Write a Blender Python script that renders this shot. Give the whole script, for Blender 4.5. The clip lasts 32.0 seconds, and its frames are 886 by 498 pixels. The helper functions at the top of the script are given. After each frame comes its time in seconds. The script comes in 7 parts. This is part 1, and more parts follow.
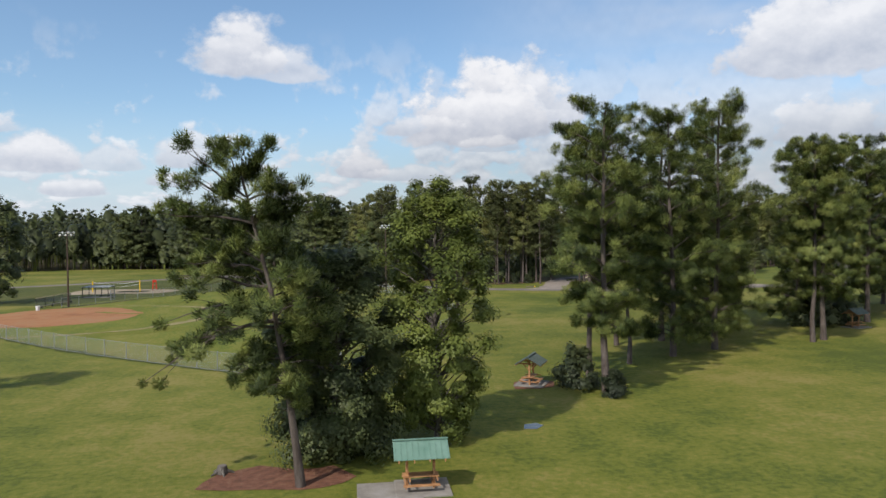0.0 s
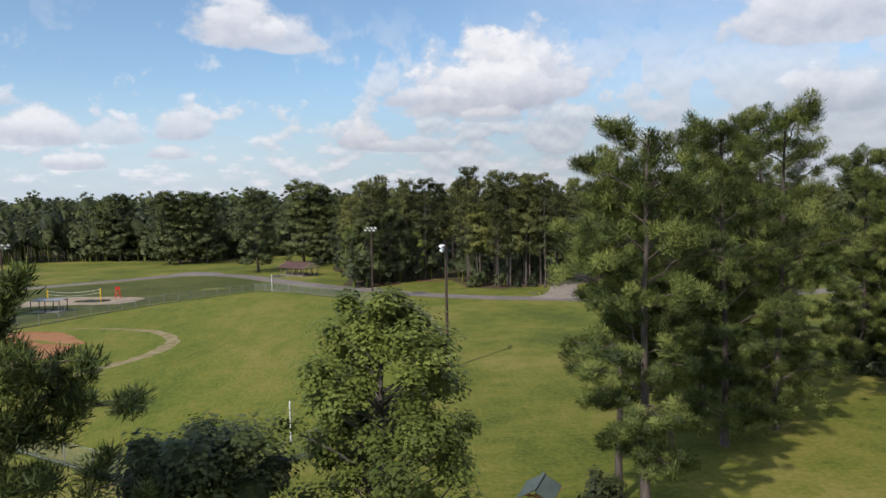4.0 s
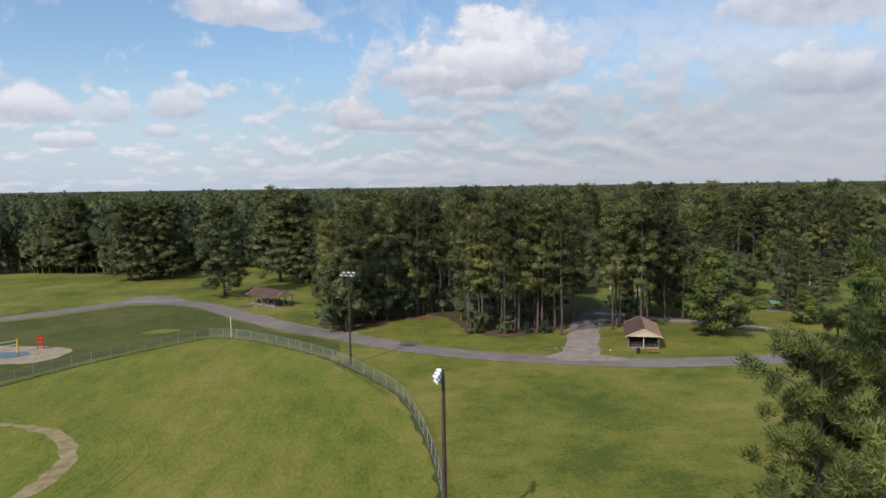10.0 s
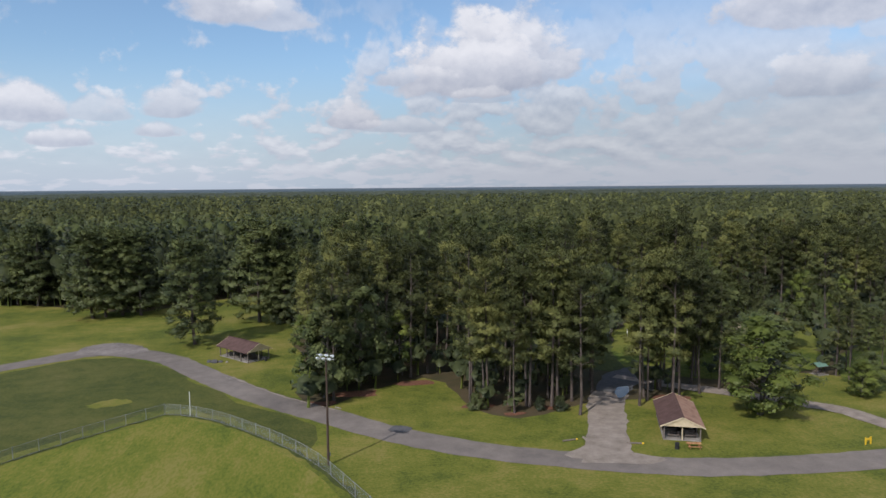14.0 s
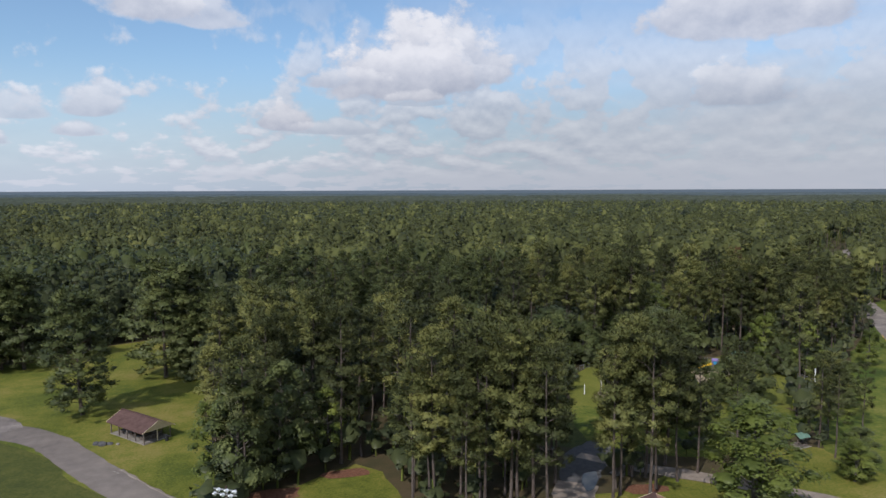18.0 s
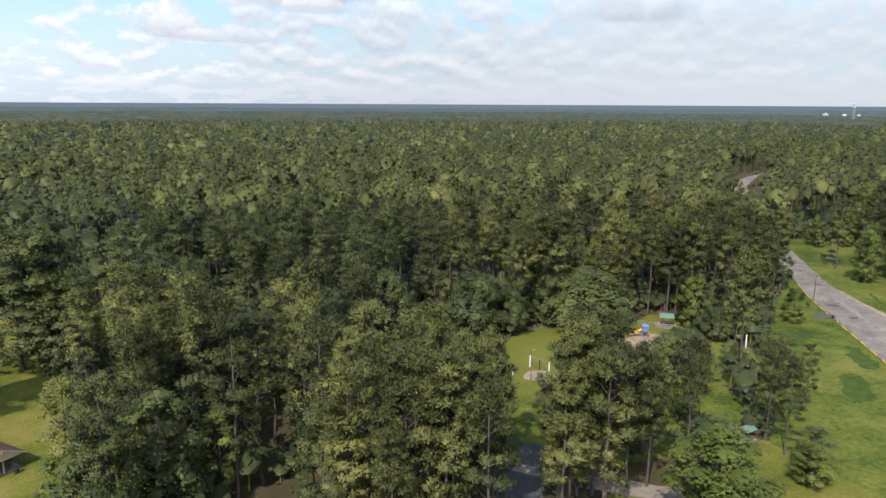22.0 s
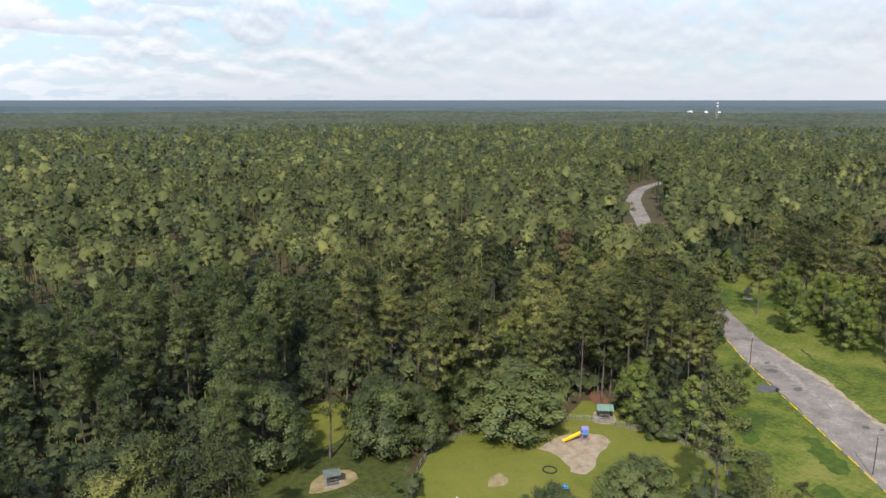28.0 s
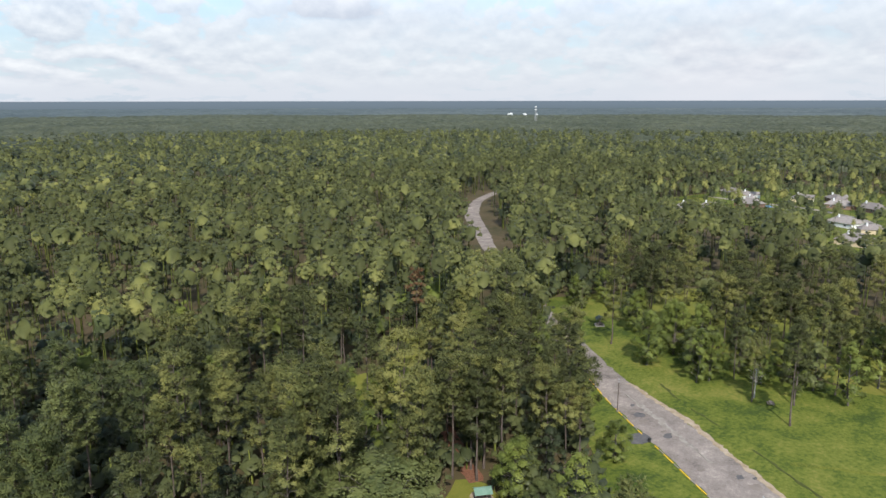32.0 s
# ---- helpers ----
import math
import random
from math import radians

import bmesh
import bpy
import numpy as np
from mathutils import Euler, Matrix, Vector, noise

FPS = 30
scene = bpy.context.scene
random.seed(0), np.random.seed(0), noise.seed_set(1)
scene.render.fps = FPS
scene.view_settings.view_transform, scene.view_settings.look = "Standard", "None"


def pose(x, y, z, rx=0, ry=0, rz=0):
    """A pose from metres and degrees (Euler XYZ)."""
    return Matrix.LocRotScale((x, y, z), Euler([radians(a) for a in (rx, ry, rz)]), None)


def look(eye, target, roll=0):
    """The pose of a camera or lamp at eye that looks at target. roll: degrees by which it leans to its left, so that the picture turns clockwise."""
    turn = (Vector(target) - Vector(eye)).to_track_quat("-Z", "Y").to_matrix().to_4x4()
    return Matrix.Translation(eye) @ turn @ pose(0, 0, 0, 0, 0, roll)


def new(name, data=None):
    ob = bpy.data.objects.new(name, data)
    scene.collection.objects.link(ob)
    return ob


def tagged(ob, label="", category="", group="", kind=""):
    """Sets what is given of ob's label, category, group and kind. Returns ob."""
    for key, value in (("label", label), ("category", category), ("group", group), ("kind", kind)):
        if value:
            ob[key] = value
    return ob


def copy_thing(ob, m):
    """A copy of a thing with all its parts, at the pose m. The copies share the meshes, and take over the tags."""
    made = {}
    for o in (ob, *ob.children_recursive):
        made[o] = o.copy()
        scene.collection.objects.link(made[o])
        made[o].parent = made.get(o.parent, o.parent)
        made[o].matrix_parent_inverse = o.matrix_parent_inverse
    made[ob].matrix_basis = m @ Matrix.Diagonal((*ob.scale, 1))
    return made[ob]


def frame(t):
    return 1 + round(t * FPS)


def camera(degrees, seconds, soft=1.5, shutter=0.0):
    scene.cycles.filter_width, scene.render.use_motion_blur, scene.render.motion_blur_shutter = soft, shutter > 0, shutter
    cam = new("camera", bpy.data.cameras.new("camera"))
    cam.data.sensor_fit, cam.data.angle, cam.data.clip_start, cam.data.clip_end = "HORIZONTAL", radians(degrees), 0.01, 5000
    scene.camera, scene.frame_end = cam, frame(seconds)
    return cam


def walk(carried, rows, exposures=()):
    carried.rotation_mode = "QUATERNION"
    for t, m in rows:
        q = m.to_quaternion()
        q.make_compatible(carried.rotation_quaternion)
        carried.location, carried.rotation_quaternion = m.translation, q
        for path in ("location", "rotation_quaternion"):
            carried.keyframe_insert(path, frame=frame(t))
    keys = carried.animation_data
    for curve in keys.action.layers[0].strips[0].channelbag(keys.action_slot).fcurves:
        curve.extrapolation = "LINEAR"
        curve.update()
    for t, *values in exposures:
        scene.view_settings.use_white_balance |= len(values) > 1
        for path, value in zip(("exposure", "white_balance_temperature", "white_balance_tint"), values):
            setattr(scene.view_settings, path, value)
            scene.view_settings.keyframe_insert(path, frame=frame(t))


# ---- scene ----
cam = camera(65.2, 32.0)
PATH = [
    (0, (-10.673, -1.814, 13.446), (-10.418, 0.169, 13.406), -0.7),
    (0.5, (-10.258, 0.458, 14.098), (-10.002, 2.442, 14.061), -0.7),
    (1, (-9.847, 2.699, 14.881), (-9.591, 4.682, 14.845), -0.7),
    (1.5, (-9.503, 4.889, 15.711), (-9.245, 6.872, 15.673), -0.8),
    (2, (-9.099, 6.959, 16.366), (-8.84, 8.941, 16.334), -1.1),
    (2.5, (-8.708, 9.408, 17.257), (-8.446, 11.39, 17.209), -0.9),
    (3, (-7.859, 11.959, 18.228), (-7.604, 13.941, 18.161), -0.9),
    (5.5, (-5.02, 22.919, 22.585), (-4.776, 24.896, 22.402), -1.2),
    (6, (-5.1, 25.418, 23.174), (-4.848, 27.393, 22.991), -1.2),
    (6.5, (-4.569, 28.054, 23.908), (-4.319, 30.03, 23.725), -1.1),
    (7, (-4.164, 30.597, 24.617), (-3.914, 32.573, 24.436), -1.0),
    (7.5, (-3.933, 33.099, 25.558), (-3.68, 35.074, 25.376), -1.0),
    (8, (-3.634, 35.769, 26.449), (-3.379, 37.744, 26.267), -1.0),
    (8.5, (-3.344, 38.388, 27.361), (-3.087, 40.363, 27.179), -0.9),
    (9, (-2.994, 41.072, 28.361), (-2.736, 43.047, 28.179), -0.9),
    (9.5, (-2.692, 43.818, 29.247), (-2.433, 45.793, 29.067), -0.9),
    (10, (-2.414, 46.574, 30.272), (-2.153, 48.549, 30.092), -0.8),
    (10.5, (-2.094, 49.325, 31.351), (-1.833, 51.299, 31.169), -0.7),
    (11, (-1.758, 52.105, 32.534), (-1.497, 54.08, 32.35), -0.7),
    (11.5, (-1.477, 54.955, 33.696), (-1.215, 56.929, 33.51), -0.7),
    (12, (-1.249, 57.821, 34.856), (-0.986, 59.795, 34.668), -0.6),
    (12.5, (-1.009, 60.665, 35.873), (-0.745, 62.639, 35.686), -0.5),
    (13, (-0.277, 63.12, 36.709), (-0.02, 65.095, 36.53), -0.7),
    (13.5, (-0.089, 65.97, 37.801), (0.174, 67.945, 37.623), -0.6),
    (15.5, (0.878, 77.293, 42.133), (1.222, 79.256, 41.959), -0.3),
    (16, (1.042, 79.974, 42.998), (1.416, 81.931, 42.828), -0.2),
    (16.5, (1.592, 82.875, 44.055), (1.983, 84.829, 43.885), -0.2),
    (17, (1.925, 85.604, 44.927), (2.336, 87.555, 44.76), -0.2),
    (17.5, (2.431, 88.244, 46.037), (2.862, 90.19, 45.869), -0.2),
    (18, (2.856, 90.87, 47.274), (3.318, 92.808, 47.104), -0.2),
    (18.5, (3.122, 93.618, 48.512), (3.624, 95.546, 48.341), -0.1),
    (19, (3.734, 96.01, 49.565), (4.274, 97.928, 49.395), -0.2),
    (19.5, (4.323, 98.792, 50.676), (4.893, 100.701, 50.494), -0.2),
    (20, (4.526, 101.277, 51.496), (5.125, 103.173, 51.277), 0.0),
    (20.5, (5.201, 104.159, 52.779), (5.826, 106.038, 52.496), 0.1),
    (21, (5.798, 107.261, 53.844), (6.452, 109.12, 53.502), 0.2),
    (21.5, (6.369, 110.128, 54.987), (7.051, 111.968, 54.602), 0.3),
    (22, (6.964, 113.121, 56.032), (7.677, 114.945, 55.622), 0.3),
    (22.5, (7.694, 116.356, 57.115), (8.438, 118.164, 56.696), 0.4),
    (23, (8.59, 119.136, 58.263), (9.361, 120.933, 57.842), 0.5),
    (23.5, (9.39, 121.993, 59.331), (10.189, 123.779, 58.915), 0.5),
    (24, (10.392, 124.879, 60.395), (11.218, 126.653, 59.983), 0.5),
    (24.5, (11.49, 127.922, 61.428), (12.338, 129.687, 61.021), 0.4),
    (26.5, (16.055, 139.459, 65.725), (16.952, 141.197, 65.303), 0.2),
    (27, (17.256, 142.209, 66.916), (18.178, 143.934, 66.494), 0.0),
    (27.5, (18.393, 144.906, 68.066), (19.35, 146.612, 67.647), -0.1),
    (28, (19.535, 148.005, 69.357), (20.538, 149.684, 68.936), -0.0),
    (28.5, (20.732, 150.666, 70.354), (21.792, 152.309, 69.936), -0.1),
    (29, (22.122, 153.452, 71.478), (23.24, 155.057, 71.06), -0.1),
    (29.5, (23.335, 156.232, 72.67), (24.505, 157.799, 72.252), -0.0),
    (30, (24.649, 159.145, 73.918), (25.868, 160.674, 73.498), 0.1),
    (30.5, (25.942, 161.981, 75.09), (27.208, 163.472, 74.669), -0.1),
    (31, (27.418, 164.685, 76.257), (28.727, 166.138, 75.837), -0.1),
    (31.5, (29.05, 167.356, 77.234), (30.399, 168.771, 76.813), -0.1),
    (32, (30.623, 169.799, 78.088), (32.003, 171.185, 77.669), -0.1),
]
EXPOSURES = [(0, 0, 6450, 11.5), (6, -0.03, 6400, 12.5), (10, -0.1, 6350, 13), (13, -0.15, 6250, 14), (16, -0.17, 6200, 14), (19.4, -0.1, 6200, 14), (20.5, 0.12, 6300, 12), (22, 0.42, 6400, 11), (23, 0.5, 6450, 11), (32, 0.5, 6450, 11)]
walk(cam, [(t, look(eye, target, roll)) for t, eye, target, roll in PATH], EXPOSURES)

# ---- light ----
SUN_EL, SUN_AZ = radians(44), radians(223.4)
world = bpy.data.worlds.new("sky")
scene.world = world
world.use_nodes = True
wt = world.node_tree
wt.nodes.clear()


def wmath(op, a, b=None, c=None, clamp=False):
    n = wt.nodes.new("ShaderNodeMath")
    n.operation, n.use_clamp = op, clamp
    for i, v in enumerate((a, b, c)):
        if v is None:
            continue
        if isinstance(v, (int, float)):
            n.inputs[i].default_value = v
        else:
            wt.links.new(v, n.inputs[i])
    return n.outputs[0]


def wramp(x, lo, hi):
    n = wt.nodes.new("ShaderNodeMapRange")
    n.interpolation_type = "SMOOTHSTEP"
    wt.links.new(x, n.inputs[0])
    n.inputs[1].default_value, n.inputs[2].default_value = lo, hi
    return n.outputs[0]


def wmix(fac, a, b):
    n = wt.nodes.new("ShaderNodeMix")
    n.data_type = "RGBA"
    wt.links.new(fac, n.inputs[0])
    for i, v in ((6, a), (7, b)):
        if isinstance(v, tuple):
            n.inputs[i].default_value = (*v, 1)
        else:
            wt.links.new(v, n.inputs[i])
    return n.outputs[2]


def wnoise(vec, scale, detail, rough=0.55):
    n = wt.nodes.new("ShaderNodeTexNoise")
    n.inputs["Scale"].default_value, n.inputs["Detail"].default_value = scale, detail
    n.inputs["Roughness"].default_value = rough
    wt.links.new(vec, n.inputs["Vector"])
    return n.outputs["Fac"]


def wvec(x, y, z):
    n = wt.nodes.new("ShaderNodeCombineXYZ")
    for i, v in enumerate((x, y, z)):
        if isinstance(v, (int, float)):
            n.inputs[i].default_value = v
        else:
            wt.links.new(v, n.inputs[i])
    return n.outputs[0]


sky = wt.nodes.new("ShaderNodeTexSky")
sky.sky_type, sky.sun_disc = "NISHITA", False
sky.sun_elevation, sky.sun_rotation = SUN_EL, SUN_AZ
sky.altitude, sky.air_density, sky.dust_density, sky.ozone_density = 50, 1.0, 1.2, 1.4
SKY_STRENGTH = 0.1
geo = wt.nodes.new("ShaderNodeTexCoord")
sep = wt.nodes.new("ShaderNodeSeparateXYZ")
wt.links.new(geo.outputs["Generated"], sep.inputs[0])
dx, dy, dz = sep.outputs
az = wmath("MULTIPLY", wmath("ARCTAN2", dx, dy), 57.2958)
el = wmath("MULTIPLY", wmath("ARCSINE", dz), 57.2958)


def field(rise):
    """Rows of small flat-based clouds that close up towards the horizon and the east; rise: degrees above the point looked at."""
    up = wmath("MAXIMUM", wmath("ADD", el, 2.6 + rise), 0.4)
    across = wmath("MULTIPLY", az, 0.42)
    v = wvec(across, wmath("MULTIPLY", wmath("LOGARITHM", up, 2.718), 5.4), 7.3)
    return wmath("ADD", wmath("MULTIPLY", wnoise(v, 1.0, 6, 0.52), 0.8), wmath("MULTIPLY", wnoise(v, 0.33, 2, 0.5), 0.3))


f0, f1 = field(0.0), field(0.55)
east = wmath("MULTIPLY", wramp(az, -16, 22), 0.15)
low = wmath("MULTIPLY", wramp(el, 11, 3), 0.045)
dens = wmath("ADD", f0, wmath("ADD", east, low))
cover = wmath("MULTIPLY", wramp(dens, 0.595, 0.71), wramp(el, 17, 8))
veil = wmath("MULTIPLY", wmath("ADD", wmath("MULTIPLY", wramp(az, 4, 44), 0.8), wmath("MULTIPLY", wramp(el, 9, 0), 0.18)), wramp(wnoise(wvec(wmath("MULTIPLY", az, 0.05), wmath("MULTIPLY", el, 0.12), 2.0), 1.0, 4, 0.6), 0.25, 0.6))
# cumulus heaps: azimuth and elevation of the flat base's middle, half width, height, strength
HEAPS = [(10.6, 8.3, 8.4, 5.2, 1.0), (11.0, 9.6, 3.6, 5.6, 1.0), (15.6, 9.2, 3.8, 5.6, 0.95), (5.6, 8.4, 3.8, 1.9, 0.9),
         (-8.6, 13.4, 4.6, 4.2, 0.95), (-5.2, 12.8, 3.8, 2.6, 0.8), (1.0, 5.2, 2.6, 2.1, 1.0), (4.6, 4.7, 3.6, 1.2, 0.8), (11.5, 7.0, 3.2, 1.0, 0.7),
         (-23.0, 5.3, 3.2, 2.4, 0.95), (-13.0, 5.8, 2.6, 1.9, 0.85), (-18.0, 5.4, 2.4, 1.7, 0.7), (-20.4, 3.4, 2.6, 1.2, 0.9), (-14.0, 4.2, 2.2, 1.1, 0.85),
         (36.0, 6.8, 4.6, 3.2, 0.9), (36.5, 12.2, 9.0, 5.4, 0.95), (-27.0, 7.8, 3.4, 1.4, 0.6)]
warp = wvec(wmath("MULTIPLY", az, 0.20), wmath("MULTIPLY", el, 0.26), 1.0)
over = wvec(wmath("ADD", wmath("MULTIPLY", az, 0.20), -0.12), wmath("MULTIPLY", wmath("ADD", el, 0.75), 0.26), 1.0)
puff = wnoise(warp, 1.7, 9, 0.58)
edge = wmath("SUBTRACT", puff, wnoise(over, 1.7, 9, 0.58))
shape = None
lit = None
for a0, e0, hw, hh, amt in HEAPS:
    u = wmath("DIVIDE", wmath("SUBTRACT", az, a0), hw)
    v = wmath("SUBTRACT", el, e0)
    up = wmath("DIVIDE", wmath("MAXIMUM", v, 0.0), hh)
    dn = wmath("DIVIDE", wmath("MINIMUM", v, 0.0), 0.26 * hh)
    r2 = wmath("ADD", wmath("MULTIPLY", u, u), wmath("ADD", wmath("MULTIPLY", up, up), wmath("MULTIPLY", dn, dn)))
    f = wmath("ADD", wmath("SUBTRACT", 1.0, r2), wmath("MULTIPLY", wmath("SUBTRACT", puff, 0.5), 2.4))
    m = wmath("MULTIPLY", wramp(f, -0.06, 0.55), amt)
    top = wmath("MULTIPLY", m, wramp(up, -0.05, 0.62))
    shape = m if shape is None else wmath("MAXIMUM", shape, m)
    lit = top if lit is None else wmath("MAXIMUM", lit, top)
mask = wmath("MAXIMUM", wmath("MULTIPLY", cover, 0.78), shape, clamp=True)
mask = wmath("MAXIMUM", mask, veil, clamp=True)
heap_light = wmath("ADD", wmath("ADD", wmath("MULTIPLY", lit, 0.62), 0.30), wmath("MULTIPLY", edge, 1.1))
row_light = wmath("ADD", 0.60, wmath("MULTIPLY", wmath("MULTIPLY", wmath("SUBTRACT", f0, f1), wmath("MULTIPLY", wramp(el, 0.3, 3.0), wmath("SUBTRACT", 1.0, wmath("MULTIPLY", wramp(az, 10, 34), 0.55)))), 2.6))
bright = wmath("ADD", wmath("MULTIPLY", shape, heap_light), wmath("MULTIPLY", wmath("SUBTRACT", 1.0, shape), row_light), clamp=True)
cloud = wmix(bright, (4.6, 5.1, 6.1), (8.9, 9.0, 9.2))
tint = wt.nodes.new("ShaderNodeMix")
tint.data_type, tint.blend_type = "RGBA", "MULTIPLY"
tint.inputs[0].default_value = 1
wt.links.new(sky.outputs[0], tint.inputs[6])
tint.inputs[7].default_value = (1.36, 1.52, 1.56, 1)
haze = wmix(wmath("MULTIPLY", wramp(el, 11, 0), 0.75), tint.outputs[2], (5.9, 6.9, 8.2))
col = wmix(mask, haze, cloud)
dull = wmath("SUBTRACT", 1.0, wmath("MULTIPLY", wmath("MULTIPLY", wramp(az, -20, 20), wramp(el, 11, 5)), 0.23))
dim = wt.nodes.new("ShaderNodeVectorMath")
dim.operation = "SCALE"
wt.links.new(col, dim.inputs[0])
wt.links.new(dull, dim.inputs["Scale"])
col = dim.outputs[0]
# far country beyond the woods: glowing backdrop, haze painted in as bluer tones upward
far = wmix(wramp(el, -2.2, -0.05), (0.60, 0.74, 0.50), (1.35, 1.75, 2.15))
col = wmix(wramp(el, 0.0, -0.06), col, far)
bg = wt.nodes.new("ShaderNodeBackground")
bg.inputs[1].default_value = SKY_STRENGTH
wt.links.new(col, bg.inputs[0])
out = wt.nodes.new("ShaderNodeOutputWorld")
wt.links.new(bg.outputs[0], out.inputs[0])

sun_data = bpy.data.lights.new("sun", "SUN")
sun_data.energy, sun_data.angle, sun_data.color = 3.6, radians(0.6), (1.0, 0.95, 0.86)
sun = new("sun", sun_data)
to_sun = Vector((math.sin(SUN_AZ) * math.cos(SUN_EL), math.cos(SUN_AZ) * math.cos(SUN_EL), math.sin(SUN_EL)))
sun.matrix_world = look(to_sun * 200, (0, 0, 0))


# ---- materials ----
def material(name, colours, scale=1.0, rough=0.9, bump=0.0, bump_scale=None, fine=0.0, metal=0.0, obj=0.0, translucent=0.0,
             stretch=(1, 1, 1), mid=0.0, big=None, big_amount=0.5, detail=6, alpha=1.0, tone=0.0, gain=1.0):
    """colours: two or more colours that a noise of the given scale (per metre) runs through."""
    mat = bpy.data.materials.new(name)
    mat.use_nodes = True
    nt = mat.node_tree
    bsdf = nt.nodes["Principled BSDF"]
    outp = nt.nodes["Material Output"]
    pos = nt.nodes.new("ShaderNodeNewGeometry")
    mp = nt.nodes.new("ShaderNodeMapping")
    mp.inputs["Scale"].default_value = stretch
    nt.links.new(pos.outputs["Position"], mp.inputs[0])

    def noise_at(sc, det=detail, rgh=0.6):
        n = nt.nodes.new("ShaderNodeTexNoise")
        n.inputs["Scale"].default_value, n.inputs["Detail"].default_value, n.inputs["Roughness"].default_value = sc, det, rgh
        nt.links.new(mp.outputs[0], n.inputs["Vector"])
        return n.outputs["Fac"]

    def m2(op, a, b):
        n = nt.nodes.new("ShaderNodeMath")
        n.operation = op
        for i, v in enumerate((a, b)):
            if isinstance(v, (int, float)):
                n.inputs[i].default_value = v
            else:
                nt.links.new(v, n.inputs[i])
        return n.outputs[0]

    fac = noise_at(scale)
    if big:
        fac = m2("ADD", m2("MULTIPLY", fac, 1 - big_amount), m2("MULTIPLY", noise_at(big, 3), big_amount))
    if mid:
        fac = m2("ADD", fac, m2("MULTIPLY", m2("SUBTRACT", noise_at(scale * 6, 4), 0.5), mid))
    if gain != 1:
        fac = m2("ADD", m2("MULTIPLY", m2("SUBTRACT", fac, 0.5), gain), 0.5)
    if fine:
        fac = m2("ADD", fac, m2("MULTIPLY", m2("SUBTRACT", noise_at(scale * 23, 2), 0.5), fine))
    if tone:
        leaf = nt.nodes.new("ShaderNodeAttribute")
        leaf.attribute_name = "tone"
        fac = m2("ADD", fac, m2("MULTIPLY", m2("SUBTRACT", leaf.outputs["Fac"], 0.5), tone))
    if obj:
        info = nt.nodes.new("ShaderNodeObjectInfo")
        fac = m2("ADD", fac, m2("MULTIPLY", m2("SUBTRACT", info.outputs["Random"], 0.5), obj))
    ramp = nt.nodes.new("ShaderNodeValToRGB")
    els = ramp.color_ramp.elements
    while len(els) < len(colours):
        els.new(0.5)
    for i, c in enumerate(colours):
        els[i].position, els[i].color = 0.30 + 0.42 * i / (len(colours) - 1), (*c, 1)
    nt.links.new(fac, ramp.inputs[0])
    nt.links.new(ramp.outputs[0], bsdf.inputs["Base Color"])
    bsdf.inputs["Roughness"].default_value, bsdf.inputs["Metallic"].default_value = rough, metal
    bsdf.inputs["Specular IOR Level"].default_value = 0.25
    if bump:
        b = nt.nodes.new("ShaderNodeBump")
        b.inputs["Strength"].default_value, b.inputs["Distance"].default_value = min(1, bump), 0.05 * bump
        nt.links.new(noise_at(bump_scale or scale * 6), b.inputs["Height"])
        nt.links.new(b.outputs[0], bsdf.inputs["Normal"])
    last = bsdf.outputs[0]
    if translucent:
        tr = nt.nodes.new("ShaderNodeBsdfTranslucent")
        nt.links.new(ramp.outputs[0], tr.inputs[0])
        mx = nt.nodes.new("ShaderNodeMixShader")
        mx.inputs[0].default_value = translucent
        nt.links.new(last, mx.inputs[1])
        nt.links.new(tr.outputs[0], mx.inputs[2])
        last = mx.outputs[0]
    if alpha < 1:
        tp = nt.nodes.new("ShaderNodeBsdfTransparent")
        mx = nt.nodes.new("ShaderNodeMixShader")
        mx.inputs[0].default_value = alpha
        nt.links.new(tp.outputs[0], mx.inputs[1])
        nt.links.new(last, mx.inputs[2])
        last = mx.outputs[0]
    nt.links.new(last, outp.inputs["Surface"])
    return mat


M = {}
M["floor"] = material("woods_floor", [(0.030, 0.036, 0.014), (0.07, 0.055, 0.026), (0.11, 0.075, 0.045)], 0.25, bump=1, bump_scale=3, big=0.03)
M["lawn"] = material("lawn", [(0.068, 0.088, 0.011), (0.116, 0.128, 0.016), (0.152, 0.150, 0.024), (0.208, 0.176, 0.046)], 0.35, bump=1.0, bump_scale=7,
                     fine=0.30, big=0.055, big_amount=0.66, mid=0.45, gain=1.7)
M["lawn_far"] = material("mown_meadow", [(0.084, 0.100, 0.015), (0.137, 0.145, 0.022), (0.179, 0.167, 0.036)], 0.25, bump=1, bump_scale=7, fine=0.2, big=0.03, big_amount=0.6, mid=0.35)
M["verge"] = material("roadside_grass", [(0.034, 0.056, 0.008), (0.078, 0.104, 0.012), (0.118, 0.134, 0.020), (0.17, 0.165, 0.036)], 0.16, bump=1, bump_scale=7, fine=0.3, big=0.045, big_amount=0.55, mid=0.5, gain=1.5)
M["outfield"] = material("outfield_grass", [(0.076, 0.104, 0.010), (0.120, 0.138, 0.014), (0.158, 0.155, 0.022), (0.205, 0.178, 0.044)], 0.30, bump=0.8, bump_scale=9, fine=0.32,
                         big=0.045, big_amount=0.6, stretch=(1.4, 0.5, 1), mid=0.5, gain=1.6)
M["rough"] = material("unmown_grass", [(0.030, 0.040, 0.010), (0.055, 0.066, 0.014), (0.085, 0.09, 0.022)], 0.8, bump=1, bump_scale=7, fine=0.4)
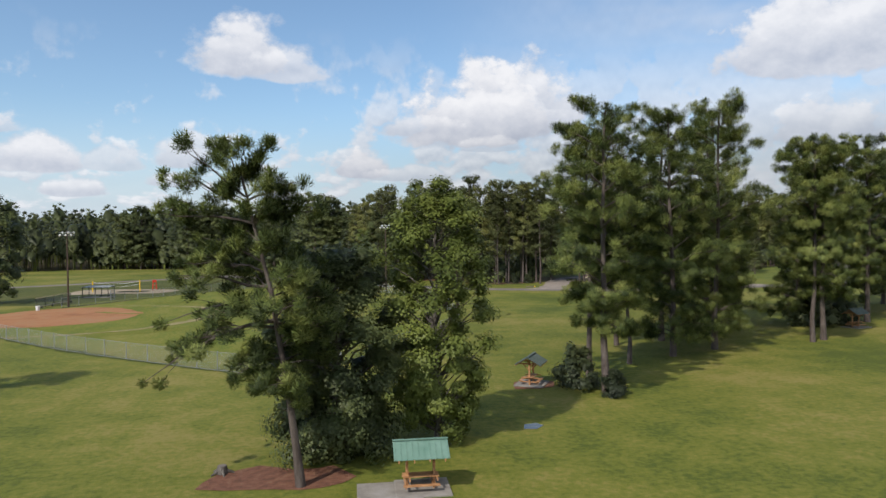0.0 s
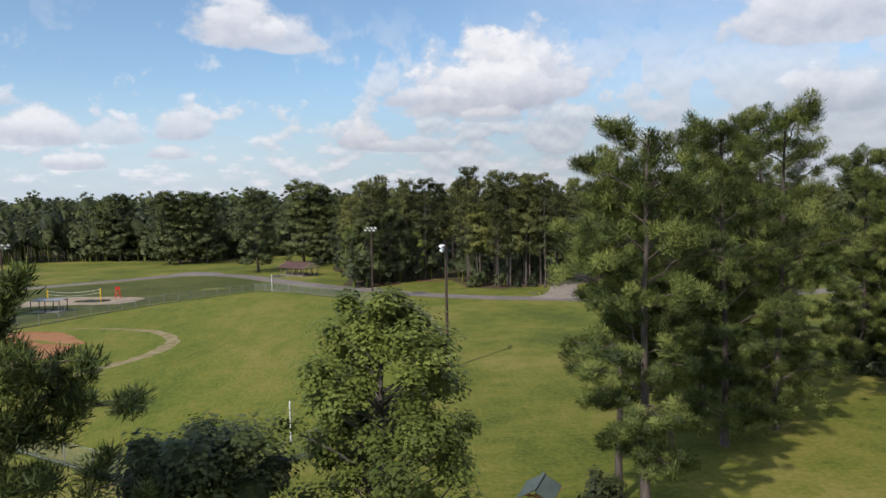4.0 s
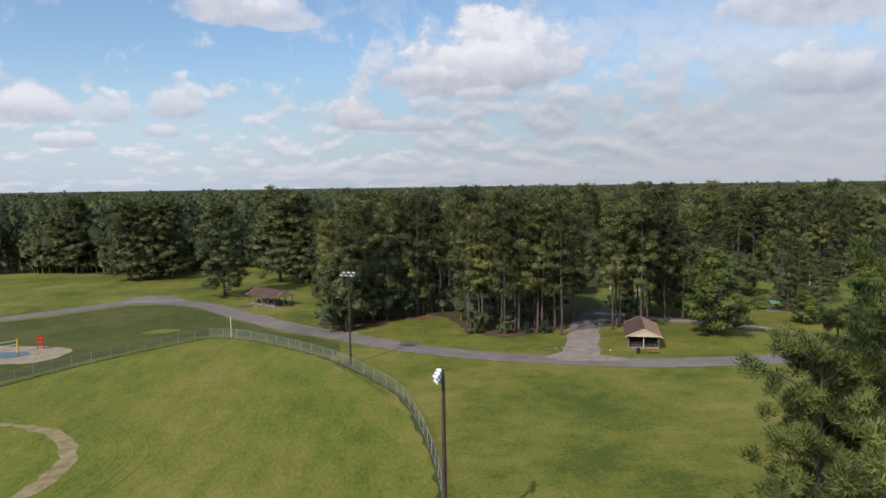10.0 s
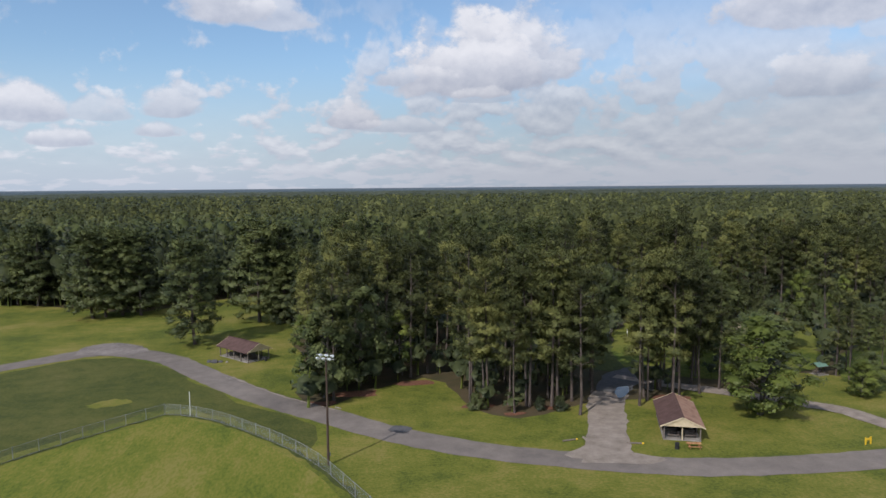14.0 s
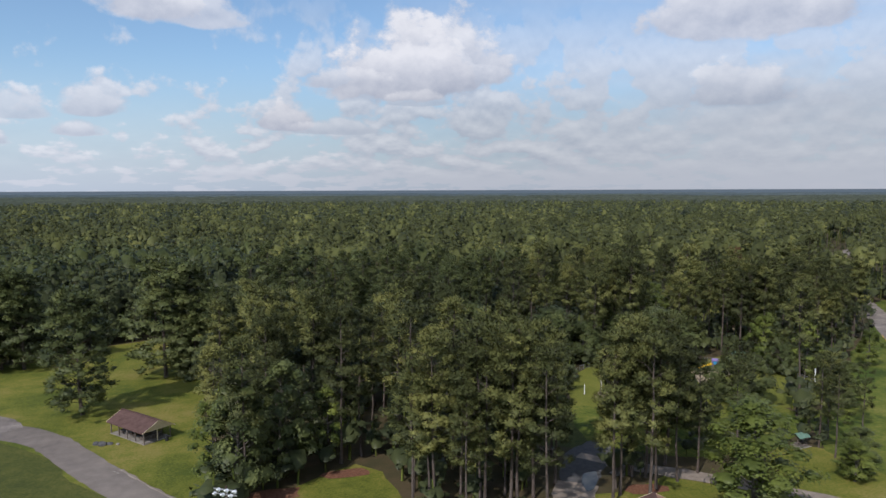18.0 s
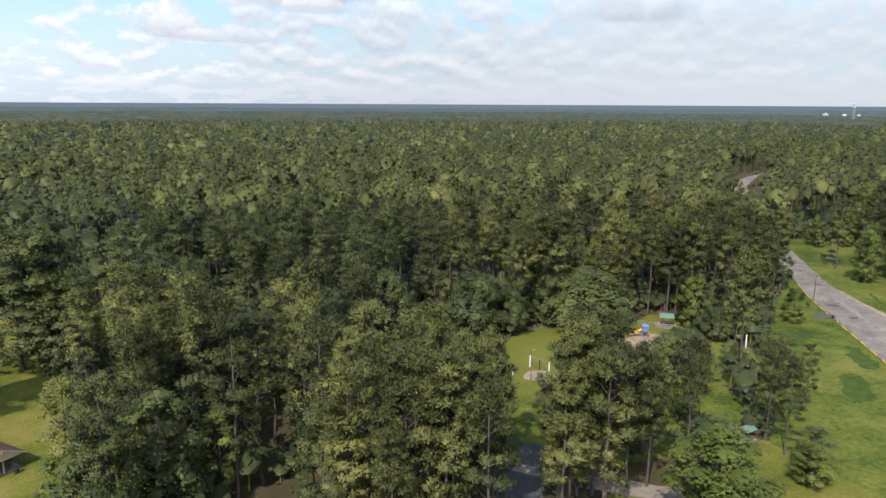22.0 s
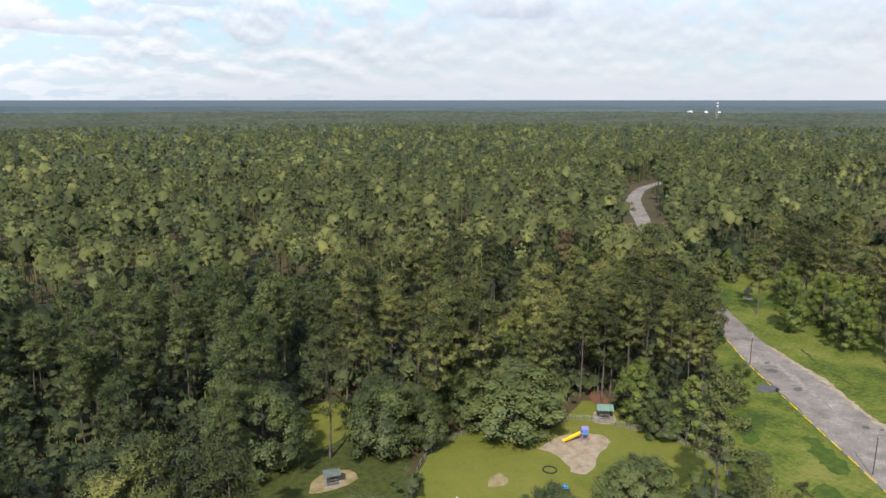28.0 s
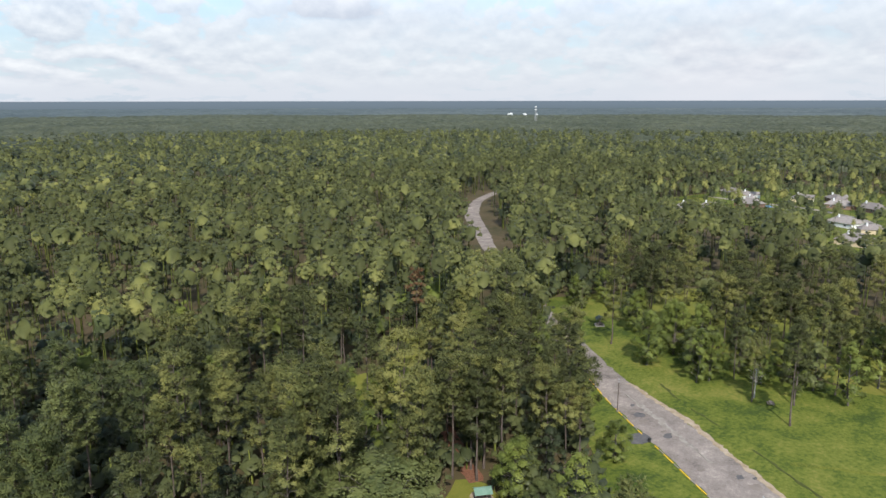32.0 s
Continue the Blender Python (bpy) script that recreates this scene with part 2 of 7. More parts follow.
M["deep_green"] = material("deep_green_grass", [(0.028, 0.056, 0.006), (0.050, 0.082, 0.009), (0.085, 0.110, 0.014)], 0.5, bump=1, bump_scale=7, fine=0.35, mid=0.4)
# lawn grass with the shade of a cloud put into its colour
M["dusky"] = material("cloud_shaded_grass", [(0.036, 0.046, 0.009), (0.060, 0.071, 0.013), (0.088, 0.092, 0.019), (0.12, 0.105, 0.033)], 0.3, bump=1, bump_scale=7, fine=0.5, big=0.06, big_amount=0.5, mid=0.6)
M["clay"] = material("infield_clay", [(0.235, 0.100, 0.042), (0.33, 0.150, 0.064), (0.29, 0.165, 0.080)], 0.4, bump=0.6, bump_scale=5, fine=0.3, big=0.12, mid=0.5, gain=1.6)
M["sandy"] = material("bare_sand", [(0.22, 0.165, 0.10), (0.31, 0.245, 0.17), (0.38, 0.32, 0.25)], 0.5, bump=0.5, bump_scale=4, fine=0.25)
M["mulch"] = material("pine_straw", [(0.10, 0.045, 0.028), (0.17, 0.075, 0.045), (0.22, 0.12, 0.07)], 2.0, bump=1, bump_scale=16, fine=0.4)
M["asphalt"] = material("worn_asphalt", [(0.122, 0.104, 0.093), (0.186, 0.158, 0.137), (0.255, 0.216, 0.184)], 0.35, bump=0.5, bump_scale=30, fine=0.25, big=0.06)
M["asphalt_old"] = material("bleached_asphalt", [(0.100, 0.084, 0.075), (0.185, 0.158, 0.141), (0.250, 0.216, 0.191), (0.400, 0.350, 0.308)], 0.22, bump=0.6, bump_scale=30, fine=0.35, big=0.05, big_amount=0.4, mid=0.3)
M["asphalt_dark"] = material("fresh_patch", [(0.07, 0.07, 0.072), (0.12, 0.115, 0.115)], 0.9, bump=0.6, bump_scale=30, fine=0.2)
M["gravel"] = material("gravel_drive", [(0.189, 0.154, 0.123), (0.261, 0.216, 0.177), (0.324, 0.270, 0.227)], 0.5, bump=0.8, bump_scale=20, fine=0.35)
M["concrete"] = material("concrete", [(0.17, 0.15, 0.13), (0.25, 0.225, 0.195), (0.31, 0.285, 0.26)], 0.8, bump=0.4, bump_scale=30, fine=0.2)
M["bark_pine"] = material("pine_bark", [(0.055, 0.041, 0.034), (0.101, 0.079, 0.067), (0.160, 0.131, 0.115)], 3, bump=1, bump_scale=9, stretch=(1, 1, 0.25), fine=0.5)
M["bark"] = material("bark", [(0.06, 0.05, 0.04), (0.11, 0.095, 0.08), (0.2, 0.18, 0.16)], 3, bump=1, bump_scale=10, stretch=(1, 1, 0.3), fine=0.4)
M["pine"] = material("pine_needles", [(0.058, 0.066, 0.022), (0.105, 0.115, 0.036), (0.166, 0.172, 0.052), (0.235, 0.230, 0.068)], 0.085, 0.6, tone=0.40, obj=0.42, translucent=0.18, detail=2)
M["pine_near"] = material("long_needles", [(0.046, 0.064, 0.018), (0.104, 0.134, 0.034), (0.182, 0.216, 0.054), (0.262, 0.280, 0.078)], 0.4, 0.55, tone=0.7, obj=0.15, translucent=0.26, detail=3)
M["leaf"] = material("broad_leaves", [(0.075, 0.096, 0.022), (0.145, 0.176, 0.038), (0.220, 0.248, 0.056)], 0.15, 0.5, tone=0.40, obj=0.2, translucent=0.28, detail=2)
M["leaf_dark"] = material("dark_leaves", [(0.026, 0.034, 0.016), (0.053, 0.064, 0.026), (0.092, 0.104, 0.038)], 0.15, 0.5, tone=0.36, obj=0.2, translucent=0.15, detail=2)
# live oak green; also darkens the needles of pines standing in cloud shade
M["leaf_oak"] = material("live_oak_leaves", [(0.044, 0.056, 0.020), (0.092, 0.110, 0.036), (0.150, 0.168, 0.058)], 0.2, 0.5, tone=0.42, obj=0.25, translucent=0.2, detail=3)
M["dirt"] = material("worn_dirt", [(0.150, 0.140, 0.045), (0.255, 0.200, 0.100), (0.34, 0.265, 0.160)], 0.5, bump=0.6, bump_scale=5, fine=0.4, mid=0.4)
M["rust"] = material("dying_needles", [(0.10, 0.055, 0.025), (0.17, 0.09, 0.045), (0.14, 0.12, 0.05)], 0.5, 0.7, tone=0.5, translucent=0.3)
M["dead"] = material("bare_branches", [(0.28, 0.25, 0.22), (0.40, 0.37, 0.34)], 2, 0.8)
# aerial haze painted into the base colour as bluer, greyer greens
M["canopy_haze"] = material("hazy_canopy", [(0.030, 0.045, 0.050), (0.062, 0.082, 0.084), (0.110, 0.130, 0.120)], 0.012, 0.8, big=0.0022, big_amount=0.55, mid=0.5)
# a little of the same haze mixed into the far greens
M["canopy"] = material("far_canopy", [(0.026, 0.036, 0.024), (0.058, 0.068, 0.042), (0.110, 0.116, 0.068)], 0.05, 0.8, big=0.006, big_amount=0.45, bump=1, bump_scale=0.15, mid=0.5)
M["wood"] = material("stained_wood", [(0.26, 0.12, 0.05), (0.40, 0.20, 0.09), (0.48, 0.27, 0.13)], 2, 0.6, bump=0.3, bump_scale=20, stretch=(1, 1, 4), fine=0.3)
M["wood_grey"] = material("weathered_wood", [(0.13, 0.105, 0.09), (0.21, 0.175, 0.15)], 3, 0.8, bump=0.4, bump_scale=20, fine=0.3)
M["pole_wood"] = material("pole_wood", [(0.055, 0.035, 0.028), (0.095, 0.065, 0.05)], 3, 0.8, bump=0.4, bump_scale=14, stretch=(1, 1, 0.2), fine=0.3)
M["roof_green"] = material("green_metal_roof", [(0.115, 0.205, 0.155), (0.17, 0.265, 0.21)], 1.2, 0.45, fine=0.1)
M["roof_grey"] = material("grey_green_roof", [(0.070, 0.095, 0.081), (0.130, 0.152, 0.135)], 1.0, 0.6, fine=0.1)
M["roof_brown"] = material("brown_shingle_roof", [(0.072, 0.040, 0.034), (0.128, 0.076, 0.066)], 0.9, 0.85, bump=0.6, bump_scale=8, fine=0.3)
M["roof_tan"] = material("rusty_tan_roof", [(0.20, 0.11, 0.075), (0.32, 0.19, 0.135), (0.36, 0.24, 0.18)], 0.8, 0.7, bump=0.3, bump_scale=8, fine=0.3)
M["cream"] = material("cream_paint", [(0.52, 0.42, 0.27), (0.62, 0.52, 0.36)], 1.5, 0.7, fine=0.15)
M["steel"] = material("galvanised_steel", [(0.22, 0.23, 0.23), (0.33, 0.335, 0.33)], 4, 0.55, metal=0.2)
M["chain"] = material("chain_link", [(0.20, 0.21, 0.20), (0.28, 0.29, 0.28)], 4, 0.7, metal=0.0, alpha=0.2)
M["white"] = material("white_paint", [(0.66, 0.66, 0.64), (0.80, 0.80, 0.78)], 2, 0.5)
M["black"] = material("black_iron", [(0.015, 0.015, 0.016), (0.04, 0.04, 0.04)], 3, 0.6)
M["red"] = material("red_plastic", [(0.50, 0.03, 0.015), (0.62, 0.06, 0.03)], 2, 0.4)
M["yellow"] = material("yellow_paint", [(0.70, 0.43, 0.02), (0.80, 0.52, 0.04)], 2, 0.45)
M["blue"] = material("blue_plastic", [(0.03, 0.20, 0.42), (0.06, 0.32, 0.55)], 2, 0.4)
M["purple"] = material("purple_plastic", [(0.18, 0.13, 0.32), (0.26, 0.2, 0.42)], 2, 0.4)
M["lamp_glass"] = material("lamp_glass", [(0.70, 0.72, 0.74), (0.85, 0.86, 0.88)], 2, 0.12)
M["puddle"] = material("standing_water", [(0.05, 0.055, 0.05), (0.08, 0.08, 0.07)], 0.5, 0.03)
M["brick"] = material("brown_brick", [(0.20, 0.12, 0.09), (0.30, 0.2, 0.15)], 3, 0.85, fine=0.3)
M["roof_house"] = material("house_shingles", [(0.17, 0.15, 0.14), (0.28, 0.25, 0.23)], 0.8, 0.9, obj=0.5, fine=0.2)
M["window"] = material("window_glass", [(0.02, 0.025, 0.03), (0.04, 0.045, 0.05)], 1, 0.08)


# ---- building blocks ----
def mesh_of(name, verts, faces, mats, mat_index=None, smooth=False, normals=None, tone=None):
    """A mesh from an (n, 3) array and an (m, 3) or (m, 4) array of corners. normals: one for each vertex; tone: a leaf's place in its colour range, one for each face."""
    me = bpy.data.meshes.new(name)
    verts, faces = np.asarray(verts, np.float32), np.asarray(faces, np.int32)
    k = faces.shape[1]
    me.vertices.add(len(verts))
    me.vertices.foreach_set("co", verts.ravel())
    me.loops.add(faces.size)
    me.loops.foreach_set("vertex_index", faces.ravel())
    me.polygons.add(len(faces))
    me.polygons.foreach_set("loop_start", np.arange(0, faces.size, k, dtype=np.int32))
    me.polygons.foreach_set("loop_total", np.full(len(faces), k, np.int32))
    for m in (mats if isinstance(mats, (list, tuple)) else [mats]):
        me.materials.append(m)
    if mat_index is not None:
        me.polygons.foreach_set("material_index", np.asarray(mat_index, np.int32))
    if smooth or normals is not None:
        me.polygons.foreach_set("use_smooth", np.ones(len(faces), bool))
    if tone is not None:
        me.attributes.new("tone", "FLOAT", "FACE").data.foreach_set("value", np.asarray(tone, np.float32))
    if normals is not None:
        me.attributes.new("custom_normal", "FLOAT_VECTOR", "POINT").data.foreach_set("vector", np.asarray(normals, np.float32).ravel())
    me.update(calc_edges=True)
    return me


def part(name, bm, mat, parent=None, label="", at=None):
    if isinstance(bm, bpy.types.Mesh):
        me = bm
    else:
        me = bpy.data.meshes.new(name)
        bm.to_mesh(me)
        bm.free()
        me.materials.append(mat)
    ob = new(name, me)
    if parent is not None:
        ob.parent = parent
    if at is not None:
        ob.matrix_basis = at
    return tagged(ob, label)


def holder(name, m, label, category, group="", kind=""):
    ob = new(name)
    ob.empty_display_size = 0.3
    ob.matrix_basis = m
    return tagged(ob, label, category, group, kind)


def box(sx, sy, sz, m=None, bm=None, bevel=0.0):
    bm = bm or bmesh.new()
    r = bmesh.ops.create_cube(bm, size=1)
    bmesh.ops.scale(bm, vec=(sx, sy, sz), verts=r["verts"])
    if bevel:
        es = list({e for v in r["verts"] for e in v.link_edges})
        r = bmesh.ops.bevel(bm, geom=es, offset=bevel, segments=1, affect="EDGES")
        vs = r["verts"]
    else:
        vs = r["verts"]
    if m is not None:
        bmesh.ops.transform(bm, matrix=m, verts=list({v for v in (vs if not bevel else bm.verts)}) if not bevel else bm.verts)
    return bm


def tube_bm(p, q, r0, r1=None, sides=8, bm=None):
    bm = bm or bmesh.new()
    p, q = Vector(p), Vector(q)
    d = q - p
    m = Matrix.Translation((p + q) / 2) @ d.to_track_quat("Z", "Y").to_matrix().to_4x4()
    bmesh.ops.create_cone(bm, cap_ends=True, segments=sides, radius1=r0, radius2=r0 if r1 is None else r1, depth=d.length, matrix=m)
    return bm


def smooth_line(pts, step):
    """Catmull-Rom through the points, resampled about every step metres."""
    p = [np.array(q, float) for q in pts]
    p = [2 * p[0] - p[1]] + p + [2 * p[-1] - p[-2]]
    res = []
    for i in range(1, len(p) - 2):
        n = max(1, int(np.linalg.norm(p[i + 1] - p[i]) / step))
        for k in range(n):
            t = k / n
            a, b, c, d = p[i - 1], p[i], p[i + 1], p[i + 2]
            res.append(0.5 * (2 * b + (c - a) * t + (2 * a - 5 * b + 4 * c - d) * t * t + (3 * b - a - 3 * c + d) * t ** 3))
    res.append(p[-2])
    return np.array(res)


def ribbon(name, pts, z, mat, step=2.0, jag=0.15, label="", category="", kind="structure"):
    """A strip along (x, y, width) rows with slightly ragged edges."""
    c = smooth_line(pts, step)
    d = np.gradient(c[:, :2], axis=0)
    nrm = np.stack([-d[:, 1], d[:, 0]], 1) / np.linalg.norm(d, axis=1)[:, None]
    rng = np.random.default_rng(len(name))
    cols = [-1, -0.5, 0, 0.5, 1]
    v = []
    for s in cols:
        off = s * c[:, 2:3] / 2 + (rng.normal(0, jag, (len(c), 1)) if abs(s) == 1 else 0)
        v.append(np.c_[c[:, :2] + nrm * off, np.full(len(c), z + 0.04 * (1 - abs(s)))])
    v = np.stack(v, 1)
    n, k = len(c), len(cols)
    idx = np.arange(n * k).reshape(n, k)
    f = np.stack([idx[:-1, :-1], idx[:-1, 1:], idx[1:, 1:], idx[1:, :-1]], -1).reshape(-1, 4)[:, ::-1]
    ob = new(name, mesh_of(name, v.reshape(-1, 3), f, mat))
    return tagged(ob, label, category, "", kind)


def sheet(name, pts, z, mat, jag=0.5, label="", category="", step=3.0, parent=None):
    """A flat patch with a smooth, slightly ragged outline."""
    loop = smooth_line(list(pts) + [pts[0]], step)[:-1]
    rng = np.random.default_rng(len(name) + len(loop))
    loop = loop + rng.normal(0, jag, loop.shape) * 0.6
    bm = bmesh.new()
    vs = [bm.verts.new((x, y, z)) for x, y in loop]
    f = bm.faces.new(vs)
    f.normal_update()
    if f.normal.z < 0:
        f.normal_flip()
        f.normal_update()
    bmesh.ops.triangulate(bm, faces=bm.faces[:], ngon_method="EAR_CLIP")
    ob = part(name, bm, mat, parent)
    return tagged(ob, label, category, "", "structure") if parent is None else ob


# ---- trees ----
class Grow:
    """Collects wood tubes (quads) and leaves (triangles) of one tree."""

    def __init__(self, seed):
        self.rng = np.random.default_rng(seed)
        self.wv, self.wf, self.lv, self.bv, self.bf, self.nb, self.nw, self.core = [], [], [], [], [], 0, 0, None
        self.ln, self.bn, self.lt, self.bt, self.vary = [], [], [], [], 0.16

    def tube(self, pts, radii, sides=6):
        pts, radii = np.asarray(pts, float), np.asarray(radii, float)
        d = np.gradient(pts, axis=0)
        d /= np.linalg.norm(d, axis=1)[:, None] + 1e-9
        ref = np.where(np.abs(d[:, 2:3]) > 0.9, [[1.0, 0, 0]], [[0, 0, 1.0]])
        a = np.cross(d, ref)
        a /= np.linalg.norm(a, axis=1)[:, None] + 1e-9
        b = np.cross(d, a)
        th = np.linspace(0, 2 * np.pi, sides, endpoint=False)
        ring = pts[:, None] + radii[:, None, None] * (np.cos(th)[None, :, None] * a[:, None] + np.sin(th)[None, :, None] * b[:, None])
        idx = np.arange(len(pts) * sides).reshape(len(pts), sides) + self.nw
        nx = np.roll(idx, -1, 1)
        self.wf.append(np.stack([idx[:-1], nx[:-1], nx[1:], idx[1:]], -1).reshape(-1, 4))
        self.wv.append(ring.reshape(-1, 3))
        self.nw += ring.shape[0] * sides

    def leaves(self, centre, radius, count, size, flat=0.6, needle=0.0, outward=0.9, shell=0.45):
        """Small leaf triangles over a clump. needle: how long and thin they are."""
        r = self.rng
        d = r.normal(size=(count, 3))
        d /= np.linalg.norm(d, axis=1)[:, None]
        c = np.asarray(centre) + d * (radius * r.uniform(shell, 1.05, (count, 1))) * [1, 1, flat]
        n = d * outward + r.normal(0, 0.30, (count, 3)) + [0, 0, 0.55]
        if self.core is not None:
            q = c - self.core
            n += 0.9 * q / (np.linalg.norm(q, axis=1)[:, None] + 1e-6)
        n /= np.linalg.norm(n, axis=1)[:, None]
        if needle:
            along = d * [1, 1, 0.8] + r.normal(0, 0.4, (count, 3)) + [0, 0, 0.3]
        else:
            along = r.normal(size=(count, 3))
            along -= (along * n).sum(1)[:, None] * n
        along /= np.linalg.norm(along, axis=1)[:, None] + 1e-9
        side = np.cross(n, along)
        side /= np.linalg.norm(side, axis=1)[:, None] + 1e-9
        s = size * r.uniform(0.6, 1.4, (count, 1))
        w = s * (0.5 - 0.36 * needle)
        l = s * (0.8 + 0.7 * needle)
        tri = np.stack([c - along * l * 0.5 - side * w, c - along * l * 0.5 + side * w, c + along * l * 0.6], 1)
        soft = self.round((tri - np.asarray(centre)) / (radius * np.array([1, 1, flat])), tri) + r.normal(0, 0.16, (count, 1, 3))
        soft /= np.linalg.norm(soft, axis=2)[:, :, None]
        face = np.cross(tri[:, 1] - tri[:, 0], tri[:, 2] - tri[:, 0])
        turned = (face * soft.mean(1)).sum(1) < 0
        tri[turned] = tri[turned][:, ::-1]
        soft[turned] = soft[turned][:, ::-1]
        self.lv.append(tri)
        self.ln.append(soft)
        self.lt.append(np.clip(r.normal(0.5, self.vary) + r.normal(0, 0.12, count), 0, 1))

    def round(self, q, p):
        """Normals that follow the clump's roundness and the whole crown's."""
        q = q / (np.linalg.norm(q, axis=-1)[..., None] + 0.3)
        n = 0.5 * q + [0, 0, 0.5]
        if self.core is not None:
            k = p - self.core
            n = n + 0.6 * k / (np.linalg.norm(k, axis=-1)[..., None] + 1e-6)
        return n

    def limb(self, p, q, r0, r1=0.02, sag=0.0, sides=4, n=4):
        t = np.linspace(0, 1, n)[:, None]
        pts = np.asarray(p) * (1 - t) + np.asarray(q) * t
        pts[1:-1] += self.rng.normal(0, 0.06 if n < 6 else 0.025, (n - 2, 3)) * np.linalg.norm(np.subtract(q, p))
        pts[:, 2] += sag * np.sin(np.pi * t[:, 0])
        self.tube(pts, np.linspace(r0, r1, n), sides)

    def blob(self, centre, radius, flat=0.6, fine=False, under=1.0, rough=0.23):
        """The dense heart of a clump or crown, lumpy and closed. under: how deep its lower half reaches."""
        base, faces = (ICO2_V, ICO2_F) if fine else (ICO_V, ICO_F)
        v = base * self.rng.uniform(1 - rough, 1 + rough, (len(base), 1)) * radius * [1, 1, flat]
        v[:, 2] *= np.where(v[:, 2] < 0, under, 1.0)
        turn = self.rng.uniform(0, 6.28)
        c, s = np.cos(turn), np.sin(turn)
        v = np.stack([v[:, 0] * c - v[:, 1] * s, v[:, 0] * s + v[:, 1] * c, v[:, 2]], 1)
        soft = self.round(v / radius, v + centre)
        self.bn.append(soft / (np.linalg.norm(soft, axis=1)[:, None] + 1e-6))
        self.bt.append(np.full(len(faces), np.clip(self.rng.normal(0.42, 0.7 * self.vary), 0, 1)))
        v = v + centre
        self.bv.append(v)
        self.bf.append(faces + self.nb)
        self.nb += len(v)

    def wood(self, first=None):
        """All wood, or the stem alone (first=True), or the limbs alone (first=False)."""
        if first is None:
            return np.concatenate(self.wv), np.concatenate(self.wf)
        if first:
            return self.wv[0], self.wf[0]
        return np.concatenate(self.wv[1:]), np.concatenate(self.wf[1:]) - len(self.wv[0])

    def foliage(self):
        """Vertices, faces, normals and tones of all leaves and hearts."""
        v = np.concatenate(self.lv).reshape(-1, 3)
        n = np.concatenate(self.ln).reshape(-1, 3)
        t = np.concatenate(self.lt)
        f = np.arange(len(v)).reshape(-1, 3)
        if self.bv:
            f = np.concatenate([f, np.concatenate(self.bf) + len(v)])
            v, n, t = np.concatenate([v, *self.bv]), np.concatenate([n, *self.bn]), np.concatenate([t, *self.bt])
        return v, f, n, t


PHI = (1 + 5 ** 0.5) / 2
ICO_V = np.array([(-1, PHI, 0), (1, PHI, 0), (-1, -PHI, 0), (1, -PHI, 0), (0, -1, PHI), (0, 1, PHI), (0, -1, -PHI), (0, 1, -PHI), (PHI, 0, -1), (PHI, 0, 1), (-PHI, 0, -1), (-PHI, 0, 1)]) / math.hypot(1, PHI)
ICO_F = np.array([(0, 11, 5), (0, 5, 1), (0, 1, 7), (0, 7, 10), (0, 10, 11), (1, 5, 9), (5, 11, 4), (11, 10, 2), (10, 7, 6), (7, 1, 8), (3, 9, 4), (3, 4, 2), (3, 2, 6), (3, 6, 8), (3, 8, 9), (4, 9, 5), (2, 4, 11), (6, 2, 10), (8, 6, 7), (9, 8, 1)])


def finer(verts, faces):
    """Each face of a ball cut in four."""
    pts, mid, res = [tuple(v) for v in verts], {}, []

    def half(a, b):
        key = (min(a, b), max(a, b))
        if key not in mid:
            m = (np.array(pts[a]) + np.array(pts[b])) / 2
            pts.append(tuple(m / np.linalg.norm(m)))
            mid[key] = len(pts) - 1
        return mid[key]

    for a, b, c in faces:
        d, e, f = half(a, b), half(b, c), half(c, a)
        res += [(a, d, f), (d, b, e), (f, e, c), (d, e, f)]
    return np.array(pts), np.array(res)


ICO2_V, ICO2_F = finer(ICO_V, ICO_F)


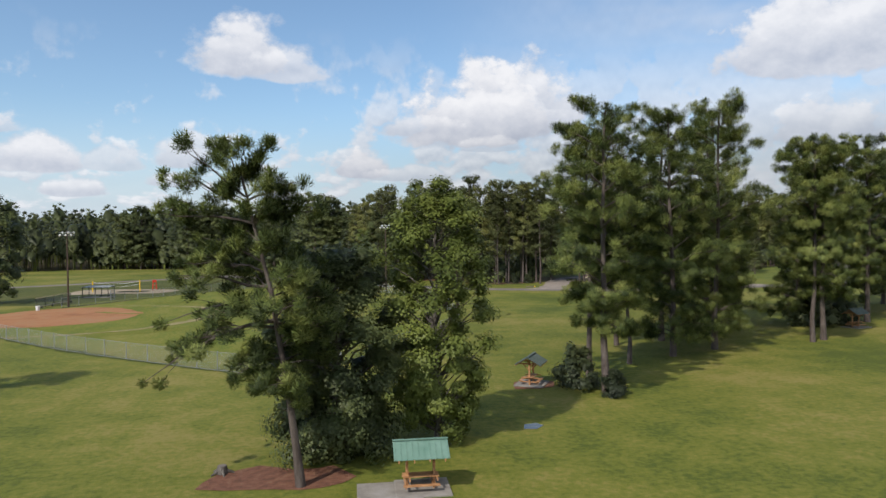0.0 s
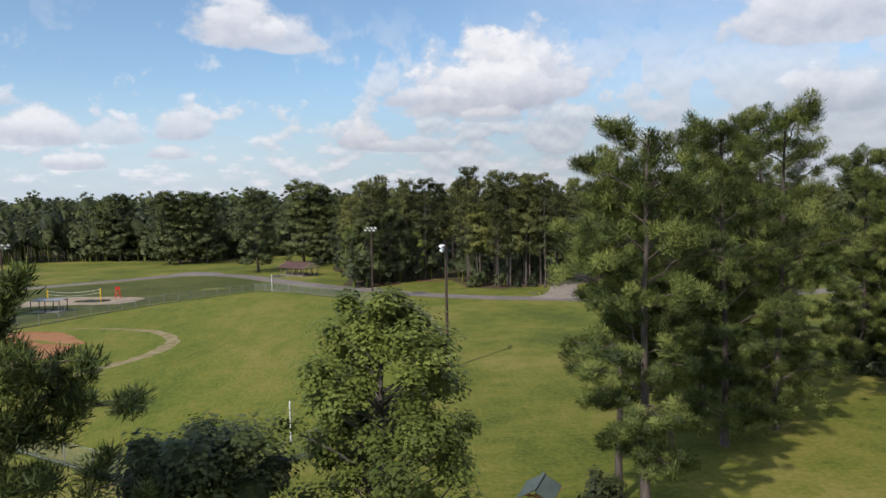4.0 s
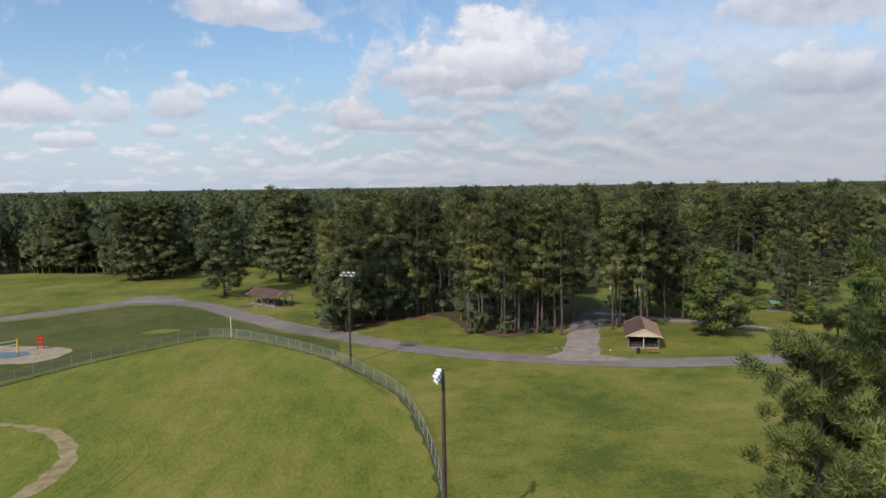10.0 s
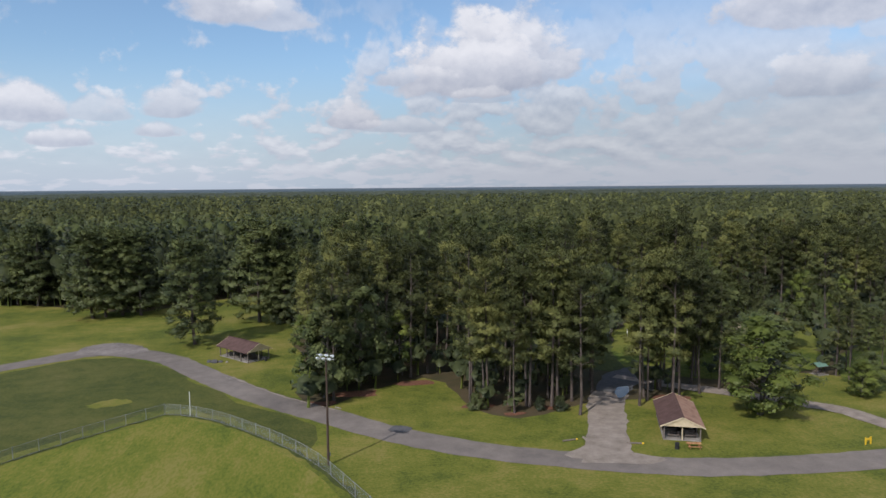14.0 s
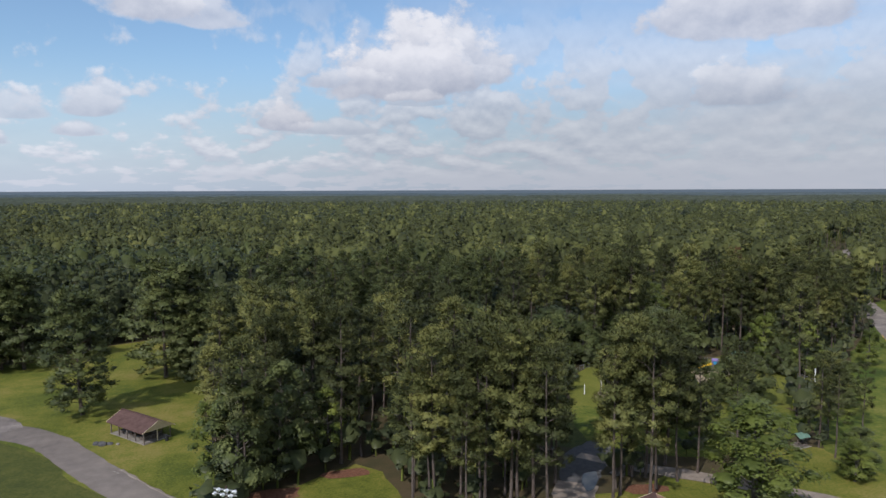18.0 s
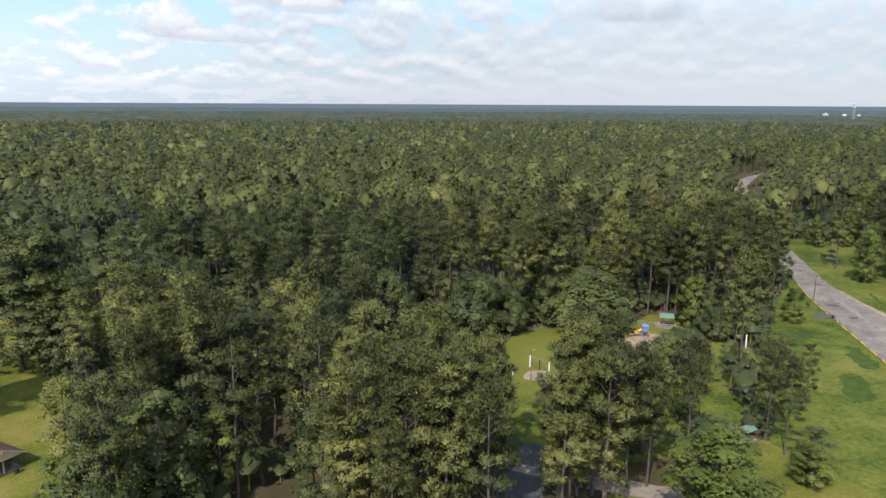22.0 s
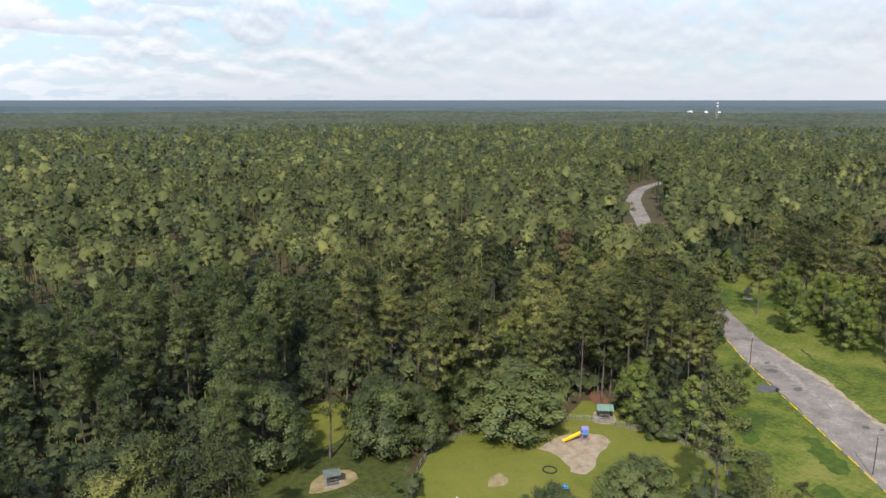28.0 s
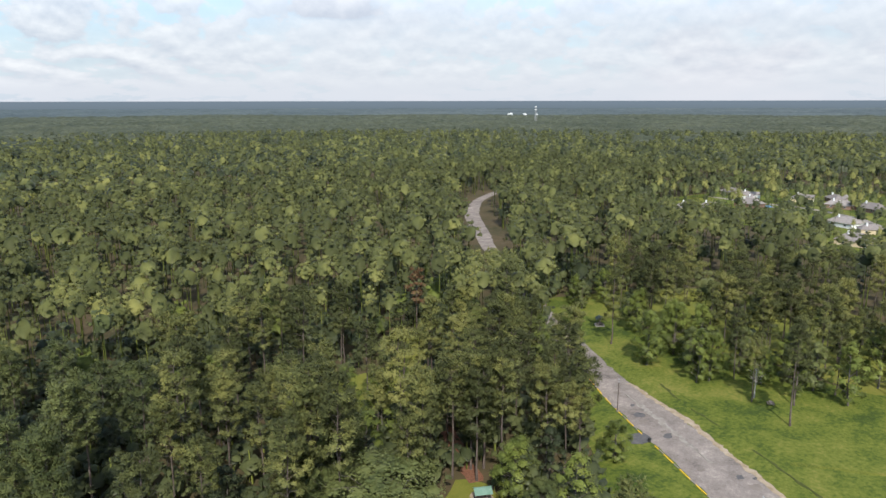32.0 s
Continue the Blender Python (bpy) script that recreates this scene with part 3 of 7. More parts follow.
def pine(seed, height, crown_from=0.45, spread=3.2, limbs=26, per=60, size=0.3, radius=0.25, lean=(0, 0), pad=0.9, sides=7, needle=0.5, stubs=4,
         twigs=False, tufts=3, core=0.0, dome=1.0, flat=0.75, gaps=0.0, low=0.27, high=0.63):
    """A pine: bare stem and level limbs that fork into rounded pads of needles, with gaps between them. dome: how far the widest part lies up the crown."""
    g = Grow(seed)
    r = g.rng
    g.core = np.array([lean[0] * 0.7, lean[1] * 0.7, height * (0.35 + 0.5 * crown_from)])
    n = 9
    t = np.linspace(0, 1, n)
    bend = np.cumsum(r.normal(0, 0.10, (n, 2)), 0) * (height / 22)
    bend[0] = 0
    spine = np.c_[bend + np.outer(t ** 1.3, lean), t * height * 0.96]
    g.tube(spine, radius * (1.25 * (t == 0) + (1 - 0.78 * t) * (t > 0)), sides)

    def on(h):
        return np.array([np.interp(h, spine[:, 2], spine[:, k]) for k in (0, 1)] + [h])

    for i in range(limbs):
        if r.random() < gaps:
            continue
        u = (i + r.uniform(0, 1)) / limbs
        h = height * (crown_from + (0.98 - crown_from) * u)
        prof = spread * (0.15 + 0.9 * np.sin(np.pi * min(1, low + high * u ** dome)) ** 0.75)
        ang = i * 2.399 + r.uniform(-0.6, 0.6)
        reach = prof * r.uniform(0.6, 1.1)
        base = on(max(height * 0.08, h - 0.3 * reach))
        out = np.array([np.cos(ang), np.sin(ang), 0])
        tip = on(h) + out * reach + [0, 0, (0.03 + 0.22 * u ** 1.5) * reach + r.uniform(-0.3, 0.3) - (0.25 * reach if u < 0.25 else 0)]
        tip[2] = min(tip[2], height * 1.0)
        clump(g, base, tip, per, size, pad, needle, tufts, core, flat, twigs)
    for k in range(3):
        g.leaves(on(height * (0.93 + 0.02 * k)) + r.normal(0, 0.5, 3) * [1, 1, 0.3], pad * 0.8, per, size, flat, needle, shell=0.3)
    for _ in range(stubs):
        h = height * r.uniform(min(0.22, crown_from), crown_from + 0.1)
        ang = r.uniform(0, 6.28)
        L = r.uniform(0.5, 1.8)
        g.limb(on(h), on(h) + [np.cos(ang) * L, np.sin(ang) * L, r.uniform(-0.2, 0.4)], 0.04, 0.012, 0, 3, 3)
    return g


def clump(g, base, tip, per, size, pad, needle, tufts, core=0.0, flat=0.75, twigs=False, thick=1.0, sag=0.10):
    """One limb of a pine that forks into pads of needles."""
    r = g.rng
    base, tip = np.asarray(base, float), np.asarray(tip, float)
    reach = np.linalg.norm((tip - base)[:2])
    out = np.array([tip[0] - base[0], tip[1] - base[1], 0]) / (reach + 1e-6)
    side = np.array([-out[1], out[0], 0])
    g.limb(base, tip, (0.02 + 0.013 * reach) * thick, 0.012, sag * reach, 5 if twigs else 3, 6 if twigs else 3)
    for k in range(tufts + 1):
        w = 1.0 if k == 0 else r.uniform(0.28 if twigs else 0.42, 0.98)
        c = base * (1 - w) + tip * w + [0, 0, sag * reach * math.sin(math.pi * w)]
        if k:
            c = c + side * (-1) ** k * r.uniform(0.25, 1.0) * (0.35 * reach + 0.4 * pad) + [0, 0, r.uniform(-0.9, 1.1) * (0.10 * reach + 0.4 * pad)]
            if twigs:
                v = max(0.12, w - 0.22)
                g.limb(base * (1 - v) + tip * v + [0, 0, sag * reach * math.sin(math.pi * v)], c, 0.022, 0.008, 0, 3, 4)
        rad = pad * r.uniform(0.62, 1.15)
        g.leaves(c, rad, int(per * (rad / pad) ** 1.5), size, flat, needle, shell=0.3)
        if core:
            g.blob(c - [0, 0, 0.12 * rad], rad * core, flat, rough=0.3)


def broad(seed, height, crown_from=0.2, spread=4.0, clumps=34, per=70, size=0.4, radius=0.28, clump_r=1.25, lean=(0, 0), dome=0.8, core=0.55):
    g = Grow(seed)
    r = g.rng
    g.core = np.array([0, 0, height * (0.25 + 0.4 * crown_from)])
    n = 7
    t = np.linspace(0, 1, n)
    bend = np.cumsum(r.normal(0, 0.10, (n, 2)), 0) * (height / 15)
    bend[0] = 0
    spine = np.c_[bend + np.outer(t, lean), t * height * 0.9]
    g.tube(spine, radius * np.maximum(0.12, 1.15 - t), 7)

    def on(h):
        return np.array([np.interp(h, spine[:, 2], spine[:, k]) for k in (0, 1)] + [h])

    for i in range(clumps):
        u = (i + r.uniform(0, 1)) / clumps
        h = height * (crown_from + (0.97 - crown_from) * u)
        prof = spread * (np.sin(np.pi * min(1.0, 0.13 + 0.80 * u ** dome)) ** 0.75)
        ang = i * 2.399 + r.uniform(-0.6, 0.6)
        reach = prof * np.sqrt(r.uniform(0.12, 1.1))
        tip = on(h) + [np.cos(ang) * reach, np.sin(ang) * reach, r.uniform(-0.4, 0.4)]
        base = on(max(height * crown_from * 0.6, h - 0.6 * reach - 0.5))
        g.limb(base, tip, 0.03 + 0.02 * reach, 0.012, 0.05 * reach, 3, 3)
        cr = clump_r * r.uniform(0.7, 1.3)
        g.leaves(tip, cr, per, size, 0.8, 0.0)
        if core:
            g.blob(tip, cr * core, 0.8)
    g.leaves(on(height * 0.93), clump_r, per, size, 0.8)
    return g


def tree_meshes(name, g, leaf_mat, bark_mat, shift=0.0):
    """shift: how far the tree's leaves lie from the middle of their colour range."""
    v, f, n, t = g.foliage()
    t = np.clip(t + shift, 0, 1)
    return (mesh_of(name + "_trunk", *g.wood(True), bark_mat, smooth=True), mesh_of(name + "_limbs", *g.wood(False), bark_mat, smooth=True), mesh_of(name + "_crown", v, f, leaf_mat, normals=n, tone=t))


def tree_thing(name, meshes, x, y, label, turn=0.0, scale=1.0, category="tree", group="", z=0.0, flat=1.0):
    m = Matrix.Translation((x, y, z)) @ Matrix.Rotation(turn, 4, "Z")
    ob = holder(name, m, label, category, group)
    ob.scale = (scale * flat, scale * flat, scale)
    part("trunk", meshes[0], None, ob)
    tagged(part("branchwork", meshes[1], None, ob), kind="stuff")
    tagged(part("crown", meshes[2], None, ob), kind="stuff")
    return ob


def planted(name, kinds, spots, mats, seed, low=0.85, high=1.15, z=0.0):
    """One joined object of many trees: each spot takes one of the kinds, turned and scaled."""
    r = np.random.default_rng(seed)
    V, F, I, N, T, base = [], [], [], [], [], 0
    spots = np.asarray(spots, float)
    pick = r.integers(0, len(kinds), len(spots))
    for k, (verts, faces, idx, nrm, tone) in enumerate(kinds):
        s = spots[pick == k]
        if not len(s):
            continue
        a = r.uniform(0, 2 * np.pi, len(s))
        sc = r.uniform(low, high, len(s)) * (s[:, 2] if s.shape[1] > 2 else 1)
        wide = sc * r.uniform(0.9, 1.2, len(s))
        c, sn = np.cos(a) * wide, np.sin(a) * wide
        x = verts[None, :, 0] * c[:, None] - verts[None, :, 1] * sn[:, None] + s[:, 0:1]
        y = verts[None, :, 0] * sn[:, None] + verts[None, :, 1] * c[:, None] + s[:, 1:2]
        zz = verts[None, :, 2] * sc[:, None] + z
        V.append(np.stack([x, y, zz], -1).reshape(-1, 3))
        F.append((faces[None] + (np.arange(len(s)) * len(verts))[:, None, None]).reshape(-1, 3) + base)
        I.append(np.tile(idx, len(s)))
        c, sn = np.cos(a)[:, None], np.sin(a)[:, None]
        N.append(np.stack([nrm[None, :, 0] * c - nrm[None, :, 1] * sn, nrm[None, :, 0] * sn + nrm[None, :, 1] * c, np.broadcast_to(nrm[None, :, 2], (len(s), len(nrm)))], -1).reshape(-1, 3))
        T.append((tone[None] + 0.12 + r.normal(0, 0.17, (len(s), 1))).ravel())
        base += len(s) * len(verts)
    return new(name, mesh_of(name, np.concatenate(V), np.concatenate(F), mats, np.concatenate(I), normals=np.concatenate(N), tone=np.clip(np.concatenate(T), 0, 1)))


def flatten(g, leaf_index=0, wood_index=1):
    """Wood and leaves of a tree as one set of triangles with material indices."""
    wv, wf = g.wood()
    lv, lf, ln, lt = g.foliage()
    wt3 = np.concatenate([wf[:, [0, 1, 2]], wf[:, [0, 2, 3]]])
    way = wv - [0, 0, 1] * wv
    wn = way / (np.linalg.norm(way, axis=1)[:, None] + 1e-6)
    return (np.concatenate([wv, lv]), np.concatenate([wt3, lf + len(wv)]), np.r_[np.full(len(wt3), wood_index), np.full(len(lf), leaf_index)],
            np.concatenate([wn, ln]), np.r_[np.full(len(wt3), 0.5), lt])


def far_tree(seed, height, spread, lumps, leaves, size, leaf_index=0, crown_from=0.5, lump_r=1.3, sides=3, heart=0.62):
    """A tree of few faces for the distance: plates of foliage round the upper stem, each a small ragged heart in a coat of leaves."""
    g = Grow(seed)
    r = g.rng
    low = height * crown_from
    g.core = np.array([0, 0, low + 0.1 * (height - low)])
    g.tube([(0, 0, 0), (r.normal(0, 0.3), r.normal(0, 0.3), height * 0.92)], [0.24, 0.08], sides)
    deep = height - low
    g.vary = 0.06
    mid = np.array([0, 0, low + 0.45 * deep])
    g.blob(mid, spread * heart, min(1.6, 0.42 * deep / spread), fine=lumps > 6, rough=0.2)
    for i in range(lumps):
        rad = lump_r * r.uniform(0.65, 1.2)
        a = i * 2.399 + r.uniform(-0.7, 0.7)
        up = 1 - 1.45 * (i + 0.3) / lumps
        flat = math.sqrt(max(0.06, 1 - up * up))
        c = mid + [np.cos(a) * spread * 0.80 * flat, np.sin(a) * spread * 0.80 * flat, 0.46 * deep * up] + r.normal(0, 0.25, 3)
        g.blob(c, rad * 0.55, 0.75, rough=0.35)
        g.leaves(c, rad, max(3, int(leaves / lumps)), size, 0.8, 0.3, shell=0.55)
    return flatten(g, leaf_index)


# ---- ground ----
def ground_disc():
    rad = [0, 60, 150, 300, 600, 1200, 2400, 4000, 6500]
    v, f = [(0, 0, 0)], []
    n = 48
    for q in rad[1:]:
        v += [(math.cos(k * 2 * math.pi / n) * q + 60, math.sin(k * 2 * math.pi / n) * q + 150, 0) for k in range(n)]
    v[0] = (60, 150, 0)
    for k in range(n):
        f.append((0, 1 + k, 1 + (k + 1) % n, 1 + (k + 1) % n))
    me_v = v
    bm = bmesh.new()
    vs = [bm.verts.new(p) for p in me_v]
    for k in range(n):
        bm.faces.new((vs[0], vs[1 + k], vs[1 + (k + 1) % n]))
    for ring in range(len(rad) - 2):
        o, o2 = 1 + ring * n, 1 + (ring + 1) * n
        for k in range(n):
            bm.faces.new((vs[o + k], vs[o2 + k], vs[o2 + (k + 1) % n], vs[o + (k + 1) % n]))
    return bm


tagged(part("ground", ground_disc(), M["floor"]), "brown leaf litter and low growth under the woods", "ground", "", "structure")

# outlines of the open land, anticlockwise
PARK = [(-150, -60), (120, -60), (135, 60), (128, 130), (112, 150), (104, 182), (98, 195), (90, 198), (80, 186), (74, 188), (64, 190), (54, 187), (44, 187), (37, 184), (28, 180), (21, 187), (19, 204), (11, 206), (1, 196),
        (-8, 189), (-9, 208), (-10, 228), (-14, 250), (-12, 276), (0, 300), (-16, 330), (-40, 322), (-53, 314), (-66, 299), (-88, 310), (-124, 322), (-165, 300), (-190, 230), (-170, 60)]
EAST = [(98, 150), (125, 155), (148, 204), (172, 242), (195, 275), (222, 305), (250, 330), (262, 318), (258, 300), (246, 290), (238, 262), (240, 240), (236, 215), (250, 190), (240, 150), (200, 130), (135, 120), (112, 140)]
EAST_IN = [(98, 193), (109, 209), (128, 222), (136, 234), (152, 244), (164, 256), (185, 272), (215, 300), (235, 322), (242, 318), (200, 262), (172, 236), (148, 200), (120, 160), (104, 165)]
PLAY = [(64, 228), (70, 242), (82, 258), (94, 263), (101, 257), (111, 254), (118, 258), (126, 262), (129, 256), (127, 244), (131, 232), (124, 219), (108, 216), (92, 217), (78, 221)]
LOW = [(58, 206), (64, 228), (78, 221), (92, 217), (108, 216), (104, 204), (90, 198), (74, 196)]
OAKS = [(40, 215), (58, 206), (64, 228), (70, 245), (80, 262), (88, 276), (60, 279), (44, 264), (42, 240)]
GLADE = [(108, 309), (120, 320), (134, 322), (160, 322), (178, 342), (186, 338), (172, 318), (154, 302), (138, 298), (122, 300)]
GLADE_W = [(64, 272), (66, 290), (76, 292), (80, 284), (72, 274)]
GROVE = [(232, 200), (262, 196), (305, 215), (312, 285), (268, 322), (250, 300), (240, 262), (242, 240), (236, 215)]
HOUSES = [(480, 300), (470, 420), (520, 440), (600, 430), (690, 400), (700, 270), (600, 235), (470, 225), (430, 245), (440, 285)]


def inside(poly, x, y):
    res = np.zeros(np.shape(x), bool)
    p = np.asarray(poly, float)
    for (x0, y0), (x1, y1) in zip(p, np.roll(p, -1, 0)):
        if y0 != y1:
            res ^= ((y0 > y) != (y1 > y)) & (x < (x1 - x0) * (y - y0) / (y1 - y0) + x0)
    return res


sheet("lawn", PARK, 0.02, M["lawn"], 0.8, "sunlit mown park lawn, yellow-green with drier patches", "lawn", 4)
sheet("verge", EAST, 0.03, M["verge"], 0.8, "bright roadside grass beyond the wide road", "lawn", 4)
sheet("green", EAST_IN, 0.04, M["verge"], 0.6, "green lawn between the woods and the wide road", "lawn", 4)
sheet("lush_patch", [(154, 224.5), (155, 222), (152, 216.5), (148.5, 211.5), (144.5, 211.8), (147, 217.5), (150.5, 221.5)], 0.05, M["deep_green"], 0.7, "dark green strip of grass beside the kerb", "grass", 1.2)
sheet("lush_patch", [(150.4, 238.4), (151.2, 236.8), (146.5, 230.5), (141, 226.8), (140, 228.4), (144, 233.6)], 0.05, M["deep_green"], 0.8, "dark streak of deeper green on the green", "grass", 1.2)
sheet("lush_patch", [(130, 199), (136, 204), (140, 210), (137, 212), (131, 207), (127, 201)], 0.05, M["deep_green"], 0.8, "dark streak of deeper green on the green", "grass", 1.5)
sheet("playground_lawn", PLAY, 0.03, M["lawn_far"], 0.5, "patchy grass of the fenced playground", "lawn", 3)
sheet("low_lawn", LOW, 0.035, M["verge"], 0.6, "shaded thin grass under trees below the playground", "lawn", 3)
sheet("glade", GLADE, 0.03, M["lawn_far"], 0.8, "light green grass under open pines", "lawn", 3)
sheet("clearing", GLADE_W, 0.03, M["lawn_far"], 0.5, "small grassy clearing among trees", "lawn", 3)
# oak shade put into the colour by using the dark unmown grass
sheet("shaded_lawn", OAKS, 0.028, M["rough"], 0.6, "thin grass under the oaks, coloured dark for their shade", "lawn", 3)
sheet("grove_lawn", GROVE, 0.025, M["lawn_far"], 0.8, "sunlit grass under scattered pines", "lawn", 4)
sheet("housing_lawn", HOUSES, 0.03, M["verge"], 1.5, "grass plots between distant houses", "lawn", 8)

# cloud shade on the lawn, painted as a sheet of darker grass
sheet("rank_lawn", [(-70, 147), (-57.5, 165.5), (-47, 180), (-33, 194.5), (-24, 190.5), (-14, 181), (-6, 171), (-6, 182), (-17, 194), (-28, 208), (-43, 229), (-58, 237), (-76, 224), (-100, 208), (-130, 192), (-150, 170), (-120, 150), (-90, 150)], 0.026, M["dusky"], 0.8, "grass between the ball field and the road, coloured dark for cloud shade", "grass", 4)
ROAD = [(-190, 175, 6), (-130, 198, 6.2), (-100, 213, 6.2), (-79.5, 228, 6.4), (-70, 236, 7), (-60, 243, 8.5), (-50, 240, 7.5), (-39.5, 231, 6.6), (-24.8, 210, 6.5), (-14.3, 197, 6.4), (-3.3, 186, 6.4), (6.4, 176.3, 6.3),
        (19, 167, 6.2), (31.5, 161.3, 6.2), (40.5, 158, 6.2), (52.5, 155.4, 6.2), (66, 154.6, 6.2), (79, 155, 6.2), (96, 157, 6.2), (116, 163, 6.2), (136, 182, 7)]
ribbon("road", ROAD, 0.06, M["asphalt"], 2.0, 0.12, "grey worn asphalt park road", "road")
sheet("turnout", [(-64, 240), (-65, 249), (-58.5, 253), (-49, 245), (-50, 240)], 0.115, M["asphalt_old"], 0.2, "paler asphalt turnout beside the park road", "road", 2)
BIG = [(113, 138, 14), (131, 167, 14.2), (145.5, 190, 14.2), (158.4, 209.7, 14.2), (174.7, 234.9, 14), (187.9, 257.9, 11.8), (197.3, 271.8, 9.6), (216, 297, 8.5), (258, 352, 7), (309, 414, 8), (333, 440, 9.5), (356, 466, 10.5), (385, 497, 10.5), (410, 518, 9.5), (449, 545, 8), (520, 575, 7)]
ribbon("wide_road", BIG, 0.07, M["asphalt_old"], 2.5, 0.25, "wide bleached asphalt road with patches", "road")
ribbon("gravel_drive", [(36.8, 159, 9.5), (38.5, 166, 6.5), (43, 178, 6.4), (46.5, 187, 6.6), (49, 191, 6.4)], 0.10, M["gravel"], 1.5, 0.2, "pale gravel drive running into the shaded woods", "road")
ribbon("side_drive", [(90, 158, 5), (86.5, 167, 4.5), (84, 175, 4.3), (79, 180, 4.2), (70, 188, 4.2), (60, 196, 4.2), (54, 202, 4.2)], 0.09, M["gravel"], 1.5, 0.15, "narrow grey gravel lane", "road")
# shade of the woods put into the lot's colour with dark asphalt
sheet("shaded_lot", [(46, 189), (51, 189.5), (56, 196), (62, 203), (60, 208), (53, 204), (48, 196)], 0.105, M["asphalt_dark"], 0.3, "damp parking place, coloured dark for the shade of the woods", "parking lot", 2)

# ---- woods ----
OPEN = [(45, 197), (62, 197), (68, 208), (58, 214), (47, 214)]
GAPS = [(OPEN, 0), (PARK, 0), (EAST, 0), (EAST_IN, 0), (PLAY, 0), (GLADE, 0), (GLADE_W, 0), (HOUSES, 0), (GROVE, 0), (LOW, 0), (OAKS, 0)]
ROAD_LINE = smooth_line(BIG, 6)
DRIVE_LINE = smooth_line([(36.8, 159), (43, 178), (52, 198), (60, 207)], 3)
LANE_LINE = smooth_line([(84, 175), (70, 188), (54, 202)], 3)


SIGHT = smooth_line([(276, 386), (309, 414), (356, 466), (410, 518), (449, 545)], 6)


NOTCH = smooth_line([(205, 320), (255, 365), (292, 398)], 6)


def wooded(x, y, margin=3.0):
    ok = np.ones(len(x), bool)
    for poly, _ in GAPS:
        ok &= ~inside(poly, x, y)
    hidden = (ROAD_LINE[:, 1] > 285) & (ROAD_LINE[:, 1] < 385)
    for line, half in ((ROAD_LINE[:, :2], np.where(hidden, 1.5, ROAD_LINE[:, 2] / 2 + 4)[None]), (DRIVE_LINE, 4), (LANE_LINE, 3), (SIGHT, 12), (NOTCH, 9)):
        d = np.sqrt((x[:, None] - line[None, :, 0]) ** 2 + (y[:, None] - line[None, :, 1]) ** 2)
        ok &= (d > half).all(1)
    return ok


def scatter(seed, spacing, x0, x1, y0, y1):
    r = np.random.default_rng(seed)
    gx, gy = np.meshgrid(np.arange(x0, x1, spacing), np.arange(y0, y1, spacing))
    gx = gx + (np.arange(gx.shape[0]) % 2)[:, None] * spacing * 0.5
    p = np.stack([gx.ravel(), gy.ravel()], 1) + r.uniform(-0.68, 0.68, (gx.size, 2)) * spacing
    return p[wooded(p[:, 0], p[:, 1])]


def seen_wedge(p):
    """Keeps what lies within the sweep of the view: north to east."""
    a = np.degrees(np.arctan2(p[:, 0] + 2, p[:, 1] - 40))
    return p[(a > -46) & (a < 98)]


rw = np.random.default_rng(5)
near = scatter(11, 8.4, -190, 330, 140, 420)
near = near[np.argsort(np.hypot(near[:, 0] - 60, near[:, 1] - 160))]
near_pines = [tree_meshes("pine", pine(200 + k, 25.5 + 1.0 * (k % 4), (0.45, 0.58, 0.51)[k % 3], 3.3 + 0.3 * (k % 2), 22, 80, 0.30, 0.24, pad=1.15, stubs=3, needle=0.55, tufts=3, core=0.32, dome=(1.0, 0.85)[k % 2]), M["pine"], M["bark_pine"], -0.12) for k in range(6)]
# pines with cloud shade put into their needle colour
shaded_pines = [tree_meshes("pine", pine(208 + k, 26 + k, 0.5, 3.4, 22, 80, 0.30, 0.24, pad=1.15, stubs=3, needle=0.55, tufts=3, core=0.32), M["leaf_oak"], M["bark_pine"]) for k in range(2)]
near_broads = [tree_meshes("oak", broad(300 + k, 15 + k, 0.12, 3.6, 28, 56, 0.42, 0.22, 1.3), M["leaf"] if k % 2 else M["leaf_dark"], M["bark"]) for k in range(4)]
pines_mid = [far_tree(400 + k, 26 + (k % 3), 3.3 + 0.35 * (k % 2), 13, 330, 0.38, 0, (0.56, 0.64, 0.52)[k % 3], 1.35, heart=0.62) for k in range(8)]
pines_back = [far_tree(410 + k, 26 + (k % 3), 3.7 + 0.35 * (k % 2), 8, 150, 0.52, 0, (0.60, 0.66, 0.57)[k % 3], 1.6, heart=0.62) for k in range(6)]
broads_mid = [far_tree(420 + k, 15 + k, 3.9, 10, 150, 0.45, 2 - k % 2, 0.2, 1.7, heart=0.62) for k in range(3)]
N_THINGS = 290
things_spots, rest = near[:N_THINGS], near[N_THINGS:]
for i, (x, y) in enumerate(things_spots):
    turn, sc = rw.uniform(0, 6.28), rw.uniform(0.80, 1.12)
    # part under cloud shade: the shade comes from darker leaf materials
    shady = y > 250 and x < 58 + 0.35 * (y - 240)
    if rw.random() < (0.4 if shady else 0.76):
        tree_thing("pine_tree", shaded_pines[i % 2] if shady else near_pines[i % 6], x, y, "tall straight pine in the woods, tufted olive-green crown", turn, sc, "tree", "pines of the woods")
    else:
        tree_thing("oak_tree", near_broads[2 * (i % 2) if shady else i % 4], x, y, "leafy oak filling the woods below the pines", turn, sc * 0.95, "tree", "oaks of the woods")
LEAFY = [M["pine"], M["leaf"], M["leaf_dark"], M["bark_pine"]]
rest = seen_wedge(rest)
mid = seen_wedge(scatter(12, 8.5, -300, 640, 120, 640))
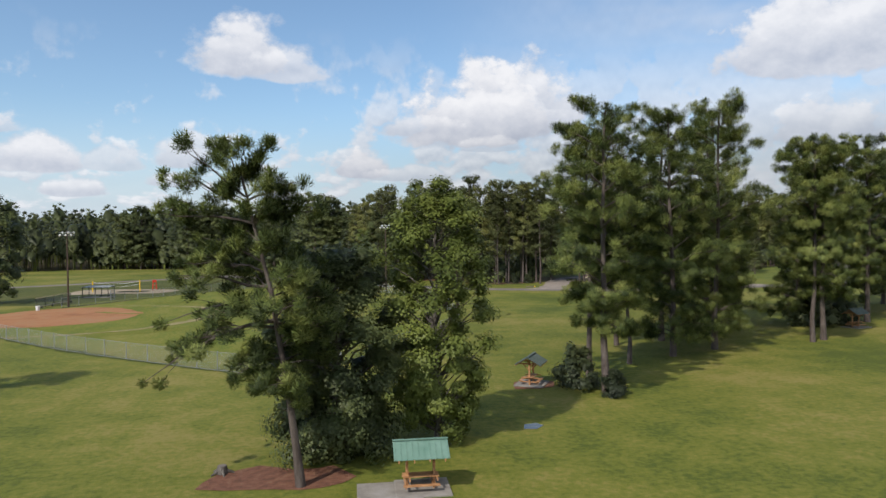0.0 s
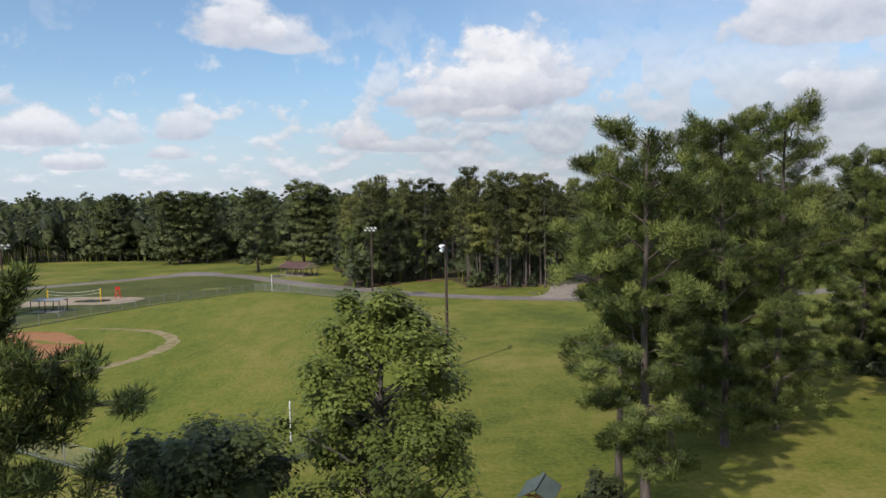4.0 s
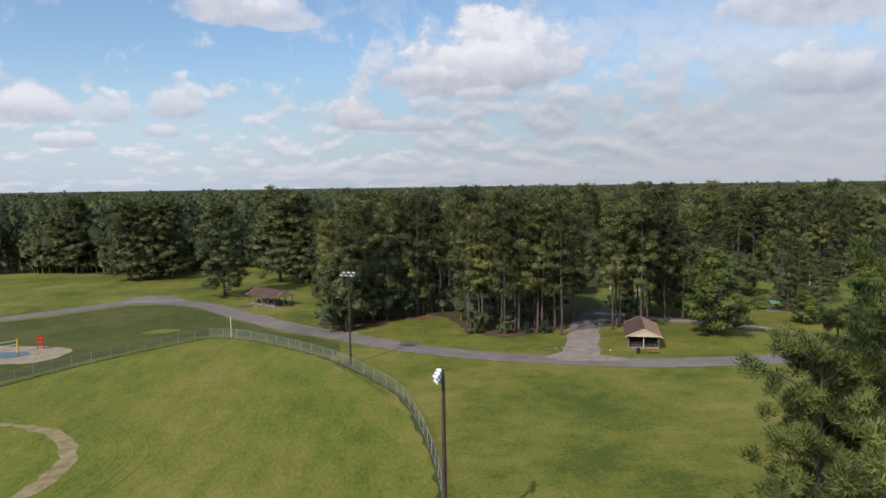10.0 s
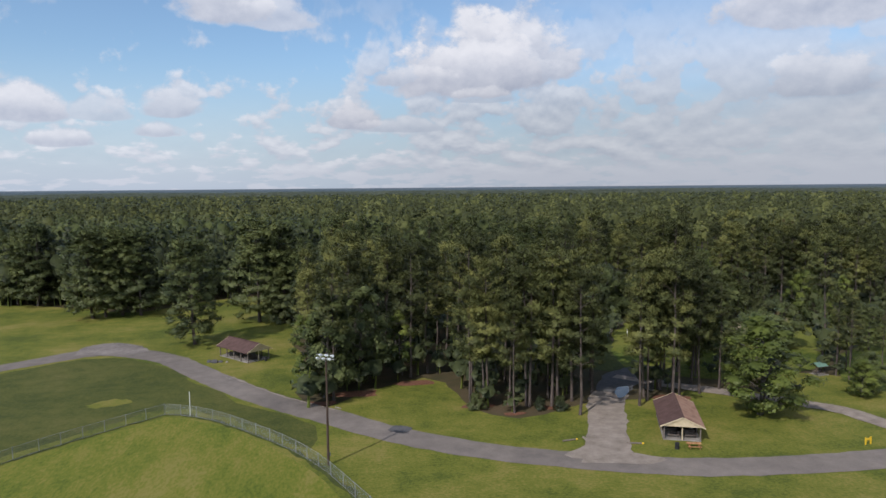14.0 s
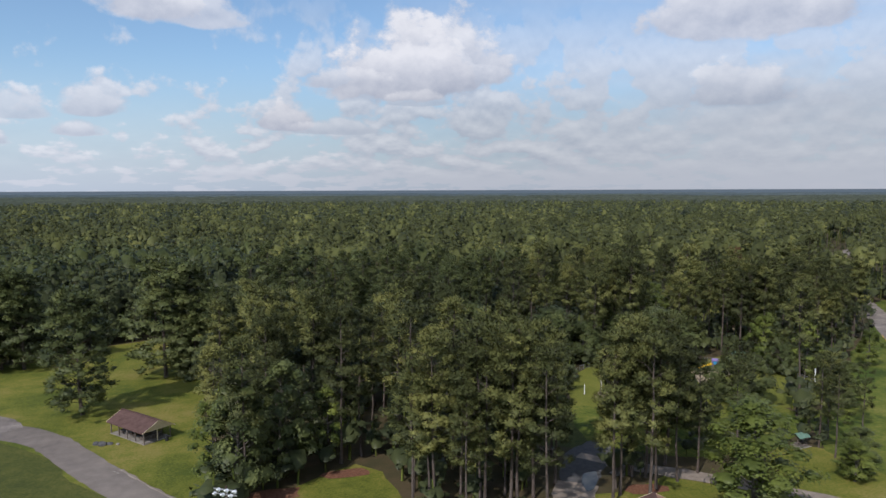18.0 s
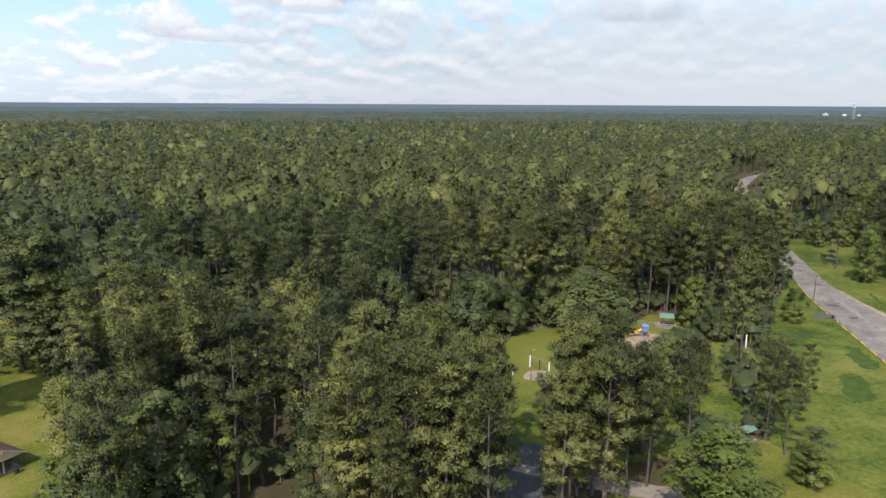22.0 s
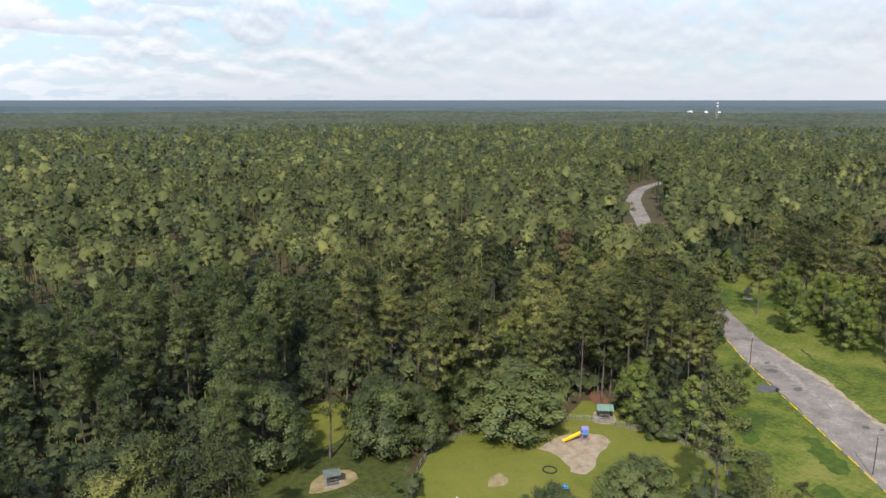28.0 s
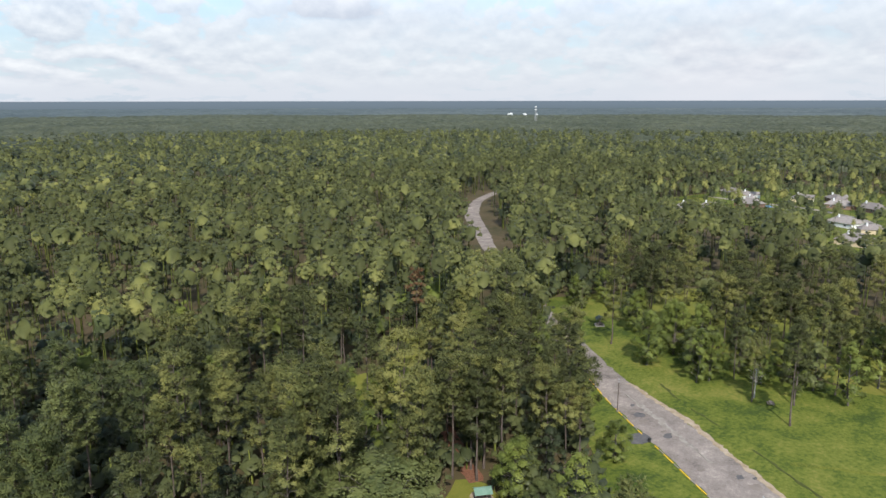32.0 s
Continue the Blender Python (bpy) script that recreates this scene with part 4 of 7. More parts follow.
mid = mid[~((mid[:, 0] > -190) & (mid[:, 0] < 330) & (mid[:, 1] > 140) & (mid[:, 1] < 420))]
close = np.concatenate([rest, mid])


def kept_low(p):
    """Trees before the housing stay low, so that the roofs show above them: a height factor for each spot."""
    res = np.ones(len(p))
    way = p - [29, 170]
    way /= np.linalg.norm(way, axis=1)[:, None]
    for d in range(170, 0, -10):
        q = p + way * d
        res = np.where(inside(HOUSES, q[:, 0], q[:, 1]), np.minimum(1, (0.125 * d + 11) / 26), res)
    return res


close = np.c_[close, kept_low(close)]
row = smooth_line([(470, 420), (520, 440), (600, 430), (690, 400), (704, 330), (700, 270)], 5.5)
tagged(planted("housing_trees", broads_mid, row[:, :2] + rw.uniform(-3, 3, (len(row), 2)), [M["pine"], M["leaf_oak"], M["leaf_dark"], M["bark_pine"]], 28, 0.8, 1.25), "dark oaks behind the houses", "woods", "", "stuff")
apart = np.hypot(close[:, 0] - 20, close[:, 1] - 80)
# cloud shade put into the leaf colour of these spots
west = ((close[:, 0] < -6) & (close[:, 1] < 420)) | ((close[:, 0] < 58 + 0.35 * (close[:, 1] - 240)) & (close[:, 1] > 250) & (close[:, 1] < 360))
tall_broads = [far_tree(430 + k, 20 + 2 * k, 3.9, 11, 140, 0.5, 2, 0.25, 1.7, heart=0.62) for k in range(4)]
tagged(planted("mixed_woods", tall_broads + pines_mid[:2], close[west], [M["leaf_oak"], M["leaf"], M["leaf_dark"], M["bark_pine"]], 26, 0.85, 1.15), "mixed woods of oaks and pines behind the lawn, leaves darkened for cloud shade", "woods", "", "stuff")
close, apart = close[~west], apart[~west]
tagged(planted("pine_woods", pines_mid + broads_mid, close[apart < 330], LEAFY, 21, 0.72, 1.10), "dense pine woods with some oaks below", "woods", "", "stuff")
tagged(planted("pine_woods", pines_back + broads_mid[:1], close[apart >= 330], LEAFY, 24, 0.66, 1.14), "dense pine woods farther off, crowns closing up", "woods", "", "stuff")
young = np.array([(x + dx, y + dy, np.clip((0.19 * math.hypot(309 - x, 414 - y) + 1) / 27, 0.12, 0.85)) for x, y in NOTCH for dx, dy in ((-6, 4), (0, -1), (5, -5))]) + np.c_[rw.uniform(-2, 2, (len(NOTCH) * 3, 2)), np.zeros(len(NOTCH) * 3)]
tagged(planted("young_pines", pines_mid, young, LEAFY, 27, 0.85, 1.05), "younger, lower pines along the far road", "woods", "", "stuff")
edge = scatter(16, 6.0, -200, 0, 285, 350)
# only dark leaves here: cloud shade painted into the colour
tagged(planted("edge_oaks", broads_mid[1:2] + tall_broads[1:2], edge, [M["leaf_oak"], M["leaf_dark"], M["leaf_dark"], M["bark_pine"]], 25, 0.65, 1.05), "oaks thickening the edge of the woods, leaves darkened for cloud shade", "woods", "", "stuff")
under = scatter(15, 4.8, -130, 300, 170, 400)
shrubs_mid = [far_tree(440 + k, 6.5, 2.6, 4, 32, 0.6, 2, 0.1, 1.3) for k in range(3)]
tagged(planted("understorey", shrubs_mid, under, LEAFY, 22, 0.5, 1.5), "dark shrubs and saplings under the pines", "shrubs", "", "stuff")
# white buildings far off: x, y, turn, width
LONE = [(1093, 761, 15, 24), (1160, 714, 40, 16), (1135, 722, 60, 12), (1429, 1136, 20, 18)]
far_kinds = [far_tree(500 + k, 22 + k % 4, 4.4, 3, 26, 0.85, (0, 0, 2, 0, 0, 2)[k], 0.55, 2.2, heart=0.66) for k in range(6)]
far = seen_wedge(scatter(13, 11.2, -900, 1450, 160, 1450))
far = far[(np.hypot(far[:, 0] - 60, far[:, 1] - 150) < 1350) & ~((far[:, 0] > -300) & (far[:, 0] < 640) & (far[:, 1] < 640))]
for x, y, _, _ in LONE:
    d = np.hypot(x - 29, y - 170)
    along = ((far - [29, 170]) * [(x - 29) / d, (y - 170) / d]).sum(1)
    across = np.abs(((far - [29, 170]) * [-(y - 170) / d, (x - 29) / d]).sum(1))
    far = far[~((along > d - 150) & (along < d + 12) & (across < 15))]
tagged(planted("distant_woods", far_kinds, far, LEAFY, 23, 0.65, 1.25), "unbroken pine forest reaching into the distance", "woods", "", "stuff")


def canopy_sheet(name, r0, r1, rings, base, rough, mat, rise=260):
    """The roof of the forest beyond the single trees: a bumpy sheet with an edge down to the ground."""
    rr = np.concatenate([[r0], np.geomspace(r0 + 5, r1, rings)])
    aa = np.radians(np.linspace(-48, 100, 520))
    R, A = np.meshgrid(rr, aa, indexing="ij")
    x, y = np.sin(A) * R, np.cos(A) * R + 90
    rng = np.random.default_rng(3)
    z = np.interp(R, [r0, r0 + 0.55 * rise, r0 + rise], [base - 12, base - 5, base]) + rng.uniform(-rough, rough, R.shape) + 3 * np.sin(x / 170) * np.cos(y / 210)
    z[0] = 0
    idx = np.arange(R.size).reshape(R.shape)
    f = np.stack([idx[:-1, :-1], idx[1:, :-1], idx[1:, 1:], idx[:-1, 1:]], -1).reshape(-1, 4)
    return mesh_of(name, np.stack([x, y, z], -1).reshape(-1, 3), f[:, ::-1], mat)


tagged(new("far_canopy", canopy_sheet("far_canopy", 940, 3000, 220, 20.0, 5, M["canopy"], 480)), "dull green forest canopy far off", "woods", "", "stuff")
tagged(new("hazy_canopy", canopy_sheet("hazy_canopy", 2900, 6400, 60, 20.0, 4, M["canopy_haze"])), "forest canopy out to the horizon, tinted blue-green for haze", "woods", "", "stuff")

# ---- trees of the park ----
# the leaning pine by the first shelter, with long limbs to one side
g = pine(31, 17.6, 0.30, 3.2, 20, 280, 0.165, 0.24, lean=(-3.2, -0.2), pad=0.58, sides=9, needle=1.0, stubs=8, twigs=True, tufts=8, gaps=0.12, flat=0.85)
# height at the stem, then the way to the tip: the ragged top, the long drooping limb and the side limbs
for h, ex, ey, ez in ((15.0, -4.4, 0.3, 1.6), (15.6, -3.0, -0.8, 2.6), (16.2, 1.4, 0.2, 2.4), (15.4, 3.0, -0.4, 0.9), (14.4, 3.6, 0.8, 0.5), (16.8, -1.4, 0.6, 1.7), (14.2, -4.6, -0.6, 0.6), (16.0, 0.2, -0.9, 2.4),
                      (9.0, -6.9, 0.5, -3.2), (9.6, -5.6, -0.4, -0.6), (10.8, -5.0, 0.9, 0.7), (11.6, -4.0, -1.0, 0.6), (8.6, -4.4, -1.2, -1.0), (8.0, 1.9, -1.0, 0.6), (7.0, -2.4, -0.8, -0.8), (10.2, 2.3, -0.6, 0.8), (6.4, 1.2, -1.2, -0.4), (7.6, 2.6, 0.4, -0.4), (6.0, -1.6, 0.8, -0.9), (8.8, 2.4, 0.9, 0.2), (5.4, 0.8, -0.9, -0.6), (9.6, -1.6, -1.2, 0.2)):
    bx = -3.2 * (h / 18.2) ** 1.3
    clump(g, (bx, 0, h), (bx + ex, ey, h + ez), 290, 0.165, 0.52, 1.02, 11 if abs(ex) > 3 else 7, 0, 0.85, True, 1.15, 0.14 if ez < 0 else 0.04)
rr = g.rng
tree_thing("leaning_pine", tree_meshes("leaning_pine", g, M["pine_near"], M["bark_pine"]), -13.7, 35.9, "leaning pine with long irregular limbs and tufted needles", 0, 1)
g = broad(32, 12.8, 0.03, 4.1, 90, 520, 0.17, 0.22, 1.1, dome=1.15)
for k in range(12):
    a = k * 0.55
    g.leaves((math.cos(a) * 3.5, math.sin(a) * 3.3, 1.1 + 0.6 * (k % 3)), 1.25, 420, 0.17, 0.9)
tree_thing("magnolia", tree_meshes("magnolia", g, M["leaf_oak"], M["bark"]), -11.9, 41.0, "dense dark evergreen tree leafed down to the ground", 0.6, 1)
g = broad(33, 17.2, 0.05, 4.0, 150, 330, 0.17, 0.24, 0.85, dome=1.3, core=0.4)
for k in range(14):
    a, h = k * 2.1, 3 + k * 0.9
    g.limb((0, 0, h - 1.2), (math.cos(a) * 2.8, math.sin(a) * 2.8, h + rr.uniform(-0.6, 0.6)), 0.05, 0.012, 0.1, 4, 5)
tree_thing("sweetgum", tree_meshes("sweetgum", g, M["leaf"], M["bark"]), -5.4, 43.1, "slender sweetgum with airy light green leaves", 0.2, 1)

hero = [pine(41, 24.8, 0.22, 4.4, 36, 330, 0.17, 0.33, (0.5, 0), 0.68, 9, 1.02, 10, True, 10, dome=1.0, gaps=0.10, low=0.18, flat=0.8),
        pine(42, 23.6, 0.34, 4.2, 30, 330, 0.17, 0.28, (-0.4, 0.3), 0.68, 9, 1.02, 8, True, 10, gaps=0.12, low=0.18, flat=0.8),
        pine(43, 28.8, 0.08, 5.2, 46, 360, 0.175, 0.33, (0.6, 0.3), 0.82, 8, 1.02, 6, True, 9, dome=0.85, gaps=0.18, low=0.18, flat=0.8)]
hero = [tree_meshes("tall_pine", q, M["pine_near"], M["bark_pine"]) for q in hero]
TALL = "tall pine standing in open grass, long bare trunk"
STAND = [(0, 10.3, 54.2, 0.0, 1.0), (1, 11.0, 60.5, 1.2, 1.0), (2, 23.5, 69.3, 2.0, 0.94), (2, 30.1, 72.6, 4.1, 1.0), (1, 20.3, 77.5, 3.3, 0.95), (2, 42.5, 94.5, 0.7, 1.08), (0, 27.0, 79.8, 5.0, 1.06),
         (1, 44.1, 75.2, 2.6, 1.02), (0, 46.4, 76.4, 0.9, 1.0), (1, 60.3, 91.0, 4.4, 1.12), (0, 63.4, 90.3, 1.9, 1.08), (2, 51.8, 89.6, 3.0, 0.9), (1, 17.2, 66.0, 5.4, 0.82), (2, 36.0, 84.0, 1.4, 0.95)]
for k, x, y, a, s in STAND:
    tree_thing("tall_pine", hero[k], x, y, TALL, a, s, "tree", "pines of the open stand")
mid_pine = [tree_meshes("edge_pine", pine(51 + k, 25 + k, (0.32, 0.42)[k % 2], 3.6, 24, 100, 0.28, 0.26, pad=1.1, stubs=5, needle=0.6, tufts=3, core=0.38, gaps=0.08), M["pine"], M["bark_pine"], -0.22) for k in range(4)]
# dark dense crowns; oak green also carries cloud shade on the western lawn
low_pine = [tree_meshes("spreading_pine", pine(57 + k, 24 + k, 0.12, 5.6, 46, 80, 0.36, 0.3, pad=1.4, stubs=2, needle=0.6, tufts=3, core=0.45, dome=0.8), M["leaf_oak"], M["bark_pine"]) for k in range(2)]
mid_oak = [tree_meshes("edge_oak", broad(61 + k, 17 + k, 0.08, 4.7, 44, 120, 0.36, 0.34, 1.5), (M["leaf"], M["leaf_oak"])[k % 2], M["bark"]) for k in range(3)]
# single trees of the lawns: kind, x, y, turn, scale
LAWN_PINES = [(36.5, 97.0, 1.0, 0.80), (43.0, 101.0, 0.2, 0.82), (75, 100, 0, 1.0), (84, 112, 1, 1.1), (70, 112, 2, 1), (-38.3, 248.0, 0.5, 1.08), (-25.7, 275.5, 1.2, 1.25), (-20.5, 279, 3.0, 1.15), (-18.1, 273.8, 2.0, 0.9),
              (-77, 290.5, 0, 1.1), (-73.7, 292, 2, 1.0), (-69.6, 294.3, 1, 1.1), (-63.8, 293.2, 4, 1.1), (-104, 318, 3, 1.1), (-112, 322, 1, 1.0)]
for i, (x, y, a, s) in enumerate(LAWN_PINES):
    tree_thing("lawn_pine", hero[i] if i < 2 else low_pine[i % 2], x, y, "single pine on mown grass, broad dark crown", a, s, "tree", "pines on the lawn", flat=1.0 if y < 200 else 1.25)
EDGE_PINES = [(21.3, 187.6, 0, 0.9), (24.2, 187.6, 1, 1.0), (28.2, 182.8, 2, 0.72), (31.7, 185.8, 3, 1.0), (35.6, 185.3, 4, 1.06), (36.9, 186.0, 5, 1.04), (54.0, 188.0, 1, 0.92), (57.0, 182.6, 2, 1.06), (60.9, 190.8, 3, 1.0),
              (12.6, 208.5, 0, 1.05), (16.4, 211, 1, 0.95), (14.0, 233, 2, 1.0), (110.5, 206, 3, 0.55), (114, 201, 4, 0.5), (97.3, 190, 5, 0.6), (98.4, 195, 2, 0.72), (103, 198, 1, 0.66), (63.8, 200.6, 1, 0.96), (66.7, 194.5, 4, 0.95), (48, 200, 3, 0.96), (42, 200, 5, 1.0), (70, 199, 2, 0.9), (60, 186, 0, 0.9), (45.5, 192, 2, 0.95), (53.5, 185.5, 3, 0.92), (58.5, 192, 4, 0.9), (65, 188, 1, 0.85), (68, 203, 5, 0.9), (70, 190, 3, 0.8), (39, 180, 1, 0.95), (40, 187.5, 0, 1.0), (41.5, 194, 3, 1.0), (51, 183, 2, 0.92)]
for i, (x, y, a, s) in enumerate(EDGE_PINES):
    tree_thing("edge_pine", mid_pine[(i + 1) % 4], x, y, "pine at the edge of the woods, trunk in sun", a, s, "tree", "pines at the woods' edge")
LAWN_OAKS = [(-86, 156, 0.0, 1.35, 1, "broad dark oak beside the ball field"), (69.1, 175.2, 1.0, 1.02, 0, "bright green oak on a lawn beside the picnic cabin"), (-4.5, 197.5, 2.0, 1.12, 1, "dark spreading oak at the corner of the woods"),
             (2.0, 204.0, 3.0, 1.1, 1, "dark spreading oak at the corner of the woods"), (-3, 208, 0.4, 1.0, 1, "dark spreading oak at the corner of the woods"), (55.5, 91.5, 0.2, 0.5, 1, "small dark oak below tall pines"), (92.8, 181.1, 1.5, 0.42, 0, "round small tree on a lawn"),
             (96.5, 184.5, 2.5, 0.42, 1, "round small tree on a lawn"), (-48.5, 61, 0, 0.85, 1, "oak at the edge of the field, casting shade on grass")]
for x, y, a, s, k, lab in LAWN_OAKS:
    tree_thing("oak", mid_oak[k], x, y, lab, a, s, flat=1.5 if s < 0.45 or x == 69.1 else 1.0)
# trees round the playground and along the wide road
g = broad(66, 13.0, 0.10, 7.2, 96, 130, 0.34, 0.5, 1.45, dome=0.9, core=0.5)
for k in range(9):
    a, q = k * 2.4, g.rng.uniform(3.5, 6.6)
    g.limb((math.cos(a) * q * 0.4, math.sin(a) * q * 0.4, 8.5), (math.cos(a) * q, math.sin(a) * q, 13.2 - 0.055 * q * q), 0.06, 0.02, 0.5, 4, 6)
live_oak = tree_meshes("live_oak", g, M["leaf_oak"], M["bark"])
for x, y, a, s, f in ((74.5, 264, 0, 1.2, 1.05), (102.5, 257.5, 2.6, 1.15, 1.55), (83, 262.5, 3.4, 0.9, 1.0), (52.5, 269, 4, 1.3, 0.95), (101.5, 221.0, 5, 0.86, 1.15), (81.5, 220, 2, 0.95, 0.9), (57.0, 232.5, 1, 0.9, 1.0), (127.4, 239.4, 3, 0.62, 1.1), (97, 266, 1, 0.95, 0.9)):
    tree_thing("live_oak", live_oak, x, y, "broad dark live oak with pale bare limbs showing", a, s, "tree", "live oaks round the playground", flat=f)
for x, y, a, s, k in ((116, 263, 3, 0.74, 1), (127.2, 247.2, 3, 0.85, 0), (98, 279, 2, 0.72, 0), (108, 281, 2, 0.7, 0),
                      (131.5, 247, 4, 0.62, 1), (66, 212, 0, 0.55, 1), (72, 205, 1, 0.6, 0), (74, 215, 2, 0.46, 0), (82, 210, 3, 0.5, 1), (80, 202, 4, 0.6, 1), (90, 206, 5, 0.55, 0), (46, 241, 2, 0.5, 0)):
    tree_thing("playground_oak", mid_oak[k], x, y, "round leafy oak beside the playground fence", a, s, "tree", "oaks round the playground")
for i, (x, y, a, s) in enumerate(((137.5, 266.5, 0, 1.0), (143.2, 264.5, 1, 1.02), (131.3, 262.5, 2, 1.0), (142.5, 251, 3, 0.86), (149.5, 257.5, 4, 0.9), (128.8, 258.5, 5, 0.98), (133.5, 260.8, 1, 1.0), (64.6, 267, 4, 1.0), (58, 291, 1, 1.05),
                                 (148, 246, 0, 0.72), (155, 252, 2, 0.8), (166, 262, 3, 0.9), (178, 274, 4, 0.9))):
    tree_thing("playground_pine", mid_pine[i % 4], x, y, "tall pine near the playground, bare lower trunk", a, s, "tree", "pines round the playground")
EAST_TREES = [(156.6, 242.2, 0, 0.5, 1), (213.1, 266.1, 1, 1.02, 1), (227.2, 264.8, 2, 1.0, 1), (220, 256, 3, 0.7, 1), (231, 258, 0, 1.0, 1), (214.4, 247.4, 2, 0.85, 1), (248.3, 313, 3, 0.6, 1), (251, 318, 4, 0.7, 1), (261, 311, 5, 0.8, 1), (228.1, 224.3, 0, 0.8, 1), (232, 232, 1, 0.85, 1),
              (222, 236, 1, 0.7, 1), (226, 244, 2, 0.8, 1), (234, 270, 3, 0.9, 1), (238, 284, 3, 0.9, 1)]
for i, (x, y, a, s, k) in enumerate(EAST_TREES):
    tree_thing("roadside_tree", mid_oak[0 if i % 3 else 1] if i else mid_oak[2], x, y, "small leafy tree on roadside grass", a, s, "tree", "small trees along the road", flat=1.0 if i else 1.4)
for i, (x, y, a, s) in enumerate(((221.6, 283.6, 0, 0.95), (201.4, 221.0, 1, 0.95), (238.1, 241.1, 2, 1.1), (246, 246, 0, 1.0), (262, 240, 1, 1.0), (281, 238, 2, 1.05), (250, 262, 3, 0.95), (240, 275, 4, 1.0), (234, 257, 5, 0.9), (244, 226, 1, 0.9), (252, 214, 2, 0.95), (244, 283, 3, 1.0),
                                  (256, 226, 3, 0.9), (266, 262, 5, 1.0), (268, 246, 4, 1.0), (242, 209, 1, 0.95))):
    tree_thing("roadside_pine", mid_pine[(i + 2) % 4], x, y, "pine on grass beyond the wide road", a, s, "tree", "pines beyond the road")
tree_thing("lawn_pine", low_pine[0], 121, 213.5, "low ragged pine on the green outside the playground fence", 1.0, 0.42, "tree", "pines on the lawn", flat=1.5)
for i, (x, y, a, s) in enumerate(((210.9, 249.5, 1, 0.9), (208.9, 233.2, 2, 0.72), (214.4, 224.5, 3, 0.9), (224.2, 214.5, 4, 0.95), (245.8, 237.5, 5, 1.0), (235.6, 241.2, 0, 1.0), (242.3, 212, 2, 1.0), (249.8, 254.8, 3, 1.0), (251.7, 225.1, 4, 1.0), (219, 226, 1, 0.6), (229, 219, 5, 0.8), (221, 243, 2, 0.8))):
    tree_thing("grove_pine", near_pines[i % 6] if i % 3 else near_broads[1], x, y, "tree on sunlit grass near the wide road", a, s if i % 3 else s * 1.15, "tree", "trees of the grove")
rg = np.random.default_rng(77)
for i in range(72):
    x, y = rg.uniform(236, 306), rg.uniform(200, 316)
    if inside(GROVE, np.array([x]), np.array([y]))[0]:
        tree_thing("grove_pine", near_pines[i % 6] if i % 4 else near_broads[i % 4], x, y, "scattered tree on sunlit grass beyond the wide road", x, rg.uniform(0.7, 1.02) if i % 4 else 0.75, "tree", "trees of the grove")
g = Grow(71)
g.tube([(0, 0, 0), (0.2, 0, 5), (0.1, 0.3, 9.5)], [0.2, 0.14, 0.05], 7)
for k in range(26):
    h = 3.5 + k * 0.23
    a = k * 2.4
    L = 2.4 * (1 - (h - 6) ** 2 / 22)
    g.limb((0.1, 0, h), (math.cos(a) * L, math.sin(a) * L, h + 1.3), 0.06, 0.012, 0.1, 4, 5)
    g.leaves((math.cos(a) * L, math.sin(a) * L, h + 1.2), 0.5, 8, 0.3)
tree_thing("dead_tree", tree_meshes("dead_tree", g, M["leaf"], M["dead"]), 211.6, 233.7, "nearly bare pale dead tree on roadside grass")
rusty = tree_meshes("rusty_pine", pine(72, 24, 0.5, 3.6, 20, 60, 0.34, 0.24, pad=1.0, tufts=2, core=0.5), M["rust"], M["bark_pine"])
tree_thing("rusty_pine", rusty, 181.5, 334, "dying pine with rust-brown needles", 0, 1)
shrub = tree_meshes("shrub", broad(73, 3.4, 0.02, 1.9, 30, 150, 0.2, 0.06, 0.75), M["leaf_dark"], M["bark"])
for x, y, s, lab in ((8.3, 56.2, 1.0, "dark bush at the foot of pines"), (10.4, 52.6, 0.6, "low bush at the foot of a pine"), (52.8, 88.0, 1.5, "dark bush under pines"), (58.5, 89, 1.2, "dark bush under pines"), (36.5, 183, 0.7, "low bush beside the gravel drive"), (-18.5, 272, 1.7, "dark rounded evergreen bush on grass"),
                     (22, 185.6, 0.8, "low bush at the woods' edge"), (33, 184, 0.6, "low bush at the woods' edge")):
    tree_thing("shrub", shrub, x, y, lab, x, s, "bush")


# ---- ball field ----
def fence(name, pts, height, spacing, label, z=0.02):
    """Chain-link fence: each post a part, with one top rail and one net."""
    line = smooth_line(pts, spacing)
    ob = holder(name, Matrix.Identity(4), label, "fence")
    post = bpy.data.meshes.new("post")
    bm = tube_bm((0, 0, 0), (0, 0, height + 0.05), 0.045, sides=8)
    bmesh.ops.create_uvsphere(bm, u_segments=6, v_segments=4, radius=0.06, matrix=Matrix.Translation((0, 0, height + 0.06)))
    bm.to_mesh(post)
    bm.free()
    post.materials.append(M["steel"])
    for x, y in line:
        part("post", post, None, ob, at=Matrix.Translation((x, y, z)))
    g = Grow(1)
    g.tube(np.c_[line, np.full(len(line), height + z)], np.full(len(line), 0.02), 5)
    part("top_rail", mesh_of("top_rail", *g.wood(), M["steel"]), None, ob)
    g = Grow(1)
    g.tube(np.c_[line, np.full(len(line), 0.08 + z)], np.full(len(line), 0.02), 4)
    part("bottom_wire", mesh_of("bottom_wire", *g.wood(), M["steel"]), None, ob)
    n = len(line)
    lo, hi = np.c_[line, np.full(n, 0.05 + z)], np.c_[line, np.full(n, height + z)]
    i = np.arange(n - 1)
    net = part("chain_link", mesh_of("chain_link", np.r_[lo, hi], np.stack([i, i + 1, i + 1 + n, i + n], 1), M["chain"]), None, ob, "see-through wire mesh")
    return ob


